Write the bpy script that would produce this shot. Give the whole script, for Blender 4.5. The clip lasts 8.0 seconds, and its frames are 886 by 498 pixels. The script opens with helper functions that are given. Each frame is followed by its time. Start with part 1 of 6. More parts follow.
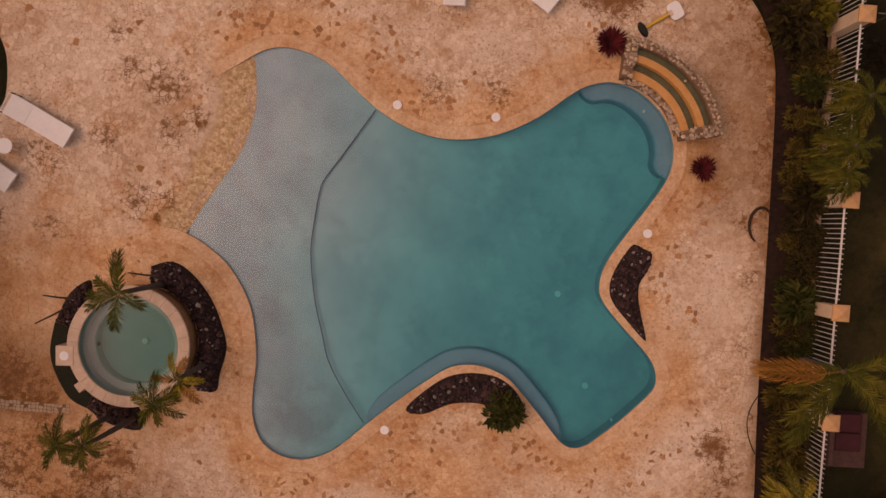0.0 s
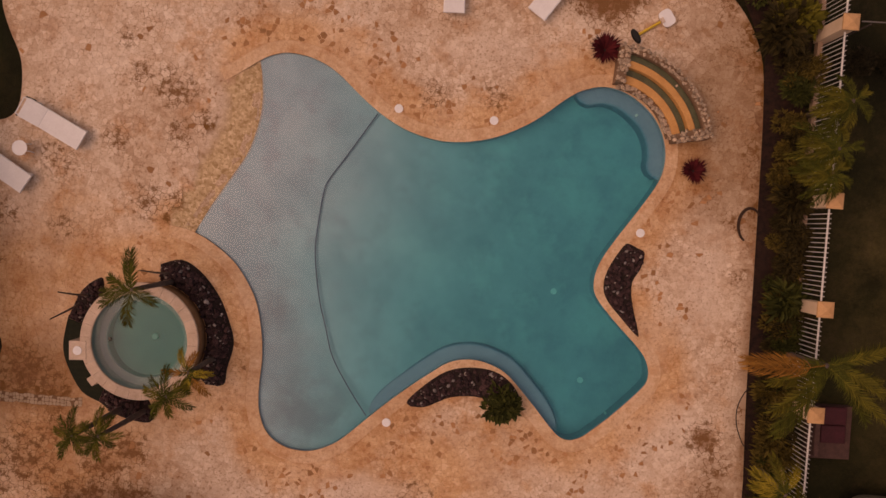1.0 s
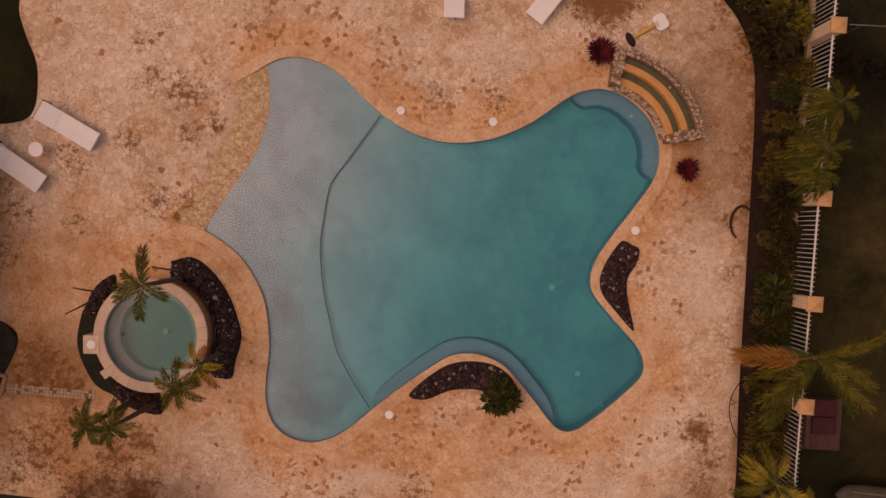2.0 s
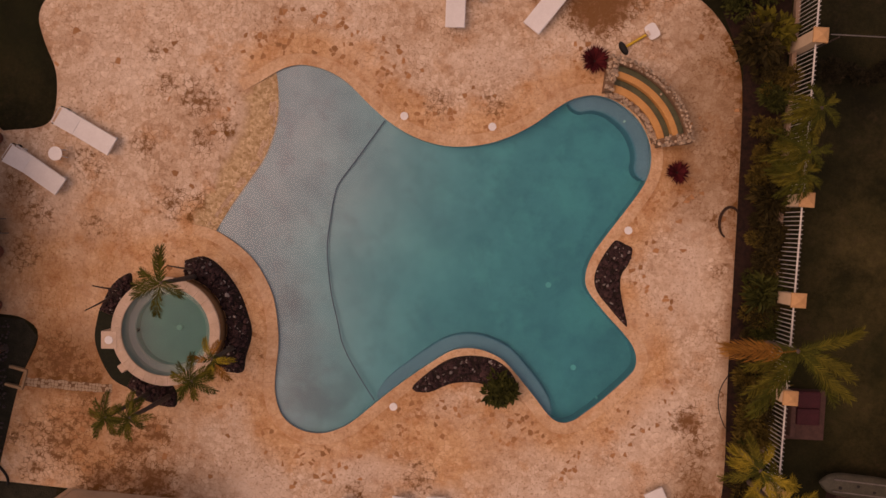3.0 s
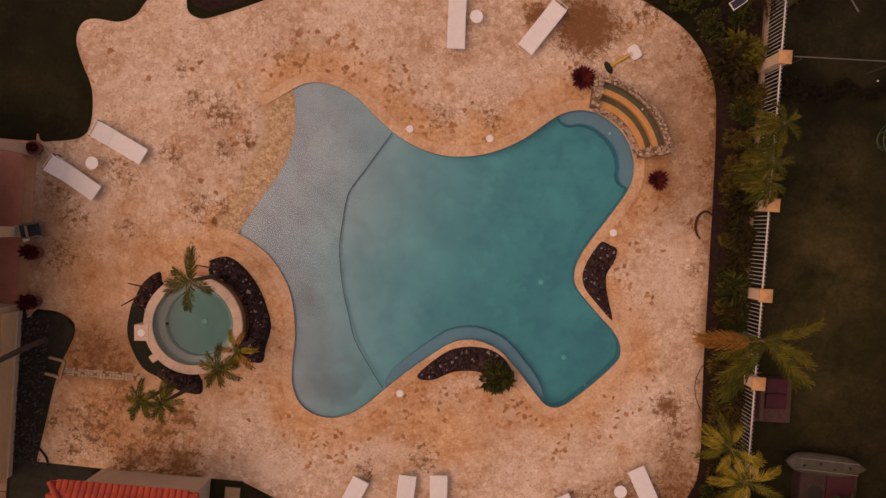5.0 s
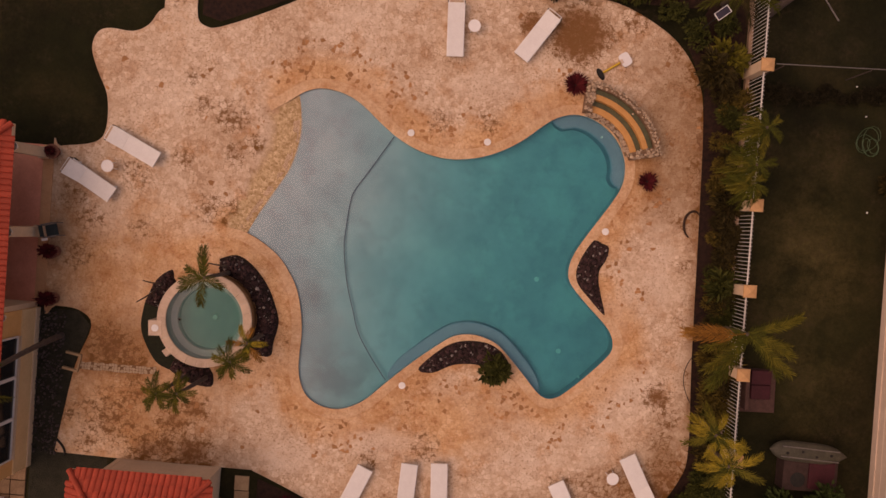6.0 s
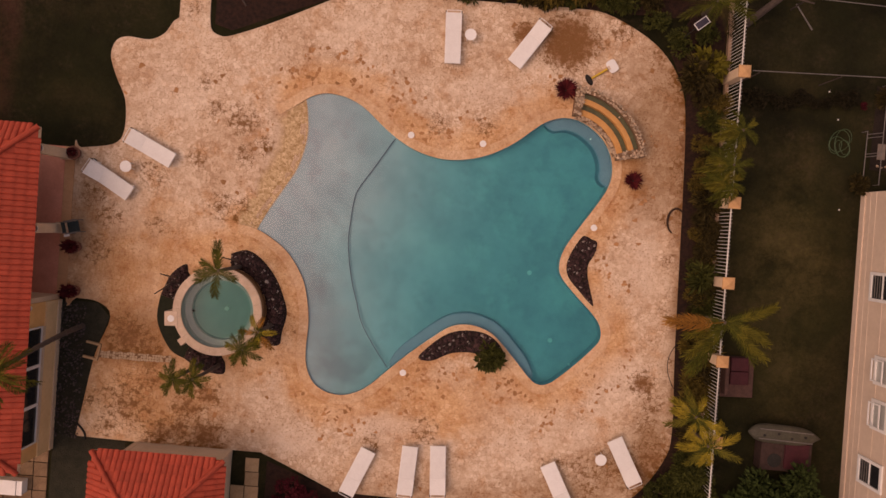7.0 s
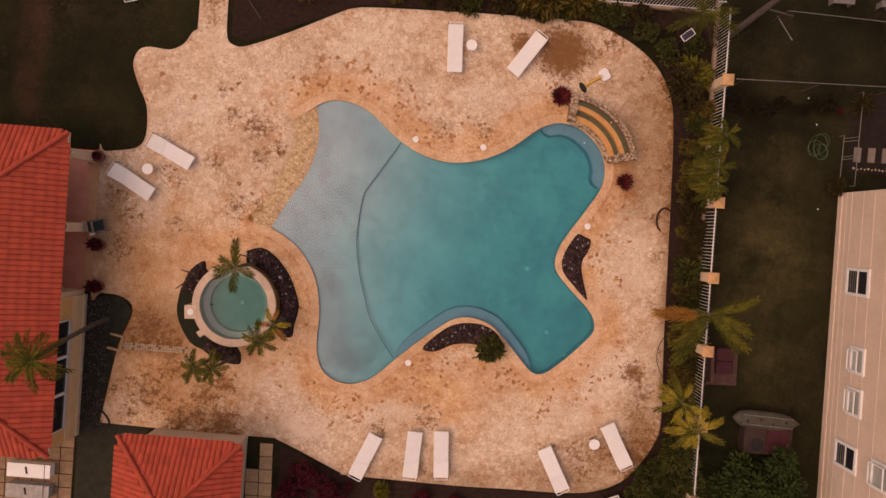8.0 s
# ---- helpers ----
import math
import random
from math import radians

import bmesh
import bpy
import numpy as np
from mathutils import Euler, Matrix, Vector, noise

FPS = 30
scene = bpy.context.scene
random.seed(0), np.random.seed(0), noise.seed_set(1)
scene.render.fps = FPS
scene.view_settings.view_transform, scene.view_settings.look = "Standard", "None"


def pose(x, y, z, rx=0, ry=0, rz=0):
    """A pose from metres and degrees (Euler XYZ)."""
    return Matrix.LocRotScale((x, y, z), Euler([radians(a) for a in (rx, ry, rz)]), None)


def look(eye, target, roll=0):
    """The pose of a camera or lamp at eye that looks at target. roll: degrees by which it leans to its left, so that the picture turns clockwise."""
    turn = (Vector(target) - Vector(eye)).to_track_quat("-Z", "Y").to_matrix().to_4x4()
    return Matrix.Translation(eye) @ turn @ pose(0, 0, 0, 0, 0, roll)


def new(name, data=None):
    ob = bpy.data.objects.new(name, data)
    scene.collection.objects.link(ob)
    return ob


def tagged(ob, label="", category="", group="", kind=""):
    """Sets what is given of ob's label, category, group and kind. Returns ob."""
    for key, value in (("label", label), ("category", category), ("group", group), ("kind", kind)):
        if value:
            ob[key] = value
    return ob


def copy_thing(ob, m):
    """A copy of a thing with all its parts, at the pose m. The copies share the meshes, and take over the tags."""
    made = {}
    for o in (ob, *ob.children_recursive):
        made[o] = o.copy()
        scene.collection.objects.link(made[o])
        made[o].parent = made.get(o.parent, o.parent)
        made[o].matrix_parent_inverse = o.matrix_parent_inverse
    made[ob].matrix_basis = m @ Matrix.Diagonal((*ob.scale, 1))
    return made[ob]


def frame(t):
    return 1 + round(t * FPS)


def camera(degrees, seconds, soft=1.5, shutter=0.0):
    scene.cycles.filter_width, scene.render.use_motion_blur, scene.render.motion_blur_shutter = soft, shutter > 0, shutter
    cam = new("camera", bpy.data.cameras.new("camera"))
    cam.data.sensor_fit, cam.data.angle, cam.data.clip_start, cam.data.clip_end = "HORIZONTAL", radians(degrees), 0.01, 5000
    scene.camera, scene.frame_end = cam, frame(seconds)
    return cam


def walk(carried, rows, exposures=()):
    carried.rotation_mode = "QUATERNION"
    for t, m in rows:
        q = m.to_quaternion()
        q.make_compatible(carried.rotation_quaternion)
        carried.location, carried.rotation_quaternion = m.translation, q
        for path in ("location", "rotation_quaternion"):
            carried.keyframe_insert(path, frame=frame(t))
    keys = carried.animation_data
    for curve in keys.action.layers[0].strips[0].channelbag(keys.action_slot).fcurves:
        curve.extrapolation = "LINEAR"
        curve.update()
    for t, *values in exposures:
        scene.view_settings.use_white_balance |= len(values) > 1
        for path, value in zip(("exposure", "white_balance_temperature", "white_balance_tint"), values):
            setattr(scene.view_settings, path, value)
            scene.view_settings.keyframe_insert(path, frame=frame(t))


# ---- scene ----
cam = camera(66.0, 8.0)
PATH = [
    (0, 0.136, 1.141, 19.706, -1.905, 0.323, 4.939),
    (0.5, 0.112, 1.175, 20.047, -1.988, 0.213, 4.936),
    (1, 0.122, 1.147, 20.413, -1.960, 0.261, 4.994),
    (1.5, 0.274, 1.023, 20.705, -1.764, 0.658, 4.938),
    (3, 0.189, 1.031, 22.051, -1.775, 0.589, 4.826),
    (3.5, 0.179, 1.091, 22.604, -1.860, 0.519, 4.825),
    (4, 0.100, 1.189, 23.186, -1.948, 0.449, 4.768),
    (4.5, 0.032, 1.146, 23.736, -1.817, 0.331, 4.789),
    (6, -0.089, 1.068, 25.391, -1.745, 0.048, 4.701),
    (6.5, -0.078, 1.029, 26.147, -1.777, -0.020, 4.652),
    (7, -0.097, 0.914, 27.017, -1.717, -0.139, 4.649),
    (7.5, -0.140, 0.933, 27.891, -1.881, -0.141, 4.594),
    (8, -0.270, 0.865, 28.739, -1.762, -0.249, 4.587),
]
EXPOSURES = [(0.0, -0.57, 10200, 43), (3.0, -0.57, 10200, 45), (4.5, -0.55, 10200, 45), (6.0, -0.39, 10050, 42), (6.5, -0.33, 9950, 41), (7.2, -0.19, 9800, 39), (8.0, -0.08, 9600, 37)]
walk(cam, [(t, pose(x, y, z, rx, ry, rz)) for t, x, y, z, rx, ry, rz in PATH], EXPOSURES)

# ---- world and light: a dull evening under cloud ----
world = bpy.data.worlds.new("world")
scene.world = world
world.use_nodes = True
wn = world.node_tree
sky = wn.nodes.new("ShaderNodeTexSky")
sky.sky_type, sky.sun_disc = "NISHITA", False
sky.sun_elevation, sky.sun_rotation = radians(60), radians(262)
sky.air_density, sky.dust_density = 1.2, 4.0
wn.links.new(sky.outputs[0], wn.nodes["Background"].inputs[0])
wn.nodes["Background"].inputs[1].default_value = 0.126
sun = new("sun", bpy.data.lights.new("sun", "SUN"))
sun.data.energy, sun.data.angle, sun.data.color = 0.74, radians(95), (1.0, 0.92, 0.82)
sun.matrix_world = look((-5, -0.5, 13), (0, 0, 0))

# ---- materials ----


def material(name, rough=0.8, metal=0.0, spec=0.3):
    m = bpy.data.materials.new(name)
    m.use_nodes = True
    b = m.node_tree.nodes["Principled BSDF"]
    b.inputs["Roughness"].default_value = rough
    b.inputs["Metallic"].default_value = metal
    b.inputs["Specular IOR Level"].default_value = spec
    return m, m.node_tree, b


def node(nt, kind, **values):
    n = nt.nodes.new(kind)
    for key, value in values.items():
        n.inputs[key].default_value = value
    return n


def coords(nt):
    return nt.nodes.new("ShaderNodeTexCoord").outputs["Object"]


def world_coords(nt):
    return nt.nodes.new("ShaderNodeNewGeometry").outputs["Position"]


def noise_tex(nt, vec, scale, detail=5.0, rough=0.6):
    n = node(nt, "ShaderNodeTexNoise", Scale=scale, Detail=detail, Roughness=rough)
    nt.links.new(vec, n.inputs["Vector"])
    return n.outputs["Fac"]


def ramp(nt, fac, stops):
    n = nt.nodes.new("ShaderNodeValToRGB")
    el = n.color_ramp.elements
    while len(el) < len(stops):
        el.new(0.5)
    for e, (p, c) in zip(el, stops):
        e.position, e.color = p, (c if len(c) == 4 else (*c, 1)) if isinstance(c, tuple) else (c, c, c, 1)
    nt.links.new(fac, n.inputs[0])
    return n.outputs[0]


def mix(nt, fac, a, b, mode="MIX"):
    n = nt.nodes.new("ShaderNodeMix")
    n.data_type, n.blend_type = "RGBA", mode
    for sock, v in ((n.inputs[0], fac), (n.inputs[6], a), (n.inputs[7], b)):
        if isinstance(v, (int, float)):
            sock.default_value = v
        elif isinstance(v, tuple):
            sock.default_value = (*v, 1)
        else:
            nt.links.new(v, sock)
    return n.outputs[2]


def calc(nt, op, a, b=0.0):
    n = nt.nodes.new("ShaderNodeMath")
    n.operation, n.use_clamp = op, op in ("MULTIPLY", "ADD")
    for sock, v in ((n.inputs[0], a), (n.inputs[1], b)):
        if isinstance(v, (int, float)):
            sock.default_value = v
        else:
            nt.links.new(v, sock)
    return n.outputs[0]


def bump(nt, bsdf, height, strength, distance):
    n = node(nt, "ShaderNodeBump", Strength=strength, Distance=distance)
    nt.links.new(height, n.inputs["Height"])
    nt.links.new(n.outputs[0], bsdf.inputs["Normal"])


def grainy(name, dark, light, scale=6.0, rough=0.8, metal=0.0, spec=0.3, relief=0.2, depth=0.01, vary=0.0, island=False):
    """Two scales of mottling between two colours, fine relief, and a shift of value from piece to piece."""
    m, nt, b = material(name, rough, metal, spec)
    vec = coords(nt)
    big, fine = noise_tex(nt, vec, scale), noise_tex(nt, vec, scale * 7, 3)
    both = calc(nt, "ADD", calc(nt, "MULTIPLY", big, 0.6), calc(nt, "MULTIPLY", fine, 0.4))
    col = ramp(nt, both, [(0.32, dark), (0.68, light)])
    if vary:
        if island:
            rnd = nt.nodes.new("ShaderNodeNewGeometry").outputs["Random Per Island"]
        else:
            rnd = nt.nodes.new("ShaderNodeObjectInfo").outputs["Random"]
        shift = ramp(nt, rnd, [(0.0, 1.0 - vary), (1.0, 1.0)])
        col = mix(nt, 1.0, col, shift, "MULTIPLY")
    nt.links.new(col, b.inputs["Base Color"])
    bump(nt, b, fine, relief, depth)
    return m


def leafy(name, dark, mid, tip):
    m, nt, b = material(name, 0.75, 0.0, 0.08)
    geo = nt.nodes.new("ShaderNodeNewGeometry")
    rnd = ramp(nt, geo.outputs["Random Per Island"], [(0.0, dark), (0.6, mid), (1.0, tip)])
    n = noise_tex(nt, coords(nt), 2.5)
    col = mix(nt, 0.5, rnd, ramp(nt, n, [(0.3, dark), (0.7, tip)]))
    nt.links.new(col, b.inputs["Base Color"])
    return m


def attr(nt, name):
    n = nt.nodes.new("ShaderNodeAttribute")
    n.attribute_name = name
    return n.outputs["Fac"]


def piece_random(nt):
    """A number from 0 to 1 for each loose piece, whether it is a mesh of its own or one of many in a mesh."""
    island, whole = nt.nodes.new("ShaderNodeNewGeometry").outputs["Random Per Island"], nt.nodes.new("ShaderNodeObjectInfo").outputs["Random"]
    return calc(nt, "FRACT", calc(nt, "SUBTRACT", island, whole))


def deck_material(name, role):
    """Coral stone: the bedding between the stones, the stones themselves, or the sealed coping."""
    m, nt, b = material(name, 0.75, 0.0, 0.25)
    vec = world_coords(nt)
    rnd = piece_random(nt)
    fine, grain = noise_tex(nt, vec, 9.0, 7, 0.7), noise_tex(nt, vec, 28.0, 4, 0.65)
    mottle = calc(nt, "ADD", calc(nt, "MULTIPLY", noise_tex(nt, vec, 3.2, 9, 0.74), 0.55), calc(nt, "MULTIPLY", fine, 0.45))
    share = {"bed": 0.0, "stone": 0.16, "coping": 0.06}[role]
    tone = calc(nt, "ADD", calc(nt, "MULTIPLY", rnd, share), calc(nt, "MULTIPLY", mottle, 1.0 - share))
    grey = ramp(nt, tone, [(0.30, (0.42, 0.250, 0.150)), (0.42, (0.58, 0.398, 0.272)), (0.53, (0.70, 0.528, 0.390)), (0.66, (0.83, 0.682, 0.540))])
    calm = calc(nt, "ADD", calc(nt, "MULTIPLY", rnd, share * 0.6), calc(nt, "MULTIPLY", calc(nt, "ADD", calc(nt, "MULTIPLY", noise_tex(nt, vec, 1.9, 9, 0.70), 0.5), calc(nt, "MULTIPLY", fine, 0.5)), 1.0 - share * 0.6))
    gold = ramp(nt, calm, [(0.34, (0.46, 0.225, 0.103)), (0.45, (0.62, 0.352, 0.180)), (0.54, (0.70, 0.432, 0.240)), (0.66, (0.81, 0.565, 0.365))])
    sealed, stain, dark_fac = attr(nt, "sealed"), attr(nt, "stain"), attr(nt, "dark_area")
    rag = calc(nt, "ADD", sealed, calc(nt, "MULTIPLY", calc(nt, "SUBTRACT", noise_tex(nt, vec, 0.55, 8, 0.65), 0.5), 1.9))
    cover = 0.72 if role == "coping" else ramp(nt, rag, [(0.15, 0.0), (0.60, 1.0)])
    if role == "bed":
        # mortar: brown between bare stones, almost gone under the sealer, nearly black where leaves have rotted
        lean = ramp(nt, noise_tex(nt, vec, 1.3, 6, 0.65), [(0.42, 0.12), (0.64, 1.0)])
        grey = mix(nt, calc(nt, "MULTIPLY", lean, 0.8), grey, mix(nt, 1.0, grey, (0.60, 0.48, 0.39), "MULTIPLY"))
        gold = mix(nt, calc(nt, "MULTIPLY", lean, 0.7), gold, mix(nt, 1.0, gold, (0.72, 0.58, 0.48), "MULTIPLY"))
    col = mix(nt, cover, grey, gold)
    bare = 0.45 if role == "coping" else ramp(nt, rag, [(0.15, 0.9), (0.60, 0.7)])
    # bleached clouds, rust, broad dirt
    col = mix(nt, calc(nt, "MULTIPLY", bare, ramp(nt, noise_tex(nt, vec, 0.42, 7, 0.62), [(0.47, 0.0), (0.66, 0.5)])), col, (0.80, 0.655, 0.52))
    rust = ramp(nt, noise_tex(nt, vec, 1.1, 9, 0.72), [(0.50, 0.0), (0.66, 0.65)])
    col = mix(nt, rust, col, mix(nt, 1.0, col, (0.80, 0.58, 0.40), "MULTIPLY"))
    col = mix(nt, 1.0, col, ramp(nt, noise_tex(nt, vec, 0.3, 6, 0.6), [(0.3, (0.82, 0.74, 0.67)), (0.55, (1.0, 1.0, 1.0))]), "MULTIPLY")
    if role != "coping":
        faded = calc(nt, "ADD", attr(nt, "pale"), calc(nt, "MULTIPLY", calc(nt, "SUBTRACT", noise_tex(nt, vec, 1.7, 7, 0.7), 0.5), 1.2))
        col = mix(nt, calc(nt, "MULTIPLY", ramp(nt, faded, [(0.30, 0.0), (0.80, 0.38)]), ramp(nt, attr(nt, "pale"), [(0.0, 0.0), (0.15, 1.0)])), col, (0.80, 0.665, 0.545))
    # pits and dark grains, thick in some places and sparse in others
    pits = calc(nt, "MULTIPLY", ramp(nt, noise_tex(nt, vec, 11.0, 5, 0.62), [(0.545, 0.0), (0.615, 0.9)]), ramp(nt, noise_tex(nt, vec, 0.9, 4), [(0.38, 0.25), (0.60, 1.0)]))
    col = mix(nt, calc(nt, "MULTIPLY", bare, pits), col, mix(nt, 1.0, col, (0.55, 0.42, 0.32), "MULTIPLY"))
    col = mix(nt, calc(nt, "MULTIPLY", bare, 0.40), col, ramp(nt, grain, [(0.34, (0.70, 0.62, 0.56)), (0.52, (1.0, 1.0, 1.0))]), "MULTIPLY")
    if role != "coping":
        # broad areas multiplied darker and browner, with ragged edges
        rough = calc(nt, "ADD", dark_fac, calc(nt, "MULTIPLY", calc(nt, "SUBTRACT", noise_tex(nt, vec, 1.5, 8, 0.7), 0.5), 0.8))
        col = mix(nt, calc(nt, "MULTIPLY", ramp(nt, rough, [(0.10, 0.0), (0.85, 1.0)]), ramp(nt, dark_fac, [(0.0, 0.0), (0.2, 1.0)])), col, mix(nt, 1.0, col, (0.60, 0.51, 0.42), "MULTIPLY"))
        grime = noise_tex(nt, vec, 2.6, 9, 0.75)
        ragged = calc(nt, "ADD", calc(nt, "MULTIPLY", stain, 0.9), calc(nt, "MULTIPLY", calc(nt, "SUBTRACT", grime, 0.5), 1.8))
        there = ramp(nt, stain, [(0.02, 0.0), (0.25, 1.0)])
        if role == "stone":
            soft = calc(nt, "MULTIPLY", ramp(nt, ragged, [(0.22, 0.0), (0.75, 0.9)]), ramp(nt, stain, [(0.40, 0.16), (1.0, 1.0)]))
            blots = ramp(nt, calc(nt, "ADD", noise_tex(nt, vec, 4.2, 8, 0.72), calc(nt, "MULTIPLY", stain, 0.14)), [(0.565, 0.0), (0.63, 0.9)])
            col = mix(nt, calc(nt, "MULTIPLY", soft, there), col, (0.27, 0.118, 0.056))
            col = mix(nt, calc(nt, "MULTIPLY", blots, there), col, (0.20, 0.086, 0.028))
        else:
            hard = calc(nt, "MULTIPLY", ramp(nt, ragged, [(0.12, 0.0), (0.36, 1.0)]), ramp(nt, noise_tex(nt, vec, 3.3, 7, 0.72), [(0.42, 0.1), (0.51, 1.0)]))
            hard = calc(nt, "MAXIMUM", hard, ramp(nt, stain, [(0.55, 0.0), (0.85, 0.7)]))
            col = mix(nt, calc(nt, "MULTIPLY", hard, there), col, (0.19, 0.078, 0.019))
    if role == "bed":
        grit = node(nt, "ShaderNodeTexVoronoi", Scale=15.0)
        nt.links.new(vec, grit.inputs["Vector"])
        sep3 = nt.nodes.new("ShaderNodeSeparateColor")
        nt.links.new(grit.outputs["Color"], sep3.inputs[0])
        pebble = ramp(nt, sep3.outputs[0], [(0.0, (0.42, 0.265, 0.130)), (0.5, (0.57, 0.390, 0.220)), (1.0, (0.72, 0.530, 0.340))])
        pebble = mix(nt, 0.9, pebble, ramp(nt, noise_tex(nt, vec, 3.0, 7, 0.7), [(0.3, (0.66, 0.58, 0.48)), (0.6, (1.0, 1.0, 1.0))]), "MULTIPLY")
        wet = attr(nt, "beach")
        edge = calc(nt, "ADD", wet, calc(nt, "MULTIPLY", calc(nt, "SUBTRACT", noise_tex(nt, vec, 1.8, 7, 0.7), 0.5), 0.7))
        col = mix(nt, calc(nt, "MULTIPLY", ramp(nt, edge, [(0.10, 0.0), (0.40, 1.0)]), ramp(nt, wet, [(0.0, 0.0), (0.08, 1.0)])), col, pebble)
    nt.links.new(col, b.inputs["Base Color"])
    bump(nt, b, calc(nt, "ADD", calc(nt, "MULTIPLY", fine, 0.5), calc(nt, "MULTIPLY", grain, 0.5)), 0.35, 0.01)
    return m


def pool_floor_material():
    m, nt, b = material("pool_plaster", 0.7, 0.0, 0.3)
    vec = world_coords(nt)
    plaster = ramp(nt, noise_tex(nt, vec, 0.55, 8, 0.62), [(0.30, (0.243, 0.37, 0.43)), (0.48, (0.302, 0.446, 0.506)), (0.68, (0.36, 0.517, 0.572))])
    plaster = mix(nt, ramp(nt, noise_tex(nt, vec, 1.6, 6, 0.7), [(0.50, 0.0), (0.66, 0.5)]), plaster, (0.285, 0.335, 0.40))
    plaster = mix(nt, ramp(nt, noise_tex(nt, vec, 0.9, 2, 0.4), [(0.54, 0.0), (0.66, 0.22)]), plaster, (0.45, 0.56, 0.60))
    clouds = calc(nt, "MULTIPLY", spot(nt, vec, 3.4, 1.0, 5.4, 6.5, 0.5), ramp(nt, noise_tex(nt, vec, 0.85, 6, 0.62), [(0.50, 0.0), (0.66, 0.6)]))
    plaster = mix(nt, clouds, plaster, (0.33, 0.60, 0.62))
    # greyed, silted plaster in the south-west bay and by the spa
    for x, y, rx, ry in ((-4.0, -4.6, 1.9, 2.6), (-4.9, -1.9, 1.2, 1.6), (-3.0, -5.0, 2.4, 1.3)):
        silt = calc(nt, "MULTIPLY", spot(nt, vec, x, y, rx, ry, 0.2), ramp(nt, noise_tex(nt, vec, 1.3, 7, 0.68), [(0.36, 0.15), (0.60, 0.85)]))
        plaster = mix(nt, silt, plaster, (0.245, 0.285, 0.325))
    grit = node(nt, "ShaderNodeTexVoronoi", Scale=22.0)
    nt.links.new(vec, grit.inputs["Vector"])
    sep = nt.nodes.new("ShaderNodeSeparateColor")
    nt.links.new(grit.outputs["Color"], sep.inputs[0])
    pebble = ramp(nt, sep.outputs[0], [(0.0, (0.40, 0.235, 0.13)), (0.5, (0.56, 0.37, 0.24)), (1.0, (0.66, 0.48, 0.34))])
    pebble = mix(nt, 1.0, pebble, ramp(nt, noise_tex(nt, vec, 1.3), [(0.3, 0.75), (0.6, 1.0)]), "MULTIPLY")
    shore = nt.nodes.new("ShaderNodeAttribute")
    shore.attribute_name = "shore"
    edge = calc(nt, "ADD", shore.outputs["Fac"], calc(nt, "MULTIPLY", calc(nt, "SUBTRACT", noise_tex(nt, vec, 5.0), 0.5), 0.05))
    col = mix(nt, ramp(nt, edge, [(0.485, 0.0), (0.545, 1.0)]), pebble, plaster)
    nt.links.new(col, b.inputs["Base Color"])
    bump(nt, b, noise_tex(nt, vec, 6.0), 0.15, 0.01)
    return m


def water_material(name, absorb, gloss=0.03):
    """Clear water: what is seen through it is tinted by the depth below each place (attribute "depth", metres)."""
    m = bpy.data.materials.new(name)
    m.use_nodes = True
    nt = m.node_tree
    nt.nodes.remove(nt.nodes["Principled BSDF"])
    depth = nt.nodes.new("ShaderNodeAttribute")
    depth.attribute_name = "depth"
    comb = nt.nodes.new("ShaderNodeCombineColor")
    for k, a in enumerate(absorb):
        p = nt.nodes.new("ShaderNodeMath")
        p.operation = "POWER"
        p.inputs[0].default_value = math.exp(-a)
        nt.links.new(depth.outputs["Fac"], p.inputs[1])
        nt.links.new(p.outputs[0], comb.inputs[k])
    clear = nt.nodes.new("ShaderNodeBsdfTransparent")
    nt.links.new(comb.outputs[0], clear.inputs[0])
    shine = node(nt, "ShaderNodeBsdfGlossy", Roughness=gloss)
    fres = node(nt, "ShaderNodeFresnel", IOR=1.33)
    bp = node(nt, "ShaderNodeBump", Strength=0.06, Distance=0.02)
    nt.links.new(noise_tex(nt, world_coords(nt), 2.2, 3), bp.inputs["Height"])
    nt.links.new(bp.outputs[0], shine.inputs["Normal"])
    nt.links.new(bp.outputs[0], fres.inputs["Normal"])
    ms = nt.nodes.new("ShaderNodeMixShader")
    nt.links.new(fres.outputs[0], ms.inputs[0])
    nt.links.new(clear.outputs[0], ms.inputs[1])
    nt.links.new(shine.outputs[0], ms.inputs[2])
    nt.links.new(ms.outputs[0], nt.nodes["Material Output"].inputs[0])
    return m


def spot(nt, vec, x, y, rx, ry, full=0.45):
    """1 within an oval on the ground, falling to 0 at its edge."""
    mp = nt.nodes.new("ShaderNodeMapping")
    mp.inputs["Location"].default_value = (-x / rx, -y / ry, 0)
    mp.inputs["Scale"].default_value = (1 / rx, 1 / ry, 0)
    nt.links.new(vec, mp.inputs["Vector"])
    ln = nt.nodes.new("ShaderNodeVectorMath")
    ln.operation = "LENGTH"
    nt.links.new(mp.outputs[0], ln.inputs[0])
    return ramp(nt, ln.outputs["Value"], [(full, 1.0), (1.0, 0.0)])


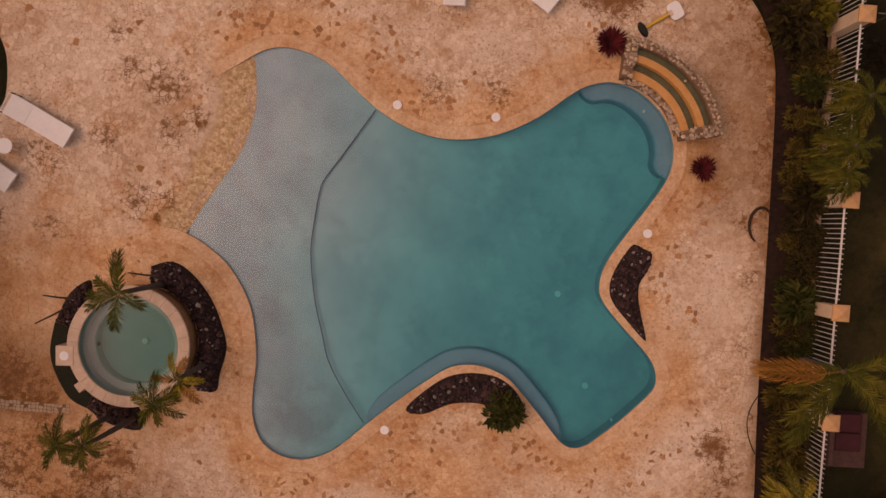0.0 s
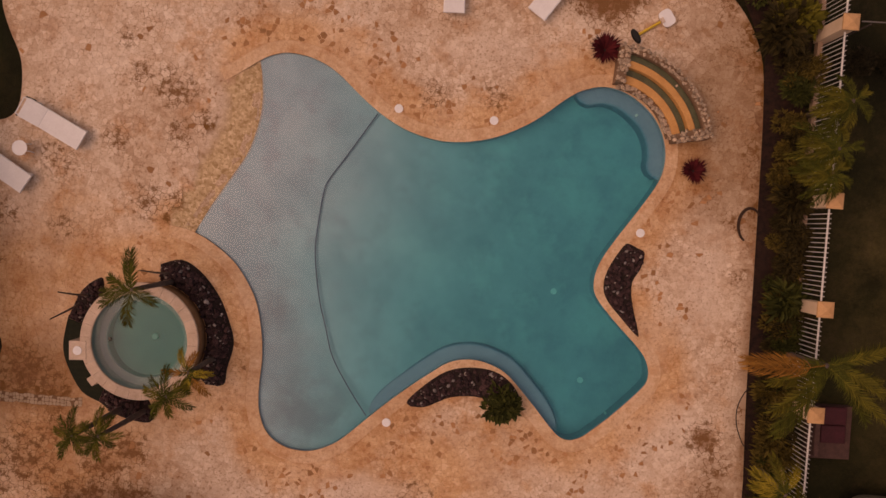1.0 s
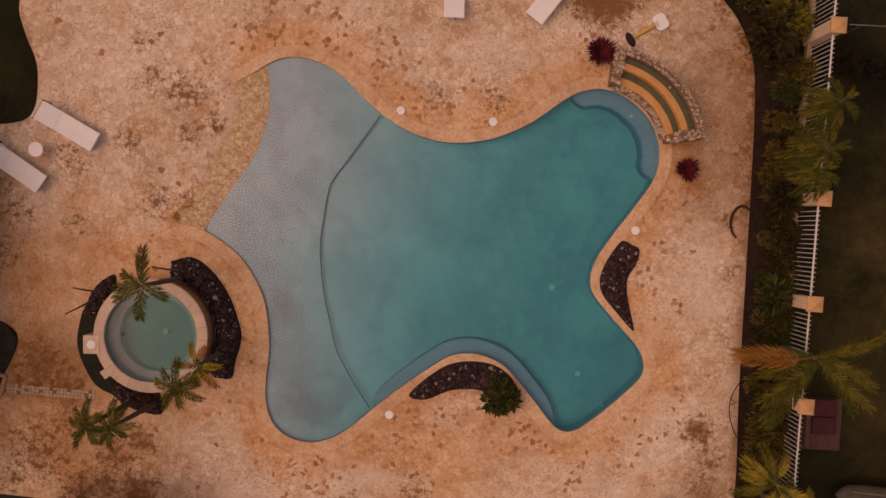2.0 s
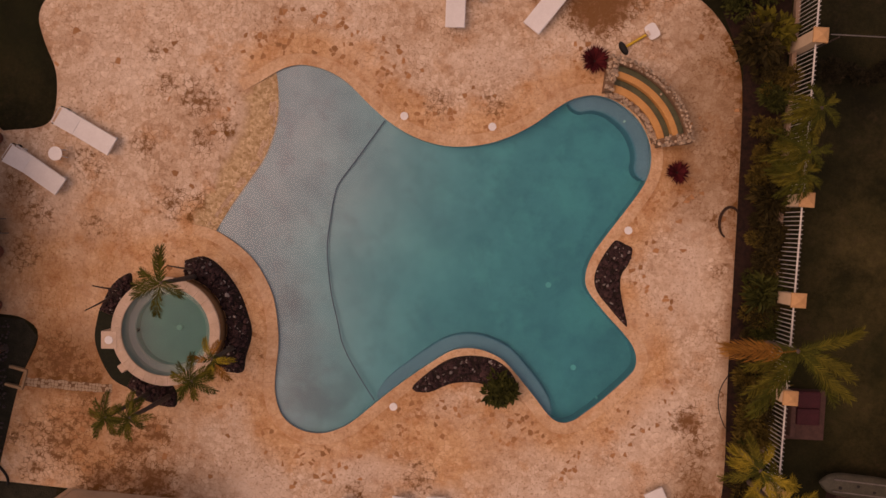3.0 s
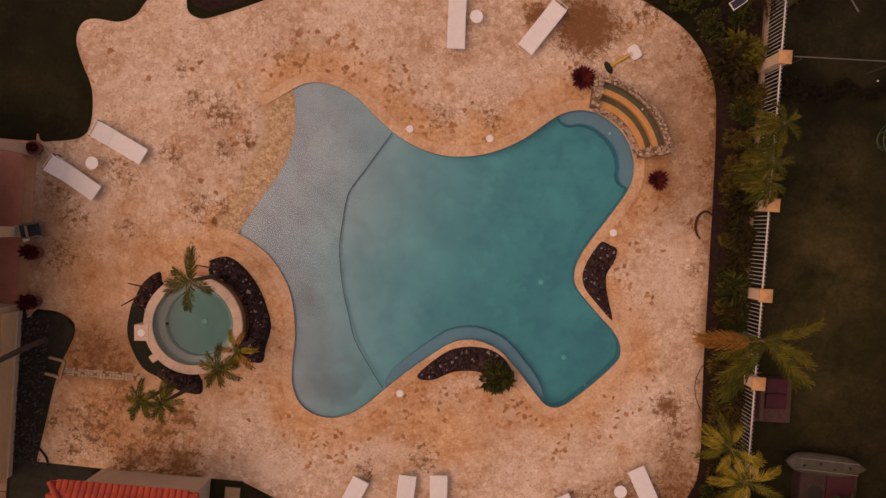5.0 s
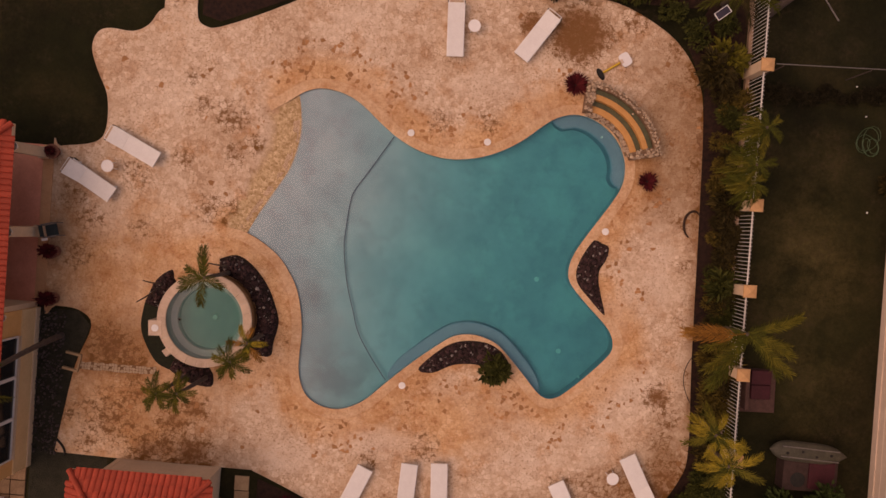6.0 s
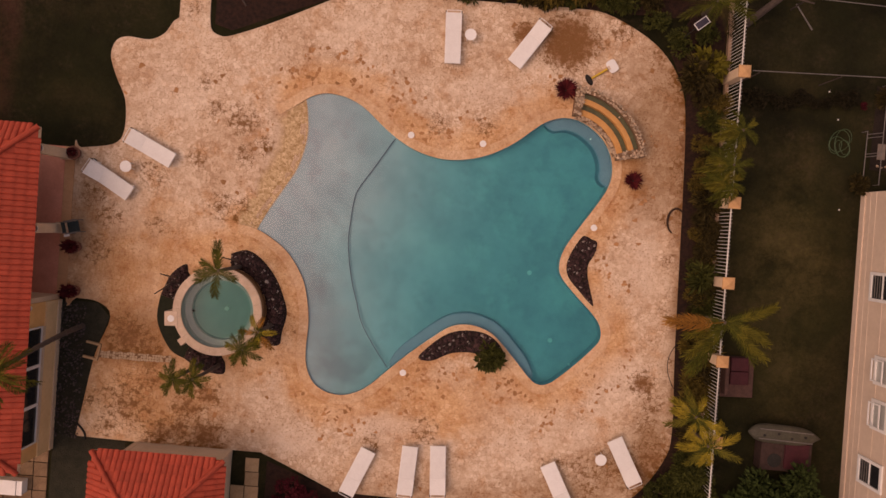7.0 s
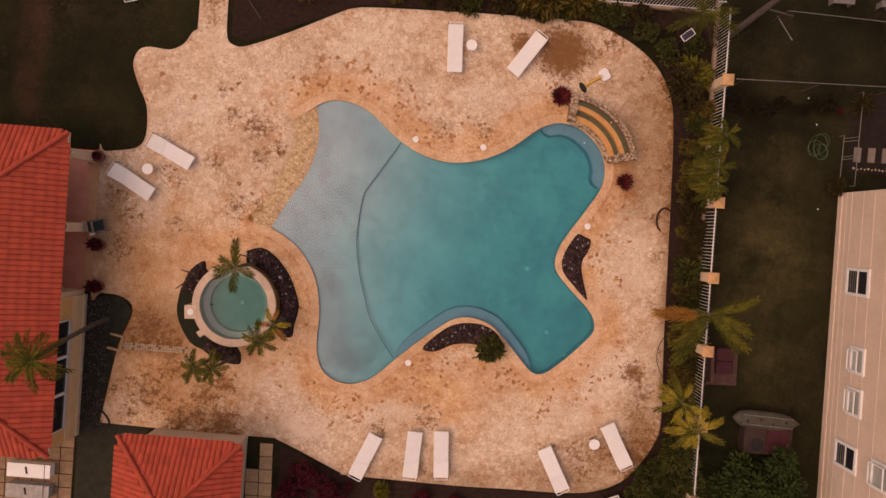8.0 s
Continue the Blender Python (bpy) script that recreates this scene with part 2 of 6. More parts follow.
def ground_material():
    m, nt, b = material("lawn", 0.95, 0.0, 0.1)
    vec = world_coords(nt)
    col = ramp(nt, noise_tex(nt, vec, 0.35, 6), [(0.32, (0.008, 0.008, 0.004)), (0.5, (0.018, 0.017, 0.007)), (0.68, (0.038, 0.031, 0.013))])
    # drier, browner grass in the open part of the neighbour's lawn, also painted lighter than the grass in the fence's
    # shade; a bare reddish streak in the garden behind the house
    ragged = noise_tex(nt, vec, 0.5, 8, 0.7)
    for x, y, rx, ry, tint, most in ((13.9, -0.2, 2.6, 6.5, (0.078, 0.063, 0.024), 1.0), (15.0, 9.2, 4.5, 1.6, (0.034, 0.030, 0.014), 0.6), (-17.9, 7.5, 0.9, 5.0, (0.060, 0.026, 0.017), 0.9), (-15.0, 8.6, 1.6, 1.0, (0.040, 0.030, 0.014), 0.8)):
        dry = calc(nt, "MULTIPLY", spot(nt, vec, x, y, rx, ry), ramp(nt, ragged, [(0.38, 0.1), (0.62, 1.0)]))
        col = mix(nt, calc(nt, "MULTIPLY", dry, most), col, tint)
    col = mix(nt, 0.7, col, ramp(nt, noise_tex(nt, vec, 9, 6, 0.75), [(0.3, 0.45), (0.7, 1.25)]), "MULTIPLY")
    col = mix(nt, ramp(nt, noise_tex(nt, vec, 0.22, 6, 0.6), [(0.48, 0.0), (0.64, 0.5)]), col, (0.020, 0.022, 0.008))
    blades = calc(nt, "MULTIPLY", ramp(nt, ragged, [(0.50, 0.0), (0.66, 0.8)]), ramp(nt, noise_tex(nt, vec, 6.0, 7, 0.75), [(0.45, 0.0), (0.62, 0.8)]))
    col = mix(nt, blades, col, (0.060, 0.040, 0.024))
    nt.links.new(col, b.inputs["Base Color"])
    bump(nt, b, noise_tex(nt, vec, 30, 4), 0.8, 0.05)
    return m


M_DECK = deck_material("coral_stone_bedding", "bed")
M_STONE = deck_material("coral_stone_paving", "stone")
M_FLOOR = pool_floor_material()
M_POOLWALL = grainy("pool_wall_plaster", (0.38, 0.43, 0.50), (0.47, 0.53, 0.59), 2.0, 0.6)
M_BENCH = grainy("bench_plaster", (0.25, 0.285, 0.375), (0.325, 0.36, 0.455), 1.5, 0.6)
M_WATER = water_material("pool_water", (1.60, 0.215, 0.175))
M_SPAWATER = water_material("spa_water", (1.75, 0.48, 0.52))
M_GROUND = ground_material()
M_MULCH = grainy("red_mulch", (0.007, 0.004, 0.003), (0.050, 0.020, 0.012), 7.0, 0.95, relief=0.9, depth=0.04)
M_COPING = deck_material("coping_coral_stone", "coping")
M_CHIP = grainy("brown_stone", (0.3894, 0.1674, 0.066), (0.59, 0.2862, 0.13), 5.0, 0.8, vary=0.40, island=True)
M_SPASTONE = grainy("pale_cut_stone", (0.52, 0.36, 0.255), (0.72, 0.54, 0.41), 4.0, 0.7, vary=0.15)
M_LAVA = grainy("lava_rock", (0.0253, 0.01372, 0.01365), (0.1265, 0.06076, 0.0588), 7.0, 0.9, relief=0.8, depth=0.03, vary=0.6, island=True)
M_GRAVELBED = grainy("dark_soil", (0.014, 0.009, 0.008), (0.035, 0.021, 0.017), 8.0, 0.95)
M_PALEROCK = grainy("white_pebble", (0.20, 0.17, 0.16), (0.42, 0.36, 0.33), 9.0, 0.8, vary=0.5, island=True)
M_RUBBLE = grainy("rubble_stone", (0.38, 0.215, 0.128), (0.90, 0.71, 0.52), 5.0, 0.85, relief=0.6, depth=0.02, vary=0.55)
M_LEDGE = grainy("orange_plaster", (0.52, 0.235, 0.075), (0.66, 0.33, 0.12), 3.0, 0.6)
M_ALGAE = grainy("green_channel", (0.055, 0.060, 0.030), (0.12, 0.12, 0.065), 4.0, 0.4)
M_WHITE = grainy("white_plastic", (0.74, 0.72, 0.70), (0.84, 0.82, 0.80), 2.0, 0.45, relief=0.05, vary=0.05)
M_SLING = grainy("white_sling_fabric", (0.72, 0.69, 0.66), (0.82, 0.80, 0.77), 3.0, 0.8, relief=0.15, depth=0.004, vary=0.10)
M_DARK = grainy("dark_metal", (0.010, 0.010, 0.010), (0.028, 0.025, 0.022), 6.0, 0.6, 0.0, 0.2)
M_YELLOW = grainy("yellow_plastic", (0.55, 0.33, 0.03), (0.68, 0.44, 0.06), 4.0, 0.5)
M_ROOF = grainy("red_clay_tile", (0.378, 0.0486, 0.02444), (0.5775, 0.09072, 0.04888), 1.6, 0.7, relief=0.3, vary=0.22)
M_ROOFISL = grainy("red_clay_tile_row", (0.378, 0.0486, 0.02444), (0.5775, 0.09072, 0.04888), 1.6, 0.7, relief=0.3, vary=0.22, island=True)
M_STUCCO = grainy("cream_stucco", (0.60, 0.43, 0.29), (0.74, 0.55, 0.39), 1.2, 0.9, relief=0.3)
M_OCHRE = grainy("ochre_stucco", (0.7392, 0.4032, 0.154), (0.8736, 0.5152, 0.231), 1.5, 0.9, relief=0.3)
M_DADO = grainy("warm_cream_render", (0.7392, 0.4928, 0.2585), (0.8736, 0.616, 0.352), 1.5, 0.9, relief=0.3)
M_PATHSTONE = grainy("pale_path_stone", (0.4032, 0.2746, 0.172), (0.5328, 0.3942, 0.2752), 5.0, 0.85, vary=0.2)
M_PINK = grainy("beige_stucco", (0.582, 0.442, 0.3465), (0.6984, 0.546, 0.4345), 0.8, 0.9, relief=0.25)
M_GROOVE = grainy("pale_render_joint", (0.70, 0.55, 0.44), (0.80, 0.65, 0.53), 3.0, 0.9)
M_FENCE = grainy("white_painted_steel", (0.62, 0.60, 0.57), (0.80, 0.77, 0.73), 4.0, 0.5)
M_CAP = grainy("tan_pillar_cap", (0.56, 0.300, 0.135), (0.72, 0.405, 0.20), 4.0, 0.8, vary=0.12)
M_PORCH = grainy("red_porch_tile", (0.58, 0.225, 0.150), (0.74, 0.32, 0.225), 2.0, 0.5)
M_CHESTGREY = grainy("weathered_grey_plastic", (0.22, 0.20, 0.18), (0.46, 0.42, 0.38), 5.0, 0.7, relief=0.5)
M_YARD = grainy("grimy_paver", (0.20, 0.118, 0.068), (0.36, 0.225, 0.135), 3.0, 0.85, vary=0.3)
M_PORCHKERB = grainy("orange_brown_kerb", (0.46, 0.235, 0.120), (0.62, 0.345, 0.19), 3.0, 0.8)
M_PAVER = grainy("tan_paver", (0.38, 0.23, 0.125), (0.54, 0.35, 0.20), 3.0, 0.85, vary=0.3)
M_GLASS = grainy("dark_window_glass", (0.012, 0.013, 0.015), (0.03, 0.032, 0.035), 1.0, 0.08, spec=0.5, relief=0.0)
M_MAROON = grainy("maroon_fabric", (0.034, 0.006, 0.009), (0.068, 0.012, 0.018), 3.0, 0.7)
M_BRICKBASE = grainy("faded_brick", (0.048, 0.024, 0.020), (0.100, 0.051, 0.043), 5.0, 0.85)
M_BRICKDARK = grainy("sooty_brick", (0.028, 0.015, 0.013), (0.060, 0.033, 0.028), 5.0, 0.85)
M_KAYAK = grainy("weathered_grey_hull", (0.034, 0.032, 0.022), (0.080, 0.073, 0.052), 3.0, 0.6)
M_TRUNK = grainy("palm_bark", (0.06, 0.042, 0.033), (0.15, 0.11, 0.09), 9.0, 0.9, relief=0.7, depth=0.02)
M_WOOD = grainy("grey_wood", (0.042, 0.03, 0.0248), (0.09, 0.066, 0.0558), 8.0, 0.9, relief=0.5)
M_PALM = leafy("palm_leaf", (0.01863, 0.02263, 0.005049), (0.04554, 0.05142, 0.00891), (0.1139, 0.1111, 0.01634))
M_PALMY = leafy("yellow_palm_leaf", (0.07452, 0.06633, 0.009216), (0.1938, 0.149, 0.01882), (0.4024, 0.2843, 0.03763))
M_PALMO = leafy("dry_palm_leaf", (0.1193, 0.05027, 0.01115), (0.2835, 0.1138, 0.02231), (0.4475, 0.1985, 0.04462))
M_SHRUB = leafy("olive_shrub_leaf", (0.01009, 0.008468, 0.004217), (0.02752, 0.02229, 0.008434), (0.0734, 0.05171, 0.01687))
M_SHRUBG = leafy("green_shrub_leaf", (0.01265, 0.01541, 0.005392), (0.03217, 0.03678, 0.009434), (0.08045, 0.08301, 0.01888))
M_SHRUBD = leafy("dark_plant_leaf", (0.006, 0.006, 0.003), (0.014, 0.012, 0.006), (0.034, 0.026, 0.014))
M_BUSH = leafy("glossy_bush_leaf", (0.00544, 0.0092, 0.00225), (0.01632, 0.0276, 0.005625), (0.0578, 0.0828, 0.02475))
M_SHRUBY = leafy("yellow_shrub_leaf", (0.02938, 0.02107, 0.007972), (0.0828, 0.0593, 0.01396), (0.1872, 0.129, 0.02791))
M_PALMG = leafy("yellow_green_palm_leaf", (0.0290, 0.0270, 0.0062), (0.0820, 0.0730, 0.0115), (0.2000, 0.1680, 0.0240))
M_RED = leafy("maroon_leaf", (0.026, 0.004, 0.006), (0.066, 0.008, 0.011), (0.13, 0.017, 0.017))
M_REDFLOWER = leafy("red_flower", (0.0288, 0.00312, 0.005242), (0.06336, 0.00585, 0.01092), (0.1036, 0.0156, 0.02184))
M_GREYSTEEL = grainy("dull_grey_steel", (0.10, 0.09, 0.085), (0.20, 0.18, 0.165), 5.0, 0.6)
M_SPAPLASTER = grainy("spa_plaster", (0.34, 0.37, 0.37), (0.46, 0.49, 0.48), 2.0, 0.6)
M_BLUE = grainy("solar_cell", (0.02, 0.018, 0.03), (0.05, 0.04, 0.06), 6.0, 0.3)
M_HOSE = grainy("green_hose", (0.035, 0.075, 0.035), (0.07, 0.13, 0.06), 6.0, 0.5)
M_SLAB = grainy("grey_concrete_slab", (0.16, 0.125, 0.105), (0.28, 0.225, 0.19), 4.0, 0.85, vary=0.2)
M_SOIL = grainy("dark_brown_soil", (0.0108, 0.0066, 0.00495), (0.0288, 0.01705, 0.01265), 4.0, 0.95, relief=0.9, depth=0.04)
M_LOOP = grainy("dark_brown_rubber", (0.0275, 0.012, 0.007), (0.055, 0.026, 0.015), 5.0, 0.8)
M_CANE = grainy("bare_stem", (0.10, 0.07, 0.05), (0.20, 0.14, 0.11), 8.0, 0.9)
M_PALEGLASS = grainy("frosted_glass", (0.32, 0.33, 0.31), (0.46, 0.46, 0.43), 1.0, 0.3, spec=0.5, relief=0.0)

# ---- building helpers ----
RNG = random.Random(7)


def mesh_of(bm, name, mat, smooth=False):
    me = bpy.data.meshes.new(name)
    bm.to_mesh(me)
    bm.free()
    if mat:
        me.materials.append(mat)
    if smooth:
        me.polygons.foreach_set("use_smooth", [True] * len(me.polygons))
    return me


def raw_mesh(name, verts, faces, mat, smooth=False):
    me = bpy.data.meshes.new(name)
    me.from_pydata(verts, [], faces)
    me.update()
    me.materials.append(mat)
    if smooth:
        me.polygons.foreach_set("use_smooth", [True] * len(me.polygons))
    return me


def thing(name, m, label, category, group="", kind=""):
    ob = new(name)
    ob.matrix_world = m
    return tagged(ob, label, category, group, kind)


def hang(name, me, parent, m=None, label=""):
    """A mesh as a part under a thing, in the thing's own space."""
    ob = new(name, me)
    ob.parent = parent
    if m is not None:
        ob.matrix_basis = m
    if label:
        tagged(ob, label)
    return ob


def part(name, bm, mat, parent, label="", smooth=False):
    return hang(name, mesh_of(bm, name, mat, smooth), parent, None, label)


def solid(name, bm, mat, label, category, kind="", smooth=False, group=""):
    return tagged(new(name, mesh_of(bm, name, mat, smooth)), label, category, group, kind)


def box(cx, cy, cz, sx, sy, sz, bev=0.0, rz=0.0, bm=None):
    """A box about a centre, its edges rounded by bev."""
    b = bmesh.new()
    bmesh.ops.create_cube(b, size=1.0, matrix=pose(cx, cy, cz, 0, 0, rz) @ Matrix.Diagonal((sx, sy, sz, 1)))
    if bev:
        bmesh.ops.bevel(b, geom=list(b.edges), offset=bev, segments=2, affect="EDGES", profile=0.6)
    if bm is None:
        return b
    tmp = bpy.data.meshes.new("tmp")
    b.to_mesh(tmp)
    b.free()
    bm.from_mesh(tmp)
    bpy.data.meshes.remove(tmp)
    return bm


def rod(a, b, r0, r1=None, sides=8, bm=None):
    """A tapered round bar from a to b."""
    bm = bm or bmesh.new()
    a, b = Vector(a), Vector(b)
    turn = (b - a).to_track_quat("Z", "Y").to_matrix().to_4x4()
    bmesh.ops.create_cone(bm, cap_ends=True, segments=sides, radius1=r0, radius2=r0 if r1 is None else r1, depth=(b - a).length, matrix=Matrix.Translation((a + b) / 2) @ turn)
    return bm


def lathe(profile, sides=32):
    """A turned shape from (radius, height) pairs."""
    bm = bmesh.new()
    rings = [[bm.verts.new((r * math.cos(2 * math.pi * k / sides), r * math.sin(2 * math.pi * k / sides), z)) for k in range(sides)] for r, z in profile]
    for lo, hi in zip(rings, rings[1:]):
        for k in range(sides):
            bm.faces.new((lo[k], lo[(k + 1) % sides], hi[(k + 1) % sides], hi[k]))
    if profile[0][0] > 0:
        bm.faces.new(rings[0][::-1])
    if profile[-1][0] > 0:
        bm.faces.new(rings[-1])
    return bm


def spline(pts, closed=True, n=6):
    """A smooth line through a few places."""
    out, k = [], len(pts)
    for i in range(k if closed else k - 1):
        p = [Vector(pts[(i + j) % k] if closed else pts[min(max(i + j, 0), k - 1)]) for j in (-1, 0, 1, 2)]
        for s in range(n):
            t = s / n
            v = 0.5 * (2 * p[1] + (p[2] - p[0]) * t + (2 * p[0] - 5 * p[1] + 4 * p[2] - p[3]) * t * t + (3 * p[1] - p[0] - 3 * p[2] + p[3]) * t**3)
            out.append((v.x, v.y))
    if not closed:
        out.append(tuple(pts[-1]))
    return out


def inside(poly, x, y):
    """Which of the places (arrays x, y) lie in a closed line."""
    x, y = np.asarray(x, float), np.asarray(y, float)
    hit = np.zeros(x.shape, bool)
    for (x0, y0), (x1, y1) in zip(poly, poly[1:] + poly[:1]):
        if y0 != y1:
            hit ^= ((y0 > y) != (y1 > y)) & (x < (x1 - x0) * (y - y0) / (y1 - y0) + x0)
    return hit


def off_line(line, x, y):
    """Distance of places from an open line, and how far along it the nearest point is."""
    x, y = np.asarray(x, float), np.asarray(y, float)
    best, along, run = np.full(x.shape, 1e9), np.zeros(x.shape), 0.0
    for (x0, y0), (x1, y1) in zip(line, line[1:]):
        dx, dy = x1 - x0, y1 - y0
        ln = math.hypot(dx, dy) or 1e-9
        t = np.clip(((x - x0) * dx + (y - y0) * dy) / ln**2, 0, 1)
        d = np.hypot(x - x0 - t * dx, y - y0 - t * dy)
        along = np.where(d < best, run + t * ln, along)
        best = np.minimum(best, d)
        run += ln
    return best, along


def filled(outer, holes, z, step=0.0):
    """A flat sheet within a line and round its holes, with a mesh of about step inside. Returns places and triangles."""
    from mathutils.geometry import delaunay_2d_cdt

    pts, edges = [], []
    for loop in [outer] + holes:
        s = len(pts)
        pts += [Vector(p) for p in loop]
        edges += [(s + i, s + (i + 1) % len(loop)) for i in range(len(loop))]
    if step:
        a = np.array(outer)
        gx, gy = np.meshgrid(np.arange(a[:, 0].min(), a[:, 0].max(), step), np.arange(a[:, 1].min(), a[:, 1].max(), step))
        gx, gy = gx.ravel(), gy.ravel()
        ok = inside(outer, gx, gy)
        for loop in holes:
            ok &= ~inside(loop, gx, gy)
        for loop in [outer] + holes:
            ok &= off_line(loop + loop[:1], gx, gy)[0] > step * 0.4
        pts += [Vector((float(u), float(v))) for u, v in zip(gx[ok], gy[ok])]
    co, _, tris, *_ = delaunay_2d_cdt(pts, edges, [], 0, 1e-5)
    cx = np.array([sum(co[i].x for i in f) / 3 for f in tris])
    cy = np.array([sum(co[i].y for i in f) / 3 for f in tris])
    ok = inside(outer, cx, cy)
    for loop in holes:
        ok &= ~inside(loop, cx, cy)
    faces = [tuple(f) for f, k in zip(tris, ok) if k]
    return [(p.x, p.y, z) for p in co], faces


def skirt(verts, faces, loop, z0, z1):
    """Adds an upright band along a closed line."""
    s, n = len(verts), len(loop)
    verts += [(x, y, z1) for x, y in loop] + [(x, y, z0) for x, y in loop]
    faces += [(s + i, s + n + i, s + n + (i + 1) % n, s + (i + 1) % n) for i in range(n)]


def attribute(me, name, values):
    at = me.attributes.new(name, "FLOAT", "POINT")
    at.data.foreach_set("value", np.asarray(values, np.float32))


def offset_line(line, d, closed=False):
    """The line moved to its left by d."""
    out, n = [], len(line)
    for i, p in enumerate(line):
        a = line[i - 1] if i or closed else p
        b = line[(i + 1) % n] if i < n - 1 or closed else p
        dx, dy = b[0] - a[0], b[1] - a[1]
        ln = math.hypot(dx, dy) or 1e-9
        out.append((p[0] - dy / ln * d, p[1] + dx / ln * d))
    return out


def resample(line, step):
    """Places at even steps along an open line."""
    seg = [math.dist(a, b) for a, b in zip(line, line[1:])]
    total, out = sum(seg), []
    n = max(1, round(total / step))
    for k in range(n + 1):
        s = total * k / n
        i = 0
        while i < len(seg) - 1 and s > seg[i]:
            s -= seg[i]
            i += 1
        t = min(1.0, s / seg[i])
        out.append((line[i][0] + (line[i + 1][0] - line[i][0]) * t, line[i][1] + (line[i + 1][1] - line[i][1]) * t))
    return out


ICO = bmesh.new()
bmesh.ops.create_icosphere(ICO, subdivisions=1, radius=1.0)
ICO_V = [v.co.copy() for v in ICO.verts]
ICO_F = [tuple(v.index for v in f.verts) for f in ICO.faces]
ICO.free()
ICO2 = bmesh.new()
bmesh.ops.create_icosphere(ICO2, subdivisions=2, radius=1.0)
ICO2_V = [v.co.copy() for v in ICO2.verts]
ICO2_F = [tuple(v.index for v in f.verts) for f in ICO2.faces]
ICO2.free()


def rock_mesh(name, mat, seed, fine=False, flat=0.7):
    """One uneven stone of about 1 m, to be scaled."""
    r = random.Random(seed)
    off = Vector((r.uniform(0, 50), r.uniform(0, 50), 0))
    vs, fs = (ICO2_V, ICO2_F) if fine else (ICO_V, ICO_F)
    out = [v * (0.5 * (0.75 + 0.6 * noise.noise(v * 1.3 + off))) for v in vs]
    return raw_mesh(name, [(v.x, v.y, v.z * flat) for v in out], fs, mat)


def scatter_rocks(name, places, mat, seed):
    """Many small loose stones as one mesh; places are (x, y, z, size)."""
    r = random.Random(seed)
    verts, faces = [], []
    for x, y, z, s in places:
        o = len(verts)
        turn = Euler((r.uniform(0, 6), r.uniform(0, 6), r.uniform(0, 6))).to_matrix() @ Matrix.Diagonal((s * r.uniform(0.7, 1.2), s * r.uniform(0.7, 1.2), s * r.uniform(0.5, 0.9)))
        for v in ICO_V:
            p = turn @ (v * r.uniform(0.75, 1.1))
            verts.append((x + p.x, y + p.y, z + p.z))
        faces += [(o + a, o + b, o + c) for a, b, c in ICO_F]
    return raw_mesh(name, verts, faces, mat)


# ---- the plan ----
POOL = spline([
    (-5.82, 5.55), (-5.48, 5.74), (-4.95, 5.86), (-4.20, 5.75), (-3.50, 5.41), (-2.63, 4.69), (-1.90, 4.18), (-1.10, 3.82),
    (-0.19, 3.65), (0.75, 3.73), (1.61, 4.00), (2.51, 4.51), (3.44, 5.27), (3.98, 5.56), (4.55, 5.66), (5.23, 5.49), (5.93, 4.98),
    (6.33, 4.35), (6.46, 3.70), (6.36, 3.08), (5.98, 2.37), (5.22, 1.18), (4.83, 0.48), (4.69, -0.10), (4.80, -0.59), (5.38, -1.24),
    (6.19, -2.01), (6.50, -2.44), (6.58, -2.89), (6.38, -3.28), (5.56, -4.16), (4.80, -4.84),
], False, 5)[:-1] + spline([
    (4.80, -4.84), (4.40, -4.99), (3.96, -4.83), (3.22, -4.04), (2.40, -3.21), (1.88, -2.93), (1.30, -2.81), (0.64, -2.92), (0.01, -3.34),
    (-0.91, -4.09), (-1.68, -4.80), (-2.45, -5.54), (-3.00, -5.88), (-3.57, -6.03), (-4.24, -5.92), (-4.77, -5.53), (-5.04, -4.87),
    (-5.09, -4.13), (-5.06, -3.28), (-5.16, -2.45), (-5.38, -1.61), (-5.79, -0.90), (-6.15, -0.47), (-6.58, -0.13), (-7.01, 0.13), (-7.36, 0.29),
], False, 5)
SHORE = spline([(-7.75, -0.1), (-7.43, 0.42), (-6.96, 1.20), (-6.45, 2.06), (-6.01, 2.84), (-5.75, 3.76), (-5.70, 4.49), (-5.84, 5.34), (-6.0, 5.9)], False, 5)
# the coping runs on beside the dry beach at both ends
WING_N = [(-6.80, 4.88), (-6.49, 5.07), (-6.18, 5.29)]
WING_S = [(-7.61, 0.37), (-7.86, 0.41), (-8.11, 0.44)]
BEACH_TOP = spline([(-7.98, 0.60), (-7.72, 1.20), (-7.38, 2.31), (-7.08, 3.64), (-6.90, 4.75)], False, 4)
BASIN = POOL + WING_S + BEACH_TOP + WING_N
SPA, SPA_R = (-8.45, -2.97), 1.72
BED_EAST = spline([(5.62, 1.08), (5.86, 0.98), (6.11, 0.84), (6.02, 0.34), (5.82, -0.06), (5.87, -0.65), (6.15, -1.55), (6.08, -1.63), (5.54, -1.11), (5.08, -0.6), (4.97, -0.12), (5.13, 0.43), (5.46, 1.0)], True, 3)
BED_SOUTH = spline([(-0.6, -4.28), (-0.19, -3.77), (0.5, -3.23), (1.23, -3.04), (1.97, -3.1), (2.5, -3.42), (2.8, -3.9), (2.6, -4.25), (2.08, -4.25), (1.63, -3.93), (0.73, -3.99), (-0.06, -4.36)], True, 4)
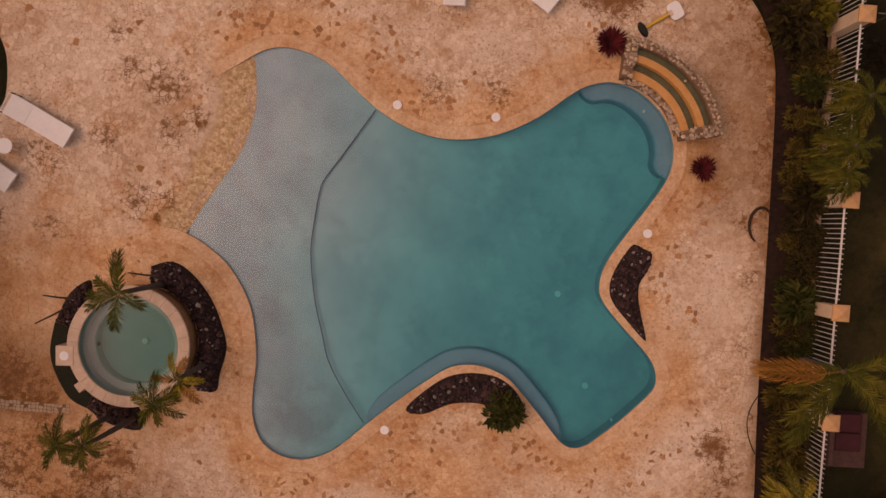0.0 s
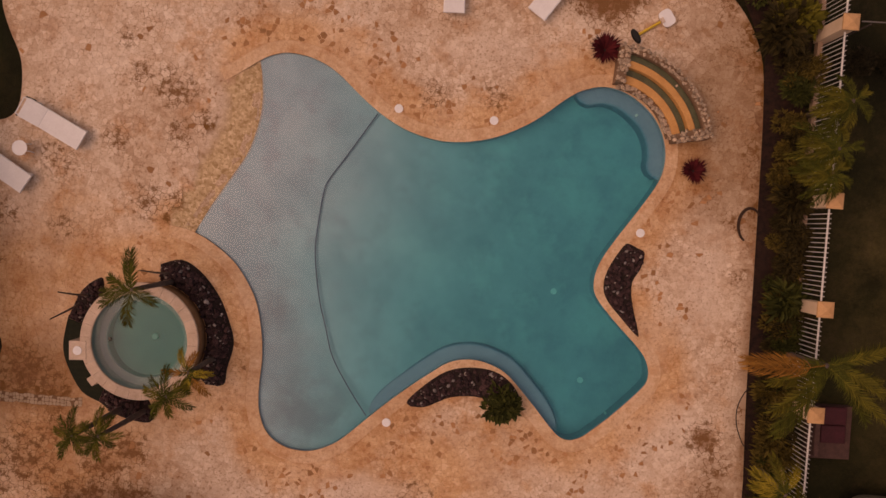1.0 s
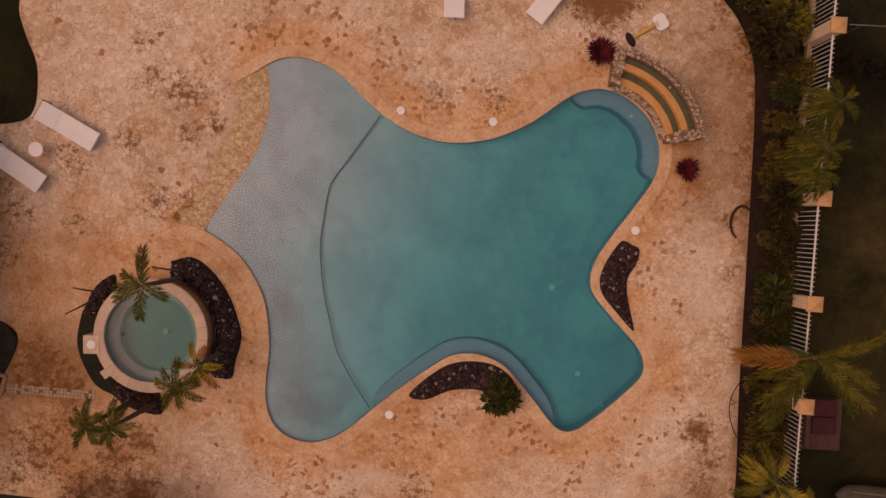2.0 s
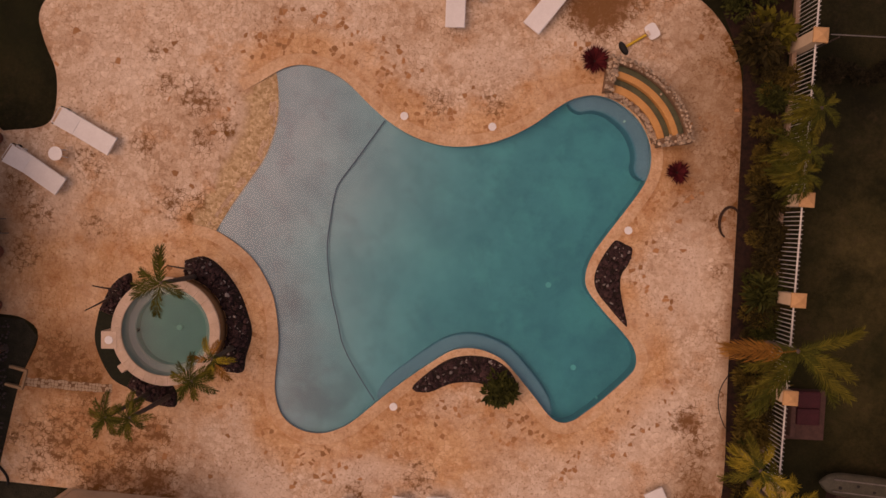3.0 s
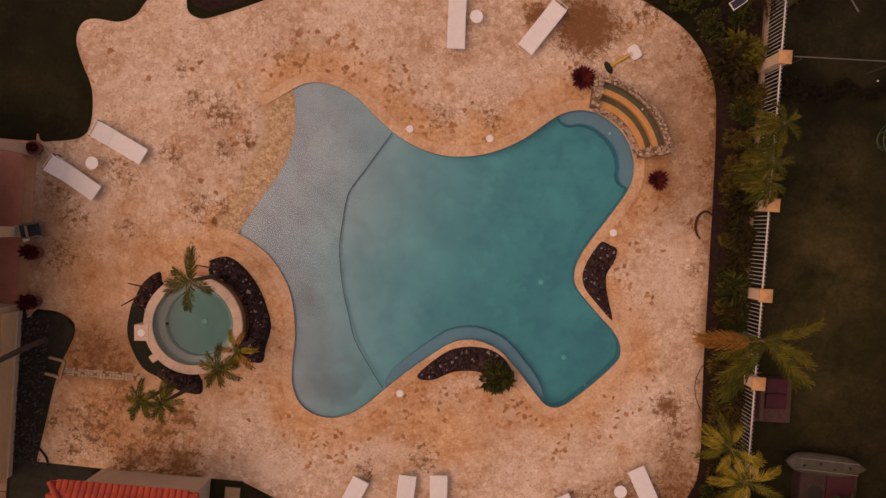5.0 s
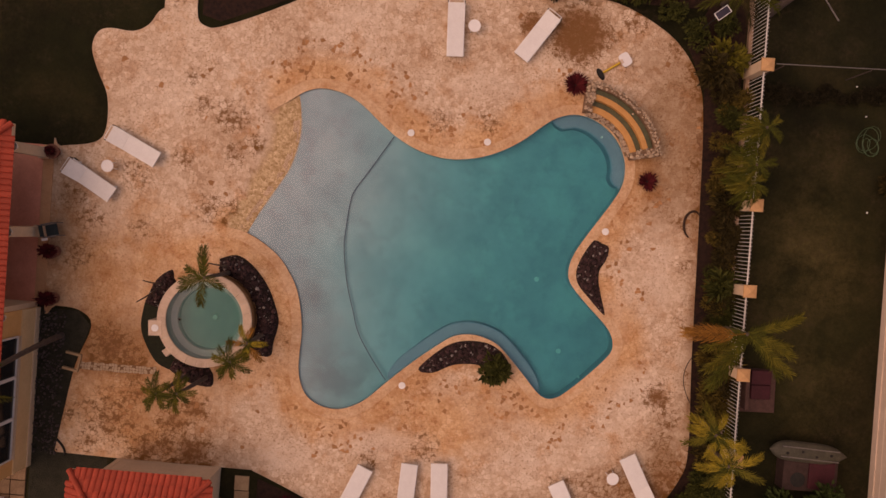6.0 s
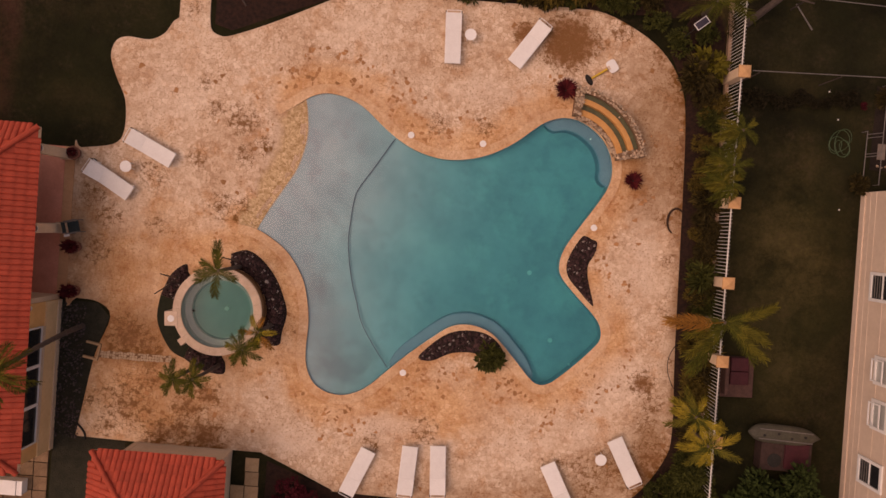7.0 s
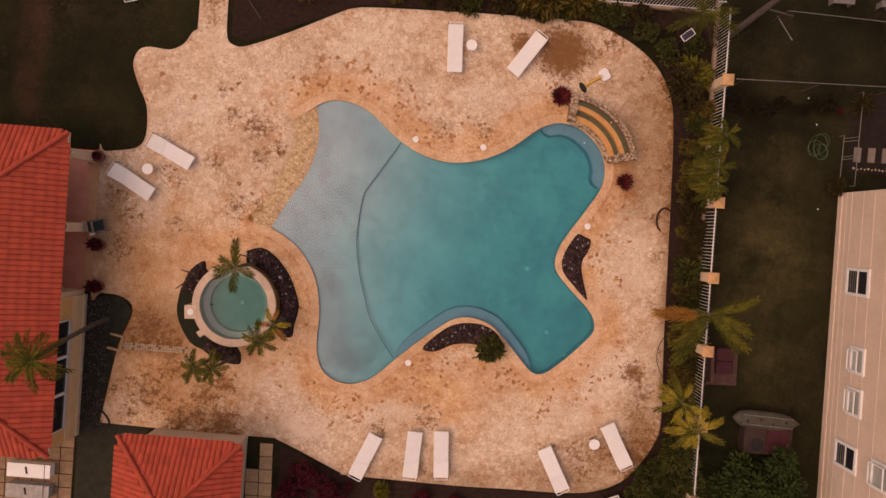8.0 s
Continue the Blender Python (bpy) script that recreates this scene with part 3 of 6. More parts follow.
DECK = spline([
    (-4.26, 9.77), (-2.85, 9.84), (0.5, 9.92), (4.24, 9.95), (5.67, 9.84), (7.15, 9.18), (8.17, 8.39), (8.87, 7.27), (9.17, 5.76), (9.37, 1.73), (9.56, -3.06),
    (9.75, -6.43), (9.5, -7.67), (8.53, -9.09), (7.38, -9.74), (5.95, -9.97), (3.53, -9.99), (1.12, -10.02), (-3.3, -9.93), (-3.7, -9.83), (-5.47, -9.04), (-6.5, -8.62), (-6.8, -8.58),
    (-11.03, -8.56), (-13.9, -8.5),
], False, 4) + spline([
    (-13.98, -8.45), (-13.76, -7.08), (-13.41, -5.12), (-12.91, -3.64), (-13.43, -3.08), (-14.31, -2.99), (-14.74, -2.93), (-14.76, 2.80), (-14.5, 2.95), (-13.25, 3.19), (-12.86, 3.74),
    (-12.89, 4.92), (-13.3, 5.83), (-13.57, 6.63), (-13.4, 7.23), (-12.94, 7.43), (-12.11, 7.38), (-11.54, 7.66), (-11.22, 8.15), (-11.0, 8.32),
], False, 4) + [(-10.95, 12.5), (-9.85, 12.5)] + spline([(-9.8, 8.45), (-9.72, 7.99), (-9.43, 7.78), (-8.95, 7.78), (-7.46, 8.37), (-5.87, 9.13), (-4.8, 9.65)], False, 4)

# where the paving is browned by standing water and leaves: x, y, radius, weight
STAINS = [
    (-10.4, 9.7, 0.6, 0.7), (-10.4, 8.7, 0.4, 0.45),
    (4.3, 8.6, 1.15, 1.5), (4.5, 8.7, 0.6, 1.2), (2.6, 8.8, 0.6, 1.1), (5.3, 8.7, 0.6, 0.7), (-8.2, 4.55, 0.75, 0.62), (-8.0, 3.2, 0.5, 0.6), (-9.8, 5.9, 0.35, 0.55), (-9.9, 2.9, 0.5, 0.5), (-7.9, 0.95, 0.6, 0.6),
    (-8.8, 1.1, 0.7, 0.5), (-9.6, -7.0, 0.8, 0.7), (-8.8, -6.45, 0.6, 0.85), (-10.6, -8.1, 0.8, 0.75), (-8.8, -8.15, 0.9, 0.9), (-12.0, -7.0, 1.3, 0.6), (-12.1, -4.4, 1.0, 0.8), (-11.2, -4.7, 0.5, 0.75), (8.4, -4.6, 0.6, 0.95),
    (8.6, -6.2, 0.6, 0.45), (9.0, -7.6, 1.0, 0.7), (8.6, 2.0, 0.4, 0.55), (8.7, 7.6, 0.5, 0.6), (7.9, 8.3, 0.45, 0.5), (5.2, -8.3, 0.8, 0.45), (-2.2, -7.9, 0.5, 0.5), (1.3, 5.1, 0.5, 0.5), (-0.6, 5.0, 0.6, 0.4),
    (-11.6, 2.2, 0.8, 0.4), (-13.6, -1.0, 0.7, 0.5), (-13.9, 1.2, 0.6, 0.5), (-13.5, -6.9, 0.5, 0.4), (6.6, -8.9, 0.7, 0.45), (-0.1, -7.2, 0.8, 0.4), (9.1, 4.2, 0.5, 0.6), (9.2, 5.9, 0.4, 0.8), (9.35, 3.2, 0.35, 0.8), (9.4, 2.2, 0.4, 0.85), (9.0, 6.9, 0.5, 0.7), (6.4, 9.2, 0.6, 0.6), (9.6, -3.6, 0.35, 0.8), (8.7, -8.3, 1.0, 0.9), (7.4, -8.0, 0.9, 0.6), (6.2, -8.2, 0.6, 0.6), (8.9, -5.4, 0.5, 0.5), (-6.9, 2.4, 0.5, 0.45), (-7.3, 3.6, 0.5, 0.5), (-9.3, 4.9, 0.4, 0.6),
    (-11.0, -5.9, 0.7, 0.5), (-12.8, -8.0, 0.5, 0.6), (-9.9, -7.9, 0.5, 0.8), (-13.2, 0.4, 0.7, 0.45), (-11.3, 0.2, 0.6, 0.4), (8.9, 0.4, 0.35, 0.5), (9.0, -1.7, 0.3, 0.5),
]

# broad areas of darker, browner paving: x, y, radius across, radius along, weight
DARK_AREAS = [
    (9.15, 5.4, 0.40, 1.7, 1.2), (9.30, 2.7, 0.40, 2.1, 1.3), (9.50, -1.5, 0.30, 2.6, 1.0), (9.68, -5.0, 0.30, 2.2, 1.0),
    (1.0, -9.7, 4.5, 0.7, 0.6), (-8.5, 9.0, 0.8, 0.6, 0.3),
    (8.3, 5.0, 1.9, 3.6, 1.25), (8.9, -7.2, 1.2, 2.2, 0.9), (7.4, 7.6, 1.6, 1.6, 0.5), (9.3, 1.0, 0.5, 3.5, 0.5), (9.4, -4.5, 0.5, 4.0, 0.4), (7.6, -8.4, 2.2, 1.6, 0.7), (4.5, -9.2, 3.0, 0.9, 0.45), (-11.9, -4.2, 2.6, 1.8, 0.95), (-10.0, -6.6, 3.6, 2.0, 0.45),
    (-12.2, -1.1, 2.6, 2.6, 0.4), (-14.1, 0.4, 0.9, 3.4, 0.7), (6.0, -9.3, 3.6, 1.1, 0.8), (-8.6, -7.9, 2.8, 0.9, 0.5), (4.2, 8.6, 2.0, 1.3, 0.6),
]

# where the paving has bleached: x, y, radius across, radius along, weight
PALE = [
    (-5.3, -8.0, 1.3, 0.9, 1.0), (-1.9, -7.1, 1.9, 0.8, 0.8), (0.4, -7.8, 1.3, 0.7, 0.6), (7.9, 0.2, 0.9, 2.6, 0.8), (7.6, -4.6, 1.3, 1.8, 0.75), (-11.3, 5.4, 2.2, 2.0, 0.55), (-12.6, 0.5, 1.4, 1.3, 0.75), (-11.8, -0.9, 1.0, 0.8, 0.6),
    (1.2, 6.4, 2.6, 0.9, 0.6), (6.3, -6.9, 1.6, 0.9, 0.6), (3.6, -7.6, 2.2, 1.1, 0.6), (6.6, -5.4, 1.2, 1.2, 0.5), (-8.4, 6.6, 2.0, 1.2, 0.4),
]

# ---- ground, deck and pool ----
WATER_Z = -0.08


def shore_run(x, y):
    """Metres into the water from the shore line; negative on the dry beach."""
    d, _ = off_line(SHORE, x, y)
    dry = inside(SHORE + [(-9.5, 6.5), (-9.5, -1.0)], x, y)
    return np.where(dry, -d, d)


def bed_depth(x, y):
    s = shore_run(x, y)
    s = np.where(s > 0, np.minimum(s, np.maximum(np.asarray(x) + 7.3, 0.05)), s)
    return np.where(s < 0, np.maximum(s * 0.09, -0.073) * 0.6 - 0.004, 1.34 * (1 - np.exp(-((np.maximum(s, 0) / 8.0) ** 2.35))))


APPARENT = 0.45  # the eye sees a pool's floor raised by the water's refraction


# pool: floor rising to a pebbled beach, upright sides, two submerged benches
LAWN_Z = -0.05
gv, gf = filled([(-220, -220), (220, -220), (220, 220), (-220, 220)], [DECK], LAWN_Z)
tagged(new("ground", raw_mesh("ground", gv, gf, M_GROUND)), "dark patchy lawn around the paved pool terrace", "lawn", "", "structure")


def circle(cx, cy, r, n=48):
    return [(cx + r * math.cos(2 * math.pi * k / n), cy + r * math.sin(2 * math.pi * k / n)) for k in range(n)]


WATERLINE = spline([(-7.28, 0.50), (-6.93, 1.18), (-6.42, 2.04), (-5.98, 2.82), (-5.72, 3.76), (-5.67, 4.49), (-5.75, 5.25)], False, 5)
dv, df = filled(DECK, [POOL + WATERLINE, circle(*SPA, SPA_R - 0.25), BED_EAST, BED_SOUTH], 0.0, 0.3)
dx, dy = np.array([v[0] for v in dv]), np.array([v[1] for v in dv])
beach = np.where(inside(BASIN, dx, dy), np.clip(1 + shore_run(dx, dy) / 1.25, 0, 1), 0.0)
dv = [(x, y, -0.078 * float(k) + 0.0) for (x, y, _), k in zip(dv, beach)]
for loop in (DECK, BED_EAST, BED_SOUTH):
    skirt(dv, df, loop, -0.3, 0.0)
deck = tagged(new("pool_deck", raw_mesh("pool_deck", dv, df, M_DECK)), "mottled beige and orange coral stone terrace, stained brown in places", "paving", "", "structure")
ax, ay = np.array([v[0] for v in dv]), np.array([v[1] for v in dv])


def soft_spots(spots, x, y):
    """The strongest of several soft round spots (x, y, radius across, radius along, weight) at each place."""
    out = np.zeros(len(x))
    for sx, sy, rx, ry, w in spots:
        out = np.maximum(out, w * np.clip(1.25 - np.hypot((x - sx) / rx, (y - sy) / ry), 0, 1))
    return out


def paving_attributes(me, x, y):
    """How far the paving is sealed, stained and darkened at each vertex."""
    near = off_line(POOL, x, y)[0]
    sealed = np.clip(1.15 - near / 1.5, 0, 1)
    sealed = np.maximum(sealed, np.clip(1.1 - (np.hypot(x - SPA[0], y - SPA[1]) - 2.4) / 1.2, 0, 1) * 0.9)
    sealed = np.maximum(sealed, np.clip(1 - np.hypot((x - 0.6) / 4.5, (y + 6.0) / 2.2), 0, 1) * 0.8)
    sealed = np.maximum(sealed, np.clip(1 - np.hypot((x + 12.6) / 2.0, (y + 4.3) / 2.0), 0, 1))
    sealed = np.maximum(sealed, np.clip(1.2 - np.hypot((x + 11.5) / 4.5, (y + 4.0) / 5.5), 0, 0.6))
    attribute(me, "sealed", sealed)
    attribute(me, "stain", soft_spots([(a, c, r, r, w) for a, c, r, w in STAINS], x, y))
    attribute(me, "dark_area", soft_spots(DARK_AREAS, x, y))
    attribute(me, "pale", soft_spots(PALE, x, y))
    return sealed


paving_attributes(deck.data, ax, ay)
attribute(deck.data, "beach", np.r_[beach, np.zeros(len(dv) - len(beach))])

BENCH_S = spline([(3.94, -4.79), (3.20, -4.0), (2.39, -3.18), (1.87, -2.90), (1.29, -2.78), (0.64, -2.89), (0.01, -3.31), (-0.6, -3.82), (-1.2, -4.34), (-1.7, -4.80)], False, 6)
BENCH_N = spline([(6.32, 3.08), (6.43, 3.70), (6.30, 4.35), (5.90, 4.98), (5.20, 5.49), (4.52, 5.66), (3.96, 5.56), (3.62, 5.42)], False, 6)


def bench_width(s, total, w, taper):
    return w * np.sqrt(1 - (1 - np.clip(np.minimum(s, total - s) / taper, 0.002, 1.0)) ** 2)


def line_length(line):
    return sum(math.dist(a, b) for a, b in zip(line, line[1:]))


def grid_sheet(name, poly, step, zfun, mat, margin=0.2):
    a = np.array(poly)
    xs, ys = np.arange(a[:, 0].min() - margin, a[:, 0].max() + margin, step), np.arange(a[:, 1].min() - margin, a[:, 1].max() + margin, step)
    gx, gy = np.meshgrid(xs, ys)
    ok = inside(poly, gx, gy) | (off_line(poly + poly[:1], gx, gy)[0] < margin)
    z = zfun(gx, gy)
    ids = np.full(gx.shape, -1)
    ids[ok] = np.arange(ok.sum())
    verts = [(float(u), float(v), float(w)) for u, v, w in zip(gx[ok], gy[ok], z[ok])]
    quads = np.stack([ids[:-1, :-1], ids[:-1, 1:], ids[1:, 1:], ids[1:, :-1]], -1).reshape(-1, 4)
    faces = [tuple(int(i) for i in q) for q in quads if q.min() >= 0]
    return raw_mesh(name, verts, faces, mat, True), gx[ok], gy[ok]


pool = thing("swimming_pool", pose(0, 0, 0), "freeform teal swimming pool with a pebbled beach entry", "swimming pool")
floor_me, fx, fy = grid_sheet("pool_floor", BASIN, 0.16, lambda x, y: WATER_Z - np.where(bed_depth(x, y) > 0, 0.008 + APPARENT * bed_depth(x, y), bed_depth(x, y)), M_FLOOR)
attribute(floor_me, "shore", np.clip(0.5 + 0.4 * shore_run(fx, fy), 0, 1))
hang("pool_floor", floor_me, pool, None, "grey plaster floor rising to a pebbled beach")
wv, wf = [], []
n = len(POOL)
wv = [(x, y, 0.0) for x, y in POOL] + [(x, y, WATER_Z - 1.34 * APPARENT - 0.1) for x, y in POOL]
wf = [(i, i + 1, n + i + 1, n + i) for i in range(n - 1)]
hang("pool_wall", raw_mesh("pool_wall", wv, wf, M_POOLWALL), pool)


def bench(line, width, depth, taper):
    """A submerged seat along the pool's side, narrowing to both ends."""
    line = resample(line, 0.06)
    total, s, verts, faces = line_length(line), 0.0, [], []
    inner = offset_line(line, 1.0)
    for k, (p, q) in enumerate(zip(line, inner)):
        if k:
            s += math.dist(line[k - 1], p)
        w = float(bench_width(s, total, width, taper))
        a, c = Vector(p), Vector(q) - Vector(p)
        o, i = a - c * 0.05, a + c * w
        verts += [(o.x, o.y, WATER_Z - depth), (i.x, i.y, WATER_Z - depth), (i.x + c.x * 0.03, i.y + c.y * 0.03, WATER_Z - depth - 0.04), (i.x + c.x * 0.07, i.y + c.y * 0.07, WATER_Z - 1.34 * APPARENT - 0.05)]
        if k:
            b = 4 * k
            faces += [(b - 4 + j, b - 3 + j, b + 1 + j, b + j) for j in range(3)]
    return raw_mesh("bench", verts, faces, M_BENCH, False)


# the lines run so that the water lies to their right or left
for line, width, depth, taper in ((BENCH_S[::-1], 0.38, 0.20, 1.2), (BENCH_N[::-1], 0.44, 0.18, 0.42)):
    probe = offset_line(line, 0.3)[len(line) // 2]
    run = line if inside(BASIN, *probe) else line[::-1]
    hang("bench", bench(run, width, depth, taper), pool, None, "submerged plaster bench")


def water_depth(x, y):
    d = bed_depth(x, y)
    for line, width, depth, taper in ((BENCH_S, 0.38, 0.40, 1.2), (BENCH_N, 0.44, 0.34, 0.42)):
        dist, along = off_line(line, x, y)
        w = bench_width(along, line_length(line), width, taper)
        d = np.where(d > depth, depth + (d - depth) * np.clip((dist - w) / 0.10, 0, 1), d)
    return np.maximum(d, 0.0)


water_me, wx, wy = grid_sheet("water", BASIN, 0.06, lambda x, y: np.full(x.shape, WATER_Z), M_WATER, 0.1)
attribute(water_me, "depth", water_depth(wx, wy))
tagged(new("pool_water", water_me), "still teal pool water, paler over the shallow end", "water", "", "structure")

# dark line of the floor's break from side to side
ROPE = spline([(-2.2, 4.3), (-2.99, 3.01), (-3.5, 2.2), (-3.62, 1.8), (-3.70, 0.99), (-3.73, 0.0), (-3.51, -1.31), (-3.22, -2.28), (-2.96, -3.09), (-2.42, -3.96), (-1.80, -4.80)], False, 6)
bm = bmesh.new()
for a, b in zip(ROPE, ROPE[1:]):
    rod((*a, WATER_Z + 0.005), (*b, WATER_Z + 0.005), 0.019, sides=6, bm=bm)
M_ROPE = grainy("blue_grey_rope", (0.06, 0.095, 0.14), (0.11, 0.16, 0.21), 20.0, 0.7)
solid("safety_rope", bm, M_ROPE, "dark blue safety rope floating across the pool", "rope")

# drains, wall lights, lids
for x, y in ((3.60, -0.58), (4.68, -3.26)):
    z = float(WATER_Z - APPARENT * bed_depth(np.array([x]), np.array([y]))[0])
    me = mesh_of(lathe([(0.095, 0), (0.095, 0.02), (0.075, 0.03), (0.0, 0.03)], 20), "floor_drain", M_WHITE)
    hang("floor_drain", me, pool, pose(x, y, z), "round white drain cover under water")
for x, y in ((-1.58, 4.49), (1.27, 4.38), (5.92, 1.43), (-1.16, -4.93)):
    me = mesh_of(lathe([(0.13, 0), (0.13, 0.012), (0.12, 0.018), (0.05, 0.018), (0.045, 0.014), (0.0, 0.014)], 24), "skimmer_lid", M_WHITE)
    hang("skimmer_lid", me, pool, pose(x, y, 0.006), "round cream skimmer lid set in the paving")
for x, y, a in ((5.53, 4.93, 45), (5.45, -4.1, 130)):
    me = mesh_of(lathe([(0.05, -0.03), (0.05, 0.0), (0.035, 0.02), (0.0, 0.02)], 12), "return_fitting", M_WHITE)
    hang("return_fitting", me, pool, pose(x, y, -0.2, 60, 0, a), "small white return fitting")


def coping(line, width, step, mat, name="coping_stone"):
    """Stones laid end to end along the pool's edge, overhanging it a little."""
    sub = 4
    pts = resample(line, step / sub)
    edge, back = offset_line(pts, -0.004), offset_line(pts, width)
    for k in range(0, len(pts) - sub, sub):
        h = 0.008 + 0.002 * RNG.random()
        verts, faces = [], []
        for i in range(sub + 1):
            q = min(max(i, 0.006 * sub * 0.5), sub - 0.006 * sub * 0.5)
            lo = min(int(q), sub - 1)
            f = q - lo
            e = Vector(edge[k + lo]).lerp(Vector(edge[k + lo + 1]), f)
            c = Vector(back[k + lo]).lerp(Vector(back[k + lo + 1]), f)
            d = (c - e).normalized() * 0.012
            verts += [(e.x, e.y, -0.05), (e.x, e.y, h - 0.004), (e.x + d.x, e.y + d.y, h), (c.x - d.x, c.y - d.y, h), (c.x, c.y, h - 0.004), (c.x, c.y, -0.05)]
        for i in range(sub):
            faces += [(6 * i + j, 6 * i + j + 1, 6 * i + j + 7, 6 * i + j + 6) for j in range(5)]
        faces += [tuple(range(6)), tuple(range(6 * sub + 5, 6 * sub - 1, -1))]
        hang(name, raw_mesh(name, verts, faces, mat), pool)


probe = offset_line(POOL, 0.3)[40]
EDGE = WING_N + POOL + WING_S
COPE = EDGE[::-1] if inside(BASIN, *probe) else EDGE
coping(COPE, 0.36, 0.5, M_COPING)

# ---- plants ----


def frond_mesh(name, mat, length, droop, pairs, leaf, seed, rise=0.35):
    """A feather palm frond from the origin along +x, arching up and then down."""
    r = random.Random(seed)
    verts, faces, spine = [], [], []
    for k in range(pairs + 1):
        t = k / pairs
        spine.append(Vector((length * t * (1 - 0.12 * t), 0.05 * length * math.sin(t * 2.2 + seed), length * (rise * t - droop * t * t))))
    for k in range(pairs):
        a, b, w = spine[k], spine[k + 1], 0.022 * (1.05 - k / pairs)
        o = len(verts)
        verts += [(a.x, a.y - w, a.z), (a.x, a.y + w, a.z), (b.x, b.y + w * 0.9, b.z), (b.x, b.y - w * 0.9, b.z)]
        faces.append((o, o + 1, o + 2, o + 3))
    # close leaflets swept forward, folded up from the rib and hanging at their tips; the oldest green stays at the base
    dark = []
    for k in range(2, pairs + 1):
        t = k / pairs
        for side in (-1, 1):
            ln = leaf * (0.42 + 1.7 * t - 1.55 * t * t) * r.uniform(0.82, 1.12)
            p = spine[k].lerp(spine[k - 1], r.random())
            ang = radians(50 - 30 * t + r.uniform(-8, 8))
            d = Vector((math.cos(ang), side * math.sin(ang), 0.22 + r.uniform(-0.1, 0.1)))
            mid = p + d * ln * 0.55
            tip = p + d * ln + Vector((0, 0, -(0.35 + 0.3 * r.random()) * ln))
            w = Vector((-d.y, d.x, 0)).normalized() * 0.0095 * r.uniform(0.8, 1.3)
            o = len(verts)
            verts += [tuple(p - w * 0.5), tuple(p + w * 0.5), tuple(mid + w), tuple(mid - w), tuple(tip)]
            if t < 0.20 + 0.12 * r.random():
                dark += [len(faces), len(faces) + 1]
            faces += [(o, o + 1, o + 2, o + 3), (o + 3, o + 2, o + 4)]
    me = raw_mesh(name, verts, faces, mat)
    me.materials.append(M_PALM)
    for k in dark:
        me.polygons[k].material_index = 1
    return me


FRONDS = {}


def fronds_of(mat, length, droop, leaf, rise):
    key = (mat.name, length, droop, leaf, rise)
    if key not in FRONDS:
        FRONDS[key] = [frond_mesh("frond", mat, length * s, droop, int(20 + 26 * length), leaf, 11 * i + 3, rise) for i, s in enumerate((1.0, 0.88, 1.1))]
    return FRONDS[key]


def palm(x, y, z0, top, crown_xy, mats, count, length, leaf, seed, label, droop=0.65, rise=0.35, radius=0.07, fan=(0, 360), name="palm_tree", yaws=()):
    """A palm: a tapered ringed trunk leaning to its crown, and separate fronds."""
    r = random.Random(seed)
    ob = thing(name, pose(x, y, z0), label, "palm tree", "garden palms")
    lean, h = Vector((crown_xy[0] - x, crown_xy[1] - y)), top - z0
    bm, rings = bmesh.new(), []
    steps = max(5, int(h / 0.18))
    for k in range(steps + 1):
        t = k / steps
        rr = radius * (1.25 - 0.5 * t) * (1.0 if k % 2 else 1.12)
        c = (lean.x * t**1.4, lean.y * t**1.4, h * t)
        rings.append([bm.verts.new((c[0] + rr * math.cos(a * math.pi / 4), c[1] + rr * math.sin(a * math.pi / 4), c[2])) for a in range(8)])
    for lo, hi in zip(rings, rings[1:]):
        for a in range(8):
            bm.faces.new((lo[a], lo[(a + 1) % 8], hi[(a + 1) % 8], hi[a]))
    bm.faces.new(rings[-1])
    part("trunk", bm, M_TRUNK, ob, "", True)
    span = fan[1] - fan[0]
    for k in range(count):
        mat = mats[k % len(mats)]
        me = fronds_of(mat, length, droop, leaf, rise)[k % 3]
        yaw = yaws[k] if yaws else fan[0] + span * (k + 0.5 * r.random()) / count
        tilt = r.uniform(-14, 14) - (26 if k % 3 == 0 and not yaws else 0)
        hang("frond", me, ob, pose(lean.x, lean.y, h - 0.02, 0, tilt, yaw) @ Matrix.Scale(r.uniform(0.82, 1.08), 4))
    return ob


def shrub_mesh(name, mat, radius, height, leaves, size, seed, spiky=0.0):
    """A bush of many separate leaves on a clumped, uneven outline."""
    r = random.Random(seed)
    clumps = []
    for _ in range(9):
        a, d = r.uniform(0, 6.283), radius * math.sqrt(r.random()) * 0.75
        clumps.append((d * math.cos(a), d * math.sin(a), height * r.uniform(0.3, 0.8), radius * r.uniform(0.28, 0.5)))
    verts, faces = [], []
    for _ in range(leaves):
        cx, cy, cz, cr = r.choice(clumps)
        d = Vector((r.gauss(0, 1), r.gauss(0, 1), r.gauss(0.35, 0.8))).normalized()
        p = Vector((cx, cy, cz)) + d * cr * r.uniform(0.55, 1.05)
        p.z = max(p.z, 0.03)
        ln = size * r.uniform(0.6, 1.4)
        way = (d + Vector((r.gauss(0, 0.5), r.gauss(0, 0.5), r.gauss(-0.1, 0.4)))).normalized()
        w = way.cross(Vector((r.gauss(0, 0.3), r.gauss(0, 0.3), 1))).normalized() * ln * (0.24 - 0.14 * spiky)
        mid, tip = p + way * ln * 0.5, p + way * ln + Vector((0, 0, -0.2 * ln))
        o = len(verts)
        verts += [tuple(p), tuple(mid + w), tuple(tip), tuple(mid - w)]
        faces += [(o, o + 1, o + 2), (o, o + 2, o + 3)]
    return raw_mesh(name, verts, faces, mat)


SHRUBS = {}


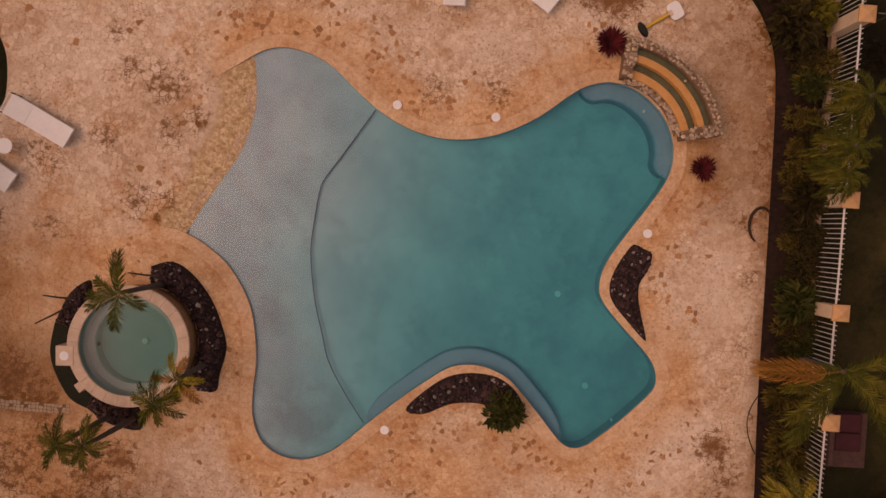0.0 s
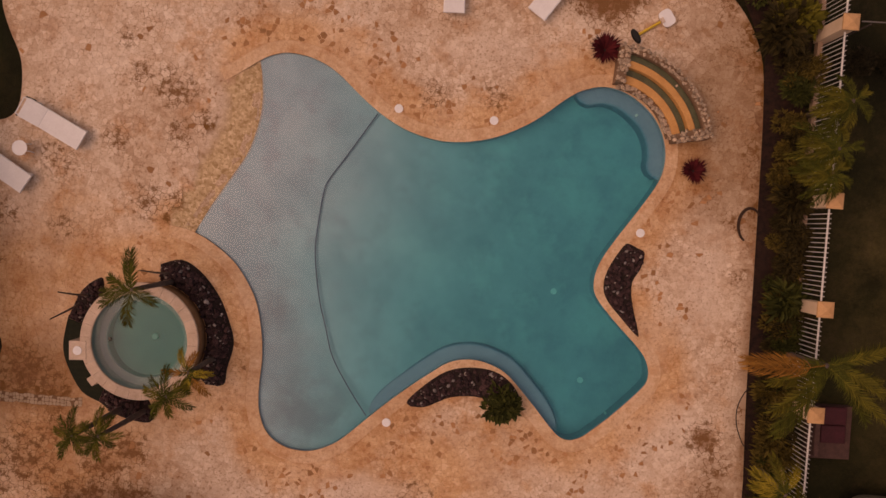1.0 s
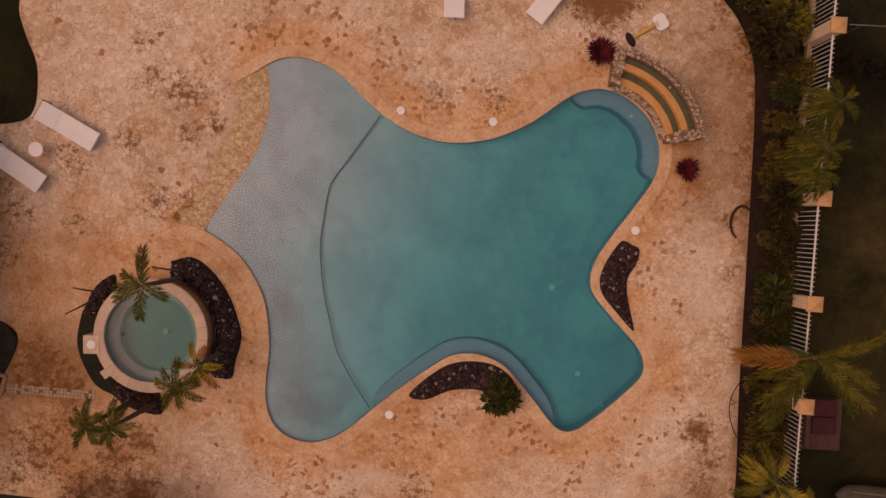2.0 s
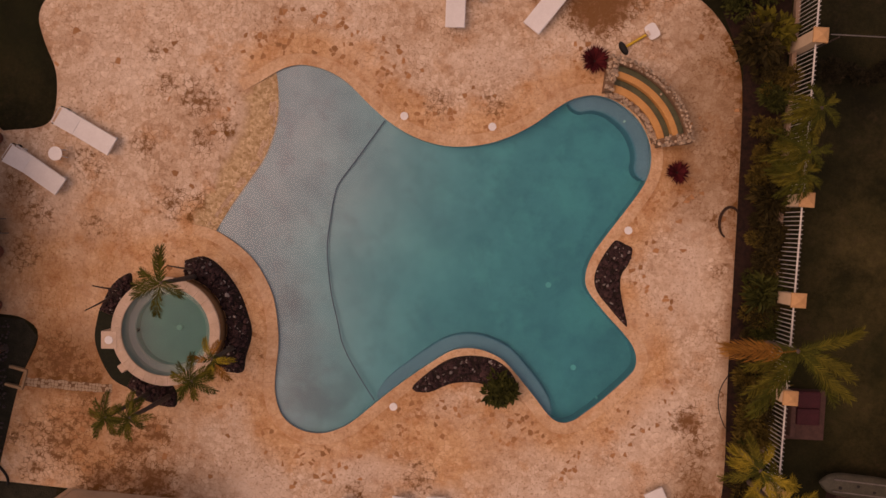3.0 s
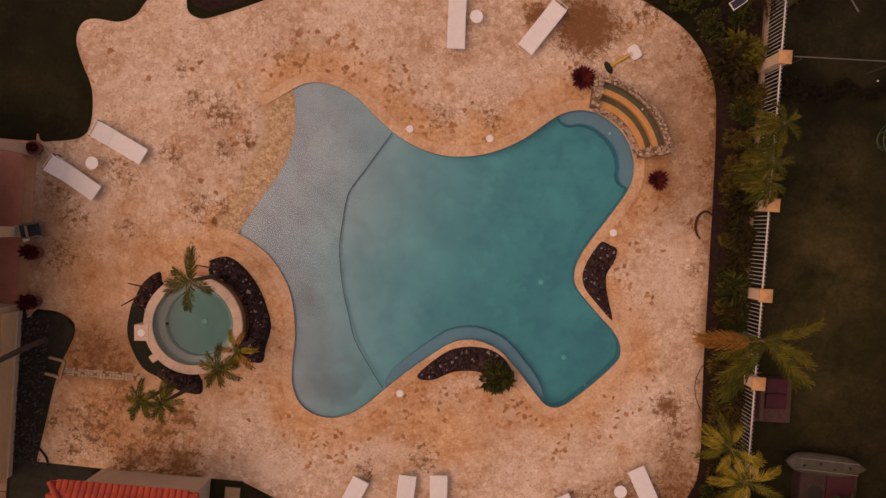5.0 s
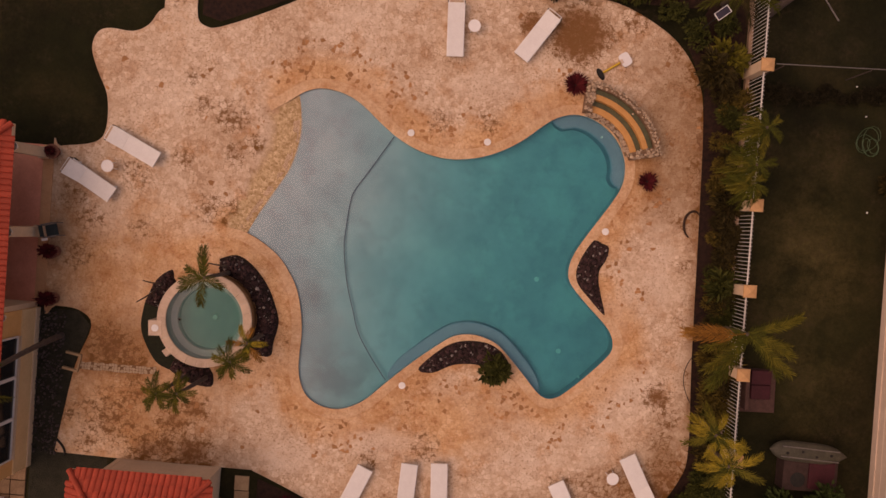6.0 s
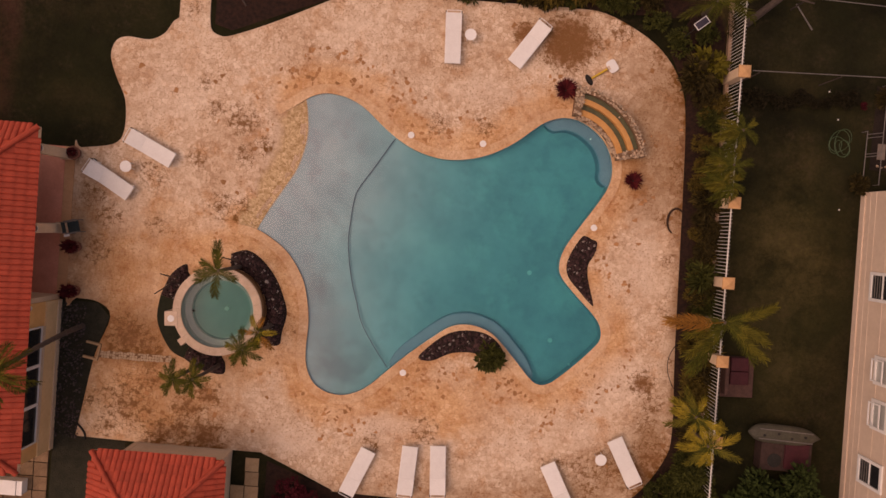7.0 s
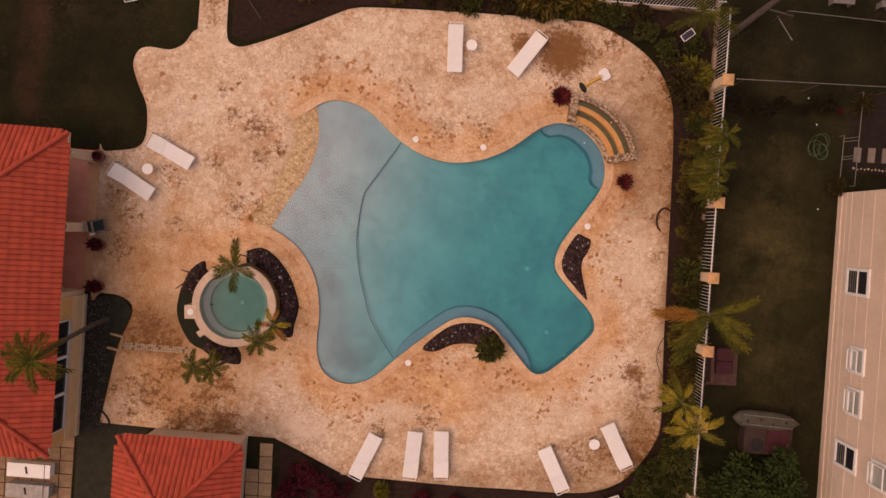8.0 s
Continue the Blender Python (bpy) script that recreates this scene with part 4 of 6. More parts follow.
def shrub(x, y, mat, scale=1.0, kind=0, label="", z=LAWN_Z, name="shrub", spiky=0.0, group="border shrubs", size=0.17):
    key = (mat.name, kind, spiky, size)
    if key not in SHRUBS:
        stem = bmesh.new()
        for k in range(4):
            rod((0, 0, 0), (0.22 * math.cos(k * 1.7), 0.22 * math.sin(k * 1.7), 0.5), 0.02, 0.008, 5, stem)
        SHRUBS[key] = (shrub_mesh("leaves", mat, 0.62, 0.85, 2600 if size < 0.1 else 1300 if size < 0.14 else 950 if size < 0.25 else 620, size, 31 + kind, spiky), mesh_of(stem, "stem", M_CANE))
    ob = thing(name, pose(x, y, z, 0, 0, RNG.uniform(0, 360)), label, "shrub", group)
    s = Matrix.Scale(scale, 4)
    hang("leaves", SHRUBS[key][0], ob, s)
    hang("stem", SHRUBS[key][1], ob, s)
    return ob


def rosette_mesh(mat, radius, blades, seed, width=0.03):
    r = random.Random(seed)
    verts, faces = [], []
    for k in range(blades):
        a, ln = r.uniform(0, 6.283), radius * r.uniform(0.65, 1.1)
        up = r.uniform(0.1, 1.1)
        d = Vector((math.cos(a), math.sin(a), 0))
        s = Vector((-d.y, d.x, 0)) * width
        p0, p1, p2 = d * 0.03 + Vector((0, 0, 0.05)), d * ln * 0.55 + Vector((0, 0, 0.05 + up * ln * 0.5)), d * ln + Vector((0, 0, 0.05 + up * ln * 0.55))
        o = len(verts)
        verts += [tuple(p0 - s * 0.7), tuple(p0 + s * 0.7), tuple(p1 + s), tuple(p1 - s), tuple(p2)]
        faces += [(o, o + 1, o + 2, o + 3), (o + 3, o + 2, o + 4)]
    return raw_mesh("leaves", verts, faces, mat)


def bromeliad(x, y, radius, seed, label, z=0.0):
    ob = thing("bromeliad", pose(x, y, z), label, "plant", "maroon rosette plants")
    hang("leaves", rosette_mesh(M_RED, radius, 150, seed), ob)
    part("root_crown", lathe([(0.07, 0.0), (0.07, 0.03), (0.03, 0.06), (0.0, 0.06)], 10), M_GRAVELBED, ob)
    return ob


# ---- raised spa ----
spa = thing("raised_spa", pose(SPA[0], SPA[1], 0), "round raised stone spa with pale green water", "hot tub")
RIM = 0.80
part("shell", lathe([(1.66, -0.05), (1.66, RIM - 0.06), (1.44, RIM - 0.06), (1.42, 0.24), (1.20, 0.20), (1.15, -0.12), (0.0, -0.12)], 64), M_SPAPLASTER, spa, "pale plaster shell with an inner seat")
bm = lathe([(1.67, 0.0), (1.69, RIM - 0.08), (1.66, RIM - 0.07)], 64)
for f in [f for f in bm.faces if len(f.verts) > 4]:
    bm.faces.remove(f)
part("outer_wall", bm, M_CHIP, spa, "brown stone outer wall", True)
nst = 26
for k in range(nst):
    a0, a1 = 2 * math.pi * (k + 0.01) / nst, 2 * math.pi * (k + 0.99) / nst
    verts, faces, h = [], [], RIM + 0.006 * RNG.random()
    for j in range(4):
        a = a0 + (a1 - a0) * j / 3
        for rr, z in ((1.40, RIM - 0.07), (1.40, h - 0.012), (1.42, h), (1.70, h), (1.72, h - 0.012), (1.72, RIM - 0.07)):
            verts.append((rr * math.cos(a), rr * math.sin(a), z))
    for j in range(3):
        faces += [(6 * j + i, 6 * j + i + 1, 6 * j + i + 7, 6 * j + i + 6) for i in range(5)]
    faces += [(0, 1, 2, 3, 4, 5), (23, 22, 21, 20, 19, 18)]
    hang("rim_stone", raw_mesh("rim_stone", verts, faces, M_SPASTONE), spa)
sw, sf = filled(circle(0, 0, 1.43), [], 0.66, 0.05)
me = raw_mesh("spa_water", sw, sf, M_SPAWATER)
rr = np.array([math.hypot(v[0] - 0.13, v[1] - 0.07) for v in sw])
attribute(me, "depth", np.interp(rr, [0, 1.05, 1.10, 1.14, 1.43], [0.92, 0.88, 0.80, 0.16, 0.10]))
ob = tagged(new("spa_water", me), "pale green water in the round spa", "water", "", "structure")
ob.location = (SPA[0], SPA[1], 0)
part("jet", lathe([(0.06, 0.0), (0.06, 0.05), (0.03, 0.06), (0.0, 0.06)], 12), M_DARK, spa, "dark jet fitting").location = (-1.10, -0.12, 0.22)
part("floor_drain", lathe([(0.10, 0.0), (0.10, 0.14), (0.08, 0.16), (0.0, 0.16)], 16), M_WHITE, spa, "pale round drain cover").location = (0.14, 0.04, -0.11)
box_t = thing("skimmer_box", pose(-10.2, -3.38, 0, 0, 0, 4), "square pale stone skimmer box beside the spa", "pool equipment")
part("body", box(0, 0, 0.41, 0.50, 0.56, 0.82, 0.02), M_SPASTONE, box_t)
part("lid", lathe([(0.13, 0.82), (0.13, 0.835), (0.0, 0.84)], 20), M_WHITE, box_t, "round cream lid")
box_t = thing("spa_step_block", pose(-9.78, -4.25, 0, 0, 0, 40), "small pale stone block against the spa wall", "stone block")
part("block", box(0, 0, 0.33, 0.27, 0.27, 0.66, 0.02), M_SPASTONE, box_t)


def lava_bed(name, outline, lift, seed, label, count, pale=0.05):
    """A mounded bed of dark soil under loose lava stones."""
    r = random.Random(seed)
    v, f = filled(outline, [], 0.0, 0.15)
    px, py = np.array([p[0] for p in v]), np.array([p[1] for p in v])
    d = off_line(outline + outline[:1], px, py)[0]

    def rise(dd):
        return 0.012 + lift * np.clip(dd / 0.35, 0, 1) ** 0.8

    v = [(p[0], p[1], float(rise(dd))) for p, dd in zip(v, d)]
    s = len(v)
    skirt(v, f, outline, -0.15, 0.012)
    bed = tagged(new(name, raw_mesh(name, v, f, M_GRAVELBED)), label, "planting bed")
    a = np.array(outline)
    rocks, pales = [], []
    while len(rocks) < count:
        x, y = r.uniform(a[:, 0].min(), a[:, 0].max()), r.uniform(a[:, 1].min(), a[:, 1].max())
        if inside(outline, x, y):
            dd = float(off_line(outline + outline[:1], x, y)[0])
            size = r.choice((0.03, 0.04, 0.05, 0.06, 0.08, 0.11))
            if dd > size * 0.7:
                (pales if r.random() < pale else rocks).append((x, y, float(rise(dd)) + size * 0.2, size))
    tagged(hang("lava_gravel", scatter_rocks("lava_gravel", rocks, M_LAVA, seed), bed), "loose dark lava stones", "", "", "stuff")
    if pales:
        tagged(hang("pale_gravel", scatter_rocks("pale_gravel", [(x, y, z, q * 0.7) for x, y, z, q in pales], M_PALEROCK, seed + 1), bed), "few pale chips among the lava", "", "", "stuff")
    return bed


def spa_arc(r, a0, a1, n):
    return [(SPA[0] + r * math.cos(radians(a0 + (a1 - a0) * k / n)), SPA[1] + r * math.sin(radians(a0 + (a1 - a0) * k / n))) for k in range(n + 1)]


lava_bed("lava_bed", spline([(-8.31, -0.75), (-7.7, -0.56), (-7.11, -0.85), (-6.49, -1.54), (-6.11, -2.32), (-5.94, -2.96), (-6.08, -3.71), (-6.16, -4.22), (-6.69, -4.25)], False, 4) + spa_arc(1.70, -34, 84, 14), 0.30, 5, "dark lava rock bed curving round the spa", 620, 0.12)
lava_bed("lava_bed", spa_arc(1.70, 176, 140, 6) + spline([(-9.95, -1.60), (-10.06, -1.30), (-10.61, -1.74), (-10.97, -2.6)], False, 4), 0.22, 6, "dark lava rock bed beside the spa", 170, 0.06)
lava_bed("lava_bed", spa_arc(1.70, 268, 228, 6) + spline([(-9.88, -5.05), (-9.2, -5.45), (-8.29, -5.56), (-8.24, -5.09)], False, 4), 0.20, 7, "dark lava rock bed at the foot of the spa", 190, 0.06)
M_MOSS = grainy("dark_ground_cover", (0.012, 0.014, 0.008), (0.026, 0.028, 0.014), 9.0, 0.95, relief=0.8, depth=0.03)
mv, mf = filled(spa_arc(1.69, 228, 176, 8) + spline([(-10.97, -2.6), (-11.06, -3.43), (-10.87, -4.07), (-10.41, -4.78), (-9.88, -5.05)], False, 4), [], 0.03, 0.2)
tagged(new("ground_cover", raw_mesh("ground_cover", mv, mf, M_MOSS)), "dark low planting strip round the spa", "planting bed", "", "structure")
lava_bed("planting_bed", BED_EAST, 0.05, 8, "crescent bed of dark lava stones by the pool", 300, 0.12)
lava_bed("planting_bed", BED_SOUTH, 0.05, 9, "curved bed of dark lava stones by the pool", 420, 0.14)
shrub(2.24, -3.93, M_SHRUBG, 0.78, 0, "dark green long-leaved shrub in the lava stone bed", 0.04, group="bed shrubs", spiky=0.35, size=0.30)

palm(-7.86, -1.22, 0.28, 2.75, (-7.88, -1.22), [M_PALM], 7, 1.02, 0.42, 1, "young green palm with a slim trunk beside the spa", 0.5, yaws=(98, 160, 206, 266, 336, 188, 110))
palm(-6.95, -4.08, 0.05, 2.35, (-6.95, -4.06), [M_PALM, M_PALMG, M_PALM], 9, 0.76, 0.30, 2, "young green palm beside the spa")
palm(-6.47, -3.41, 0.20, 2.15, (-6.47, -3.41), [M_PALMY, M_PALMO], 6, 0.75, 0.28, 3, "yellowing young palm beside the spa")
palm(-9.1, -5.15, 0.12, 2.4, (-9.36, -5.33), [M_PALM, M_PALMG, M_PALM], 9, 0.68, 0.27, 4, "young green palm beside the spa")
palm(-8.45, -5.2, 0.15, 2.4, (-8.66, -5.28), [M_PALMG, M_PALM], 8, 0.64, 0.27, 5, "young green palm beside the spa")
for a, b in (((-10.56, -2.12, 0.15), (-10.52, -2.39, 1.8)), ((-10.33, -1.86, 0.15), (-10.35, -1.62, 1.8)), ((-7.87, -0.99, 0.2), (-8.15, -0.83, 1.8))):
    st = thing("bare_stem", pose(*a), "thin leafless plant stem standing in the lava bed", "plant stem", "bare stems")
    d = Vector(b) - Vector(a)
    bm = rod((0, 0, 0), d * 0.55, 0.035, 0.028, 7)
    rod(d * 0.54, d + Vector((0.02, 0.03, 0)), 0.028, 0.018, 7, bm)
    part("stem", bm, M_CANE, st)
    part("stub", rod(d * 0.6, d * 0.72 + Vector((0.09, 0.06, 0)), 0.014, 0.008, 6), M_CANE, st)

# ---- stepped water feature ----
WF = (4.55, 3.74)


def arc_block(r0, r1, a0, a1, z0, z1, n=20, bev=0.015):
    verts, faces = [], []
    for k in range(n + 1):
        a = radians(a0 + (a1 - a0) * k / n)
        for r, z in ((r0, z0), (r0, z1 - bev), (r0 + bev, z1), (r1 - bev, z1), (r1, z1 - bev), (r1, z0)):
            verts.append((r * math.cos(a), r * math.sin(a), z))
    for k in range(n):
        faces += [(6 * k + i, 6 * k + (i + 1) % 6, 6 * k + 6 + (i + 1) % 6, 6 * k + 6 + i) for i in range(6)]
    faces += [tuple(range(6)), tuple(range(6 * n + 5, 6 * n - 1, -1))]
    bm = bmesh.new()
    vs = [bm.verts.new(v) for v in verts]
    for f in faces:
        bm.faces.new([vs[i] for i in f])
    bmesh.ops.recalc_face_normals(bm, faces=bm.faces)
    return bm


M_MORTAR = grainy("brown_mortar", (0.13, 0.070, 0.040), (0.28, 0.165, 0.100), 6.0, 0.9)
fall = thing("water_feature", pose(WF[0], WF[1], 0), "curved rubble stone cascade with orange ledges and green channels", "water feature")
A0, A1 = 18, 80
part("ledge", arc_block(2.06, 2.29, A0, A1, 0, 0.26), M_LEDGE, fall, "orange plastered ledge")
part("channel", arc_block(2.29, 2.49, A0, A1, 0, 0.20), M_ALGAE, fall, "green algae-lined channel")
part("ledge", arc_block(2.49, 2.69, A0, A1, 0, 0.42), M_LEDGE, fall, "orange plastered ledge")
part("channel", arc_block(2.69, 2.88, A0, A1, 0, 0.36), M_ALGAE, fall, "green algae-lined channel")
part("back_wall", arc_block(2.88, 3.06, A0 - 2, A1 + 2, 0, 0.56), M_MORTAR, fall)
part("front_kerb", arc_block(1.90, 2.06, A0 - 2, A1 + 2, 0.0, 0.18), M_MORTAR, fall)
for a in (A0 - 3.5, A1 + 3.5):
    part("end_wall", arc_block(2.0, 3.08, a - 3.3, a + 3.3, 0, 0.48, 6), M_MORTAR, fall)
ROCKS = [rock_mesh("rubble_stone", M_RUBBLE, 70 + k) for k in range(6)]


def lay_rock(parent, x, y, z, s):
    hang("rubble_stone", ROCKS[RNG.randrange(6)], parent, pose(x, y, z, RNG.uniform(-25, 25), RNG.uniform(-25, 25), RNG.uniform(0, 360)) @ Matrix.Scale(s, 4))


for k in range(150):
    a = radians(A0 - 3 + (A1 - A0 + 6) * (k + RNG.random()) / 150)
    r = RNG.choice((RNG.uniform(2.90, 2.97), RNG.uniform(3.0, 3.10), RNG.uniform(3.0, 3.10)))
    lay_rock(fall, r * math.cos(a), r * math.sin(a), 0.57 + RNG.uniform(-0.03, 0.02), RNG.uniform(0.08, 0.16))
for k in range(95):
    a = radians(A0 - 3 + (A1 - A0 + 6) * (k + RNG.random()) / 95)
    r = RNG.uniform(1.87, 2.05)
    lay_rock(fall, r * math.cos(a), r * math.sin(a), 0.19, RNG.uniform(0.10, 0.19))
for side in (A0 - 3.5, A1 + 3.5):
    for k in range(55):
        a, r = radians(side + RNG.uniform(-3.4, 3.4)), RNG.uniform(2.0, 3.1)
        lay_rock(fall, r * math.cos(a), r * math.sin(a), 0.50 + RNG.uniform(-0.02, 0.03), RNG.uniform(0.08, 0.20))
part("spout", lathe([(0.035, 0.36), (0.035, 0.39), (0.015, 0.40), (0.0, 0.40)], 10), M_SPASTONE, fall).location = (2.79 * math.cos(radians(47)), 2.79 * math.sin(radians(47)), 0)

bromeliad(4.34, 6.72, 0.50, 12, "large spiky maroon bromeliad on the paving")
bromeliad(7.29, 3.40, 0.40, 13, "small spiky maroon bromeliad on the paving")

# ---- toy hoop lying on the paving ----
hoop = thing("toy_basketball_hoop", pose(5.23, 7.21, 0, 0, 0, 35), "toy basketball hoop with a yellow pole, lying on the paving", "toy")
hang("base", mesh_of(lathe([(0.20, 0.0), (0.235, 0.03), (0.235, 0.08), (0.18, 0.13), (0.0, 0.14)], 24), "base", M_DARK), hoop, pose(-0.02, 0, 0) @ Matrix.Diagonal((0.45, 1, 1, 1)), "black plastic base")
part("pole", rod((0.05, 0, 0.07), (0.80, 0, 0.08), 0.045, 0.04, 12), M_YELLOW, hoop, "yellow plastic pole")
bb = bmesh.new()
ringb = [(1.02 + 0.20 * math.copysign(abs(math.cos(a)) ** 0.55, math.cos(a)), 0.25 * math.copysign(abs(math.sin(a)) ** 0.55, math.sin(a))) for a in (2 * math.pi * k / 28 for k in range(28))]
lo_b, hi_b = [[bb.verts.new((x, y, z)) for x, y in ringb] for z in (0.08, 0.12)]
for k in range(28):
    bb.faces.new((lo_b[k], lo_b[(k + 1) % 28], hi_b[(k + 1) % 28], hi_b[k]))
bb.faces.new(hi_b)
bb.faces.new(lo_b[::-1])
part("backboard", bb, M_WHITE, hoop, "white rounded backboard")
part("rim_bracket", box(0.86, 0, 0.14, 0.10, 0.16, 0.05, 0.01), M_PINK, hoop)

# ---- sun loungers and side tables ----


def sun_lounger(raised):
    """Lies along +y, head at +y, origin at its middle on the ground; its back raised by some degrees."""
    ob = thing("sun_lounger", pose(0, 0, 0), "white sun lounger with a sling seat on the pool deck", "sun lounger", "sun loungers round the pool")
    bm = bmesh.new()
    for sx in (-0.29, 0.29):
        box(sx, 0, 0.30, 0.045, 1.94, 0.05, 0.012, 0, bm)
    for sy in (-0.95, 0.30, 0.95):
        box(0, sy, 0.298, 0.56, 0.04, 0.04, 0.01, 0, bm)
    part("frame", bm, M_WHITE, ob)
    part("seat", box(0, -0.32, 0.328, 0.60, 1.30, 0.028, 0.008), M_SLING, ob)
    back = box(0, 0.315, 0.014, 0.62, 0.63, 0.028, 0.008)
    hang("backrest", mesh_of(back, "backrest", M_SLING), ob, pose(0, 0.325, 0.322, raised, 0, 0))
    bm = bmesh.new()
    for sx in (-0.29, 0.29):
        rod((sx * 1.06, 0.955, 0.28), (sx * 1.06, 1.0, 0.45), 0.018, sides=6, bm=bm)
    rod((-0.29, 0.95, 0.33), (0.29, 0.95, 0.33), 0.014, sides=6, bm=bm)
    part("back_support", bm, M_DARK, ob, "dark metal back support")
    bm = bmesh.new()
    for sx in (-0.27, 0.27):
        rod((sx, 0.93, 0.44), (sx, 1.03, 0.46), 0.014, sides=6, bm=bm)
    rod((-0.27, 1.03, 0.46), (0.27, 1.03, 0.46), 0.014, sides=6, bm=bm)
    part("head_rail", bm, M_WHITE, ob)
    for sx in (-0.28, 0.28):
        for sy in (-0.80, 0.78):
            part("leg", box(sx, sy, 0.14, 0.05, 0.06, 0.28, 0.012), M_WHITE, ob)
        hang("wheel", mesh_of(rod((sx - 0.02, 0.99, 0.07), (sx + 0.02, 0.99, 0.07), 0.07, sides=14), "wheel", M_DARK), ob)
    return ob


LOUNGERS = [
    ((-0.19, 7.37), (-0.28, 9.25)), ((2.20, 7.50), (3.29, 9.12)), ((-10.80, 2.71), (-12.46, 3.52)), ((-12.36, 1.30), (-13.95, 2.23)), ((-2.26, -8.05), (-3.01, -9.82)),
    ((-0.62, -7.74), (-0.71, -9.71)), ((0.47, -7.65), (0.60, -9.59)), ((4.83, -8.02), (5.76, -9.76)), ((7.40, -6.83), (8.33, -8.54)),
]
first = None
for foot, head in LOUNGERS:
    mid = ((foot[0] + head[0]) / 2, (foot[1] + head[1]) / 2)
    yaw = math.degrees(math.atan2(head[1] - foot[1], head[0] - foot[0])) - 90
    m = pose(*mid, 0.006, 0, 0, yaw)
    if foot[0] < -11.5:
        up = sun_lounger(27)
        tagged(up, "white sun lounger with its back raised, on the pool deck", "sun lounger", "sun loungers round the pool")
        up.matrix_basis = m
    elif first is None:
        first = sun_lounger(11)
        first.matrix_basis = m
    else:
        copy_thing(first, m)


def side_table():
    ob = thing("side_table", pose(0, 0, 0), "small round white plastic side table on the deck", "table", "side tables")
    part("tabletop", lathe([(0.0, 0.40), (0.19, 0.40), (0.22, 0.42), (0.225, 0.445), (0.20, 0.447), (0.19, 0.44), (0.0, 0.44)], 32), M_WHITE, ob)
    for k in range(4):
        a = math.pi / 4 + k * math.pi / 2
        part("leg", rod((0.14 * math.cos(a), 0.14 * math.sin(a), 0.41), (0.18 * math.cos(a), 0.18 * math.sin(a), 0.0), 0.018, 0.015, 8), M_WHITE, ob)
    return ob


table = side_table()
table.matrix_basis = pose(0.43, 8.47, 0.001)
for x, y in ((-12.5, 2.33), (6.9, -7.66)):
    copy_thing(table, pose(x, y, 0.001, 0, 0, 20))

# ---- garden fence ----
FX = 10.76
M_KERB = grainy("tan_kerb", (0.28, 0.18, 0.12), (0.40, 0.27, 0.19), 3.0, 0.9)
mulch_e, mf = filled([(9.0, 9.9), (8.3, 8.6), (9.1, 7.0), (9.3, 4.0), (9.5, -3.0), (9.7, -6.6), (9.2, -8.4), (8.0, -9.7), (6.0, -10.1), (6.0, -13), (10.45, -13), (10.45, 10.6), (-9.6, 10.6), (-9.6, 8.2), (-8.9, 8.0), (-4.3, 9.9), (4.2, 10.05), (6.2, 9.9)][::-1], [], LAWN_Z + 0.012, 0.0)
tagged(new("mulch_border", raw_mesh("mulch_border", mulch_e, mf, M_MULCH)), "dark red mulch border along the terrace", "mulch", "", "structure")
mulch_s, mf = filled([(-6.3, -8.9), (-3.4, -9.98), (1.2, -10.08), (6.0, -10.05), (6.0, -13), (-6.3, -13)], [], LAWN_Z + 0.014, 0.0)
tagged(new("mulch_border", raw_mesh("mulch_border", mulch_s, mf, M_MULCH)), "dark red mulch border below the terrace", "mulch", "", "structure")

fence = thing("garden_fence", pose(FX, 0, LAWN_Z, 0, 0, 1.0), "white steel picket fence on a low wall", "fence")
part("base_wall", box(-0.02, -0.5, 0.09, 0.15, 23.4, 0.20, 0.015), M_KERB, fence, "low tan rendered kerb wall")
POSTS = [7.65, 2.76, -0.26, -3.22, -6.3, -9.4]
ends = [10.75] + POSTS + [-12.4]
pick = rod((0, 0, 0.19), (0, 0, 1.52), 0.011, 0.011, 6)
pick_me = mesh_of(pick, "picket", M_FENCE)
for hi, lo in zip(ends, ends[1:]):
    y0, y1 = hi - 0.22, lo + 0.22
    part("rail", box(0, (y0 + y1) / 2, 1.38, 0.04, y0 - y1, 0.04, 0.006), M_FENCE, fence)
    k = max(2, round((y0 - y1) / 0.135))
    for i in range(1, k):
        hang("picket", pick_me, fence, pose(0, y0 + (y1 - y0) * i / k, 0))


def pillar_cap():
    """A square cap drawn up to a low pyramid."""
    bm = bmesh.new()
    rows = [[bm.verts.new((sx * w, sy * w, z)) for sx, sy in ((-1, -1), (1, -1), (1, 1), (-1, 1))] for w, z in ((0.22, 1.55), (0.225, 1.61), (0.20, 1.625), (0.02, 1.69))]
    bm.faces.new(rows[0][::-1])
    for lo, hi in zip(rows, rows[1:]):
        for k in range(4):
            bm.faces.new((lo[k], lo[(k + 1) % 4], hi[(k + 1) % 4], hi[k]))
    bm.faces.new(rows[-1])
    return bm


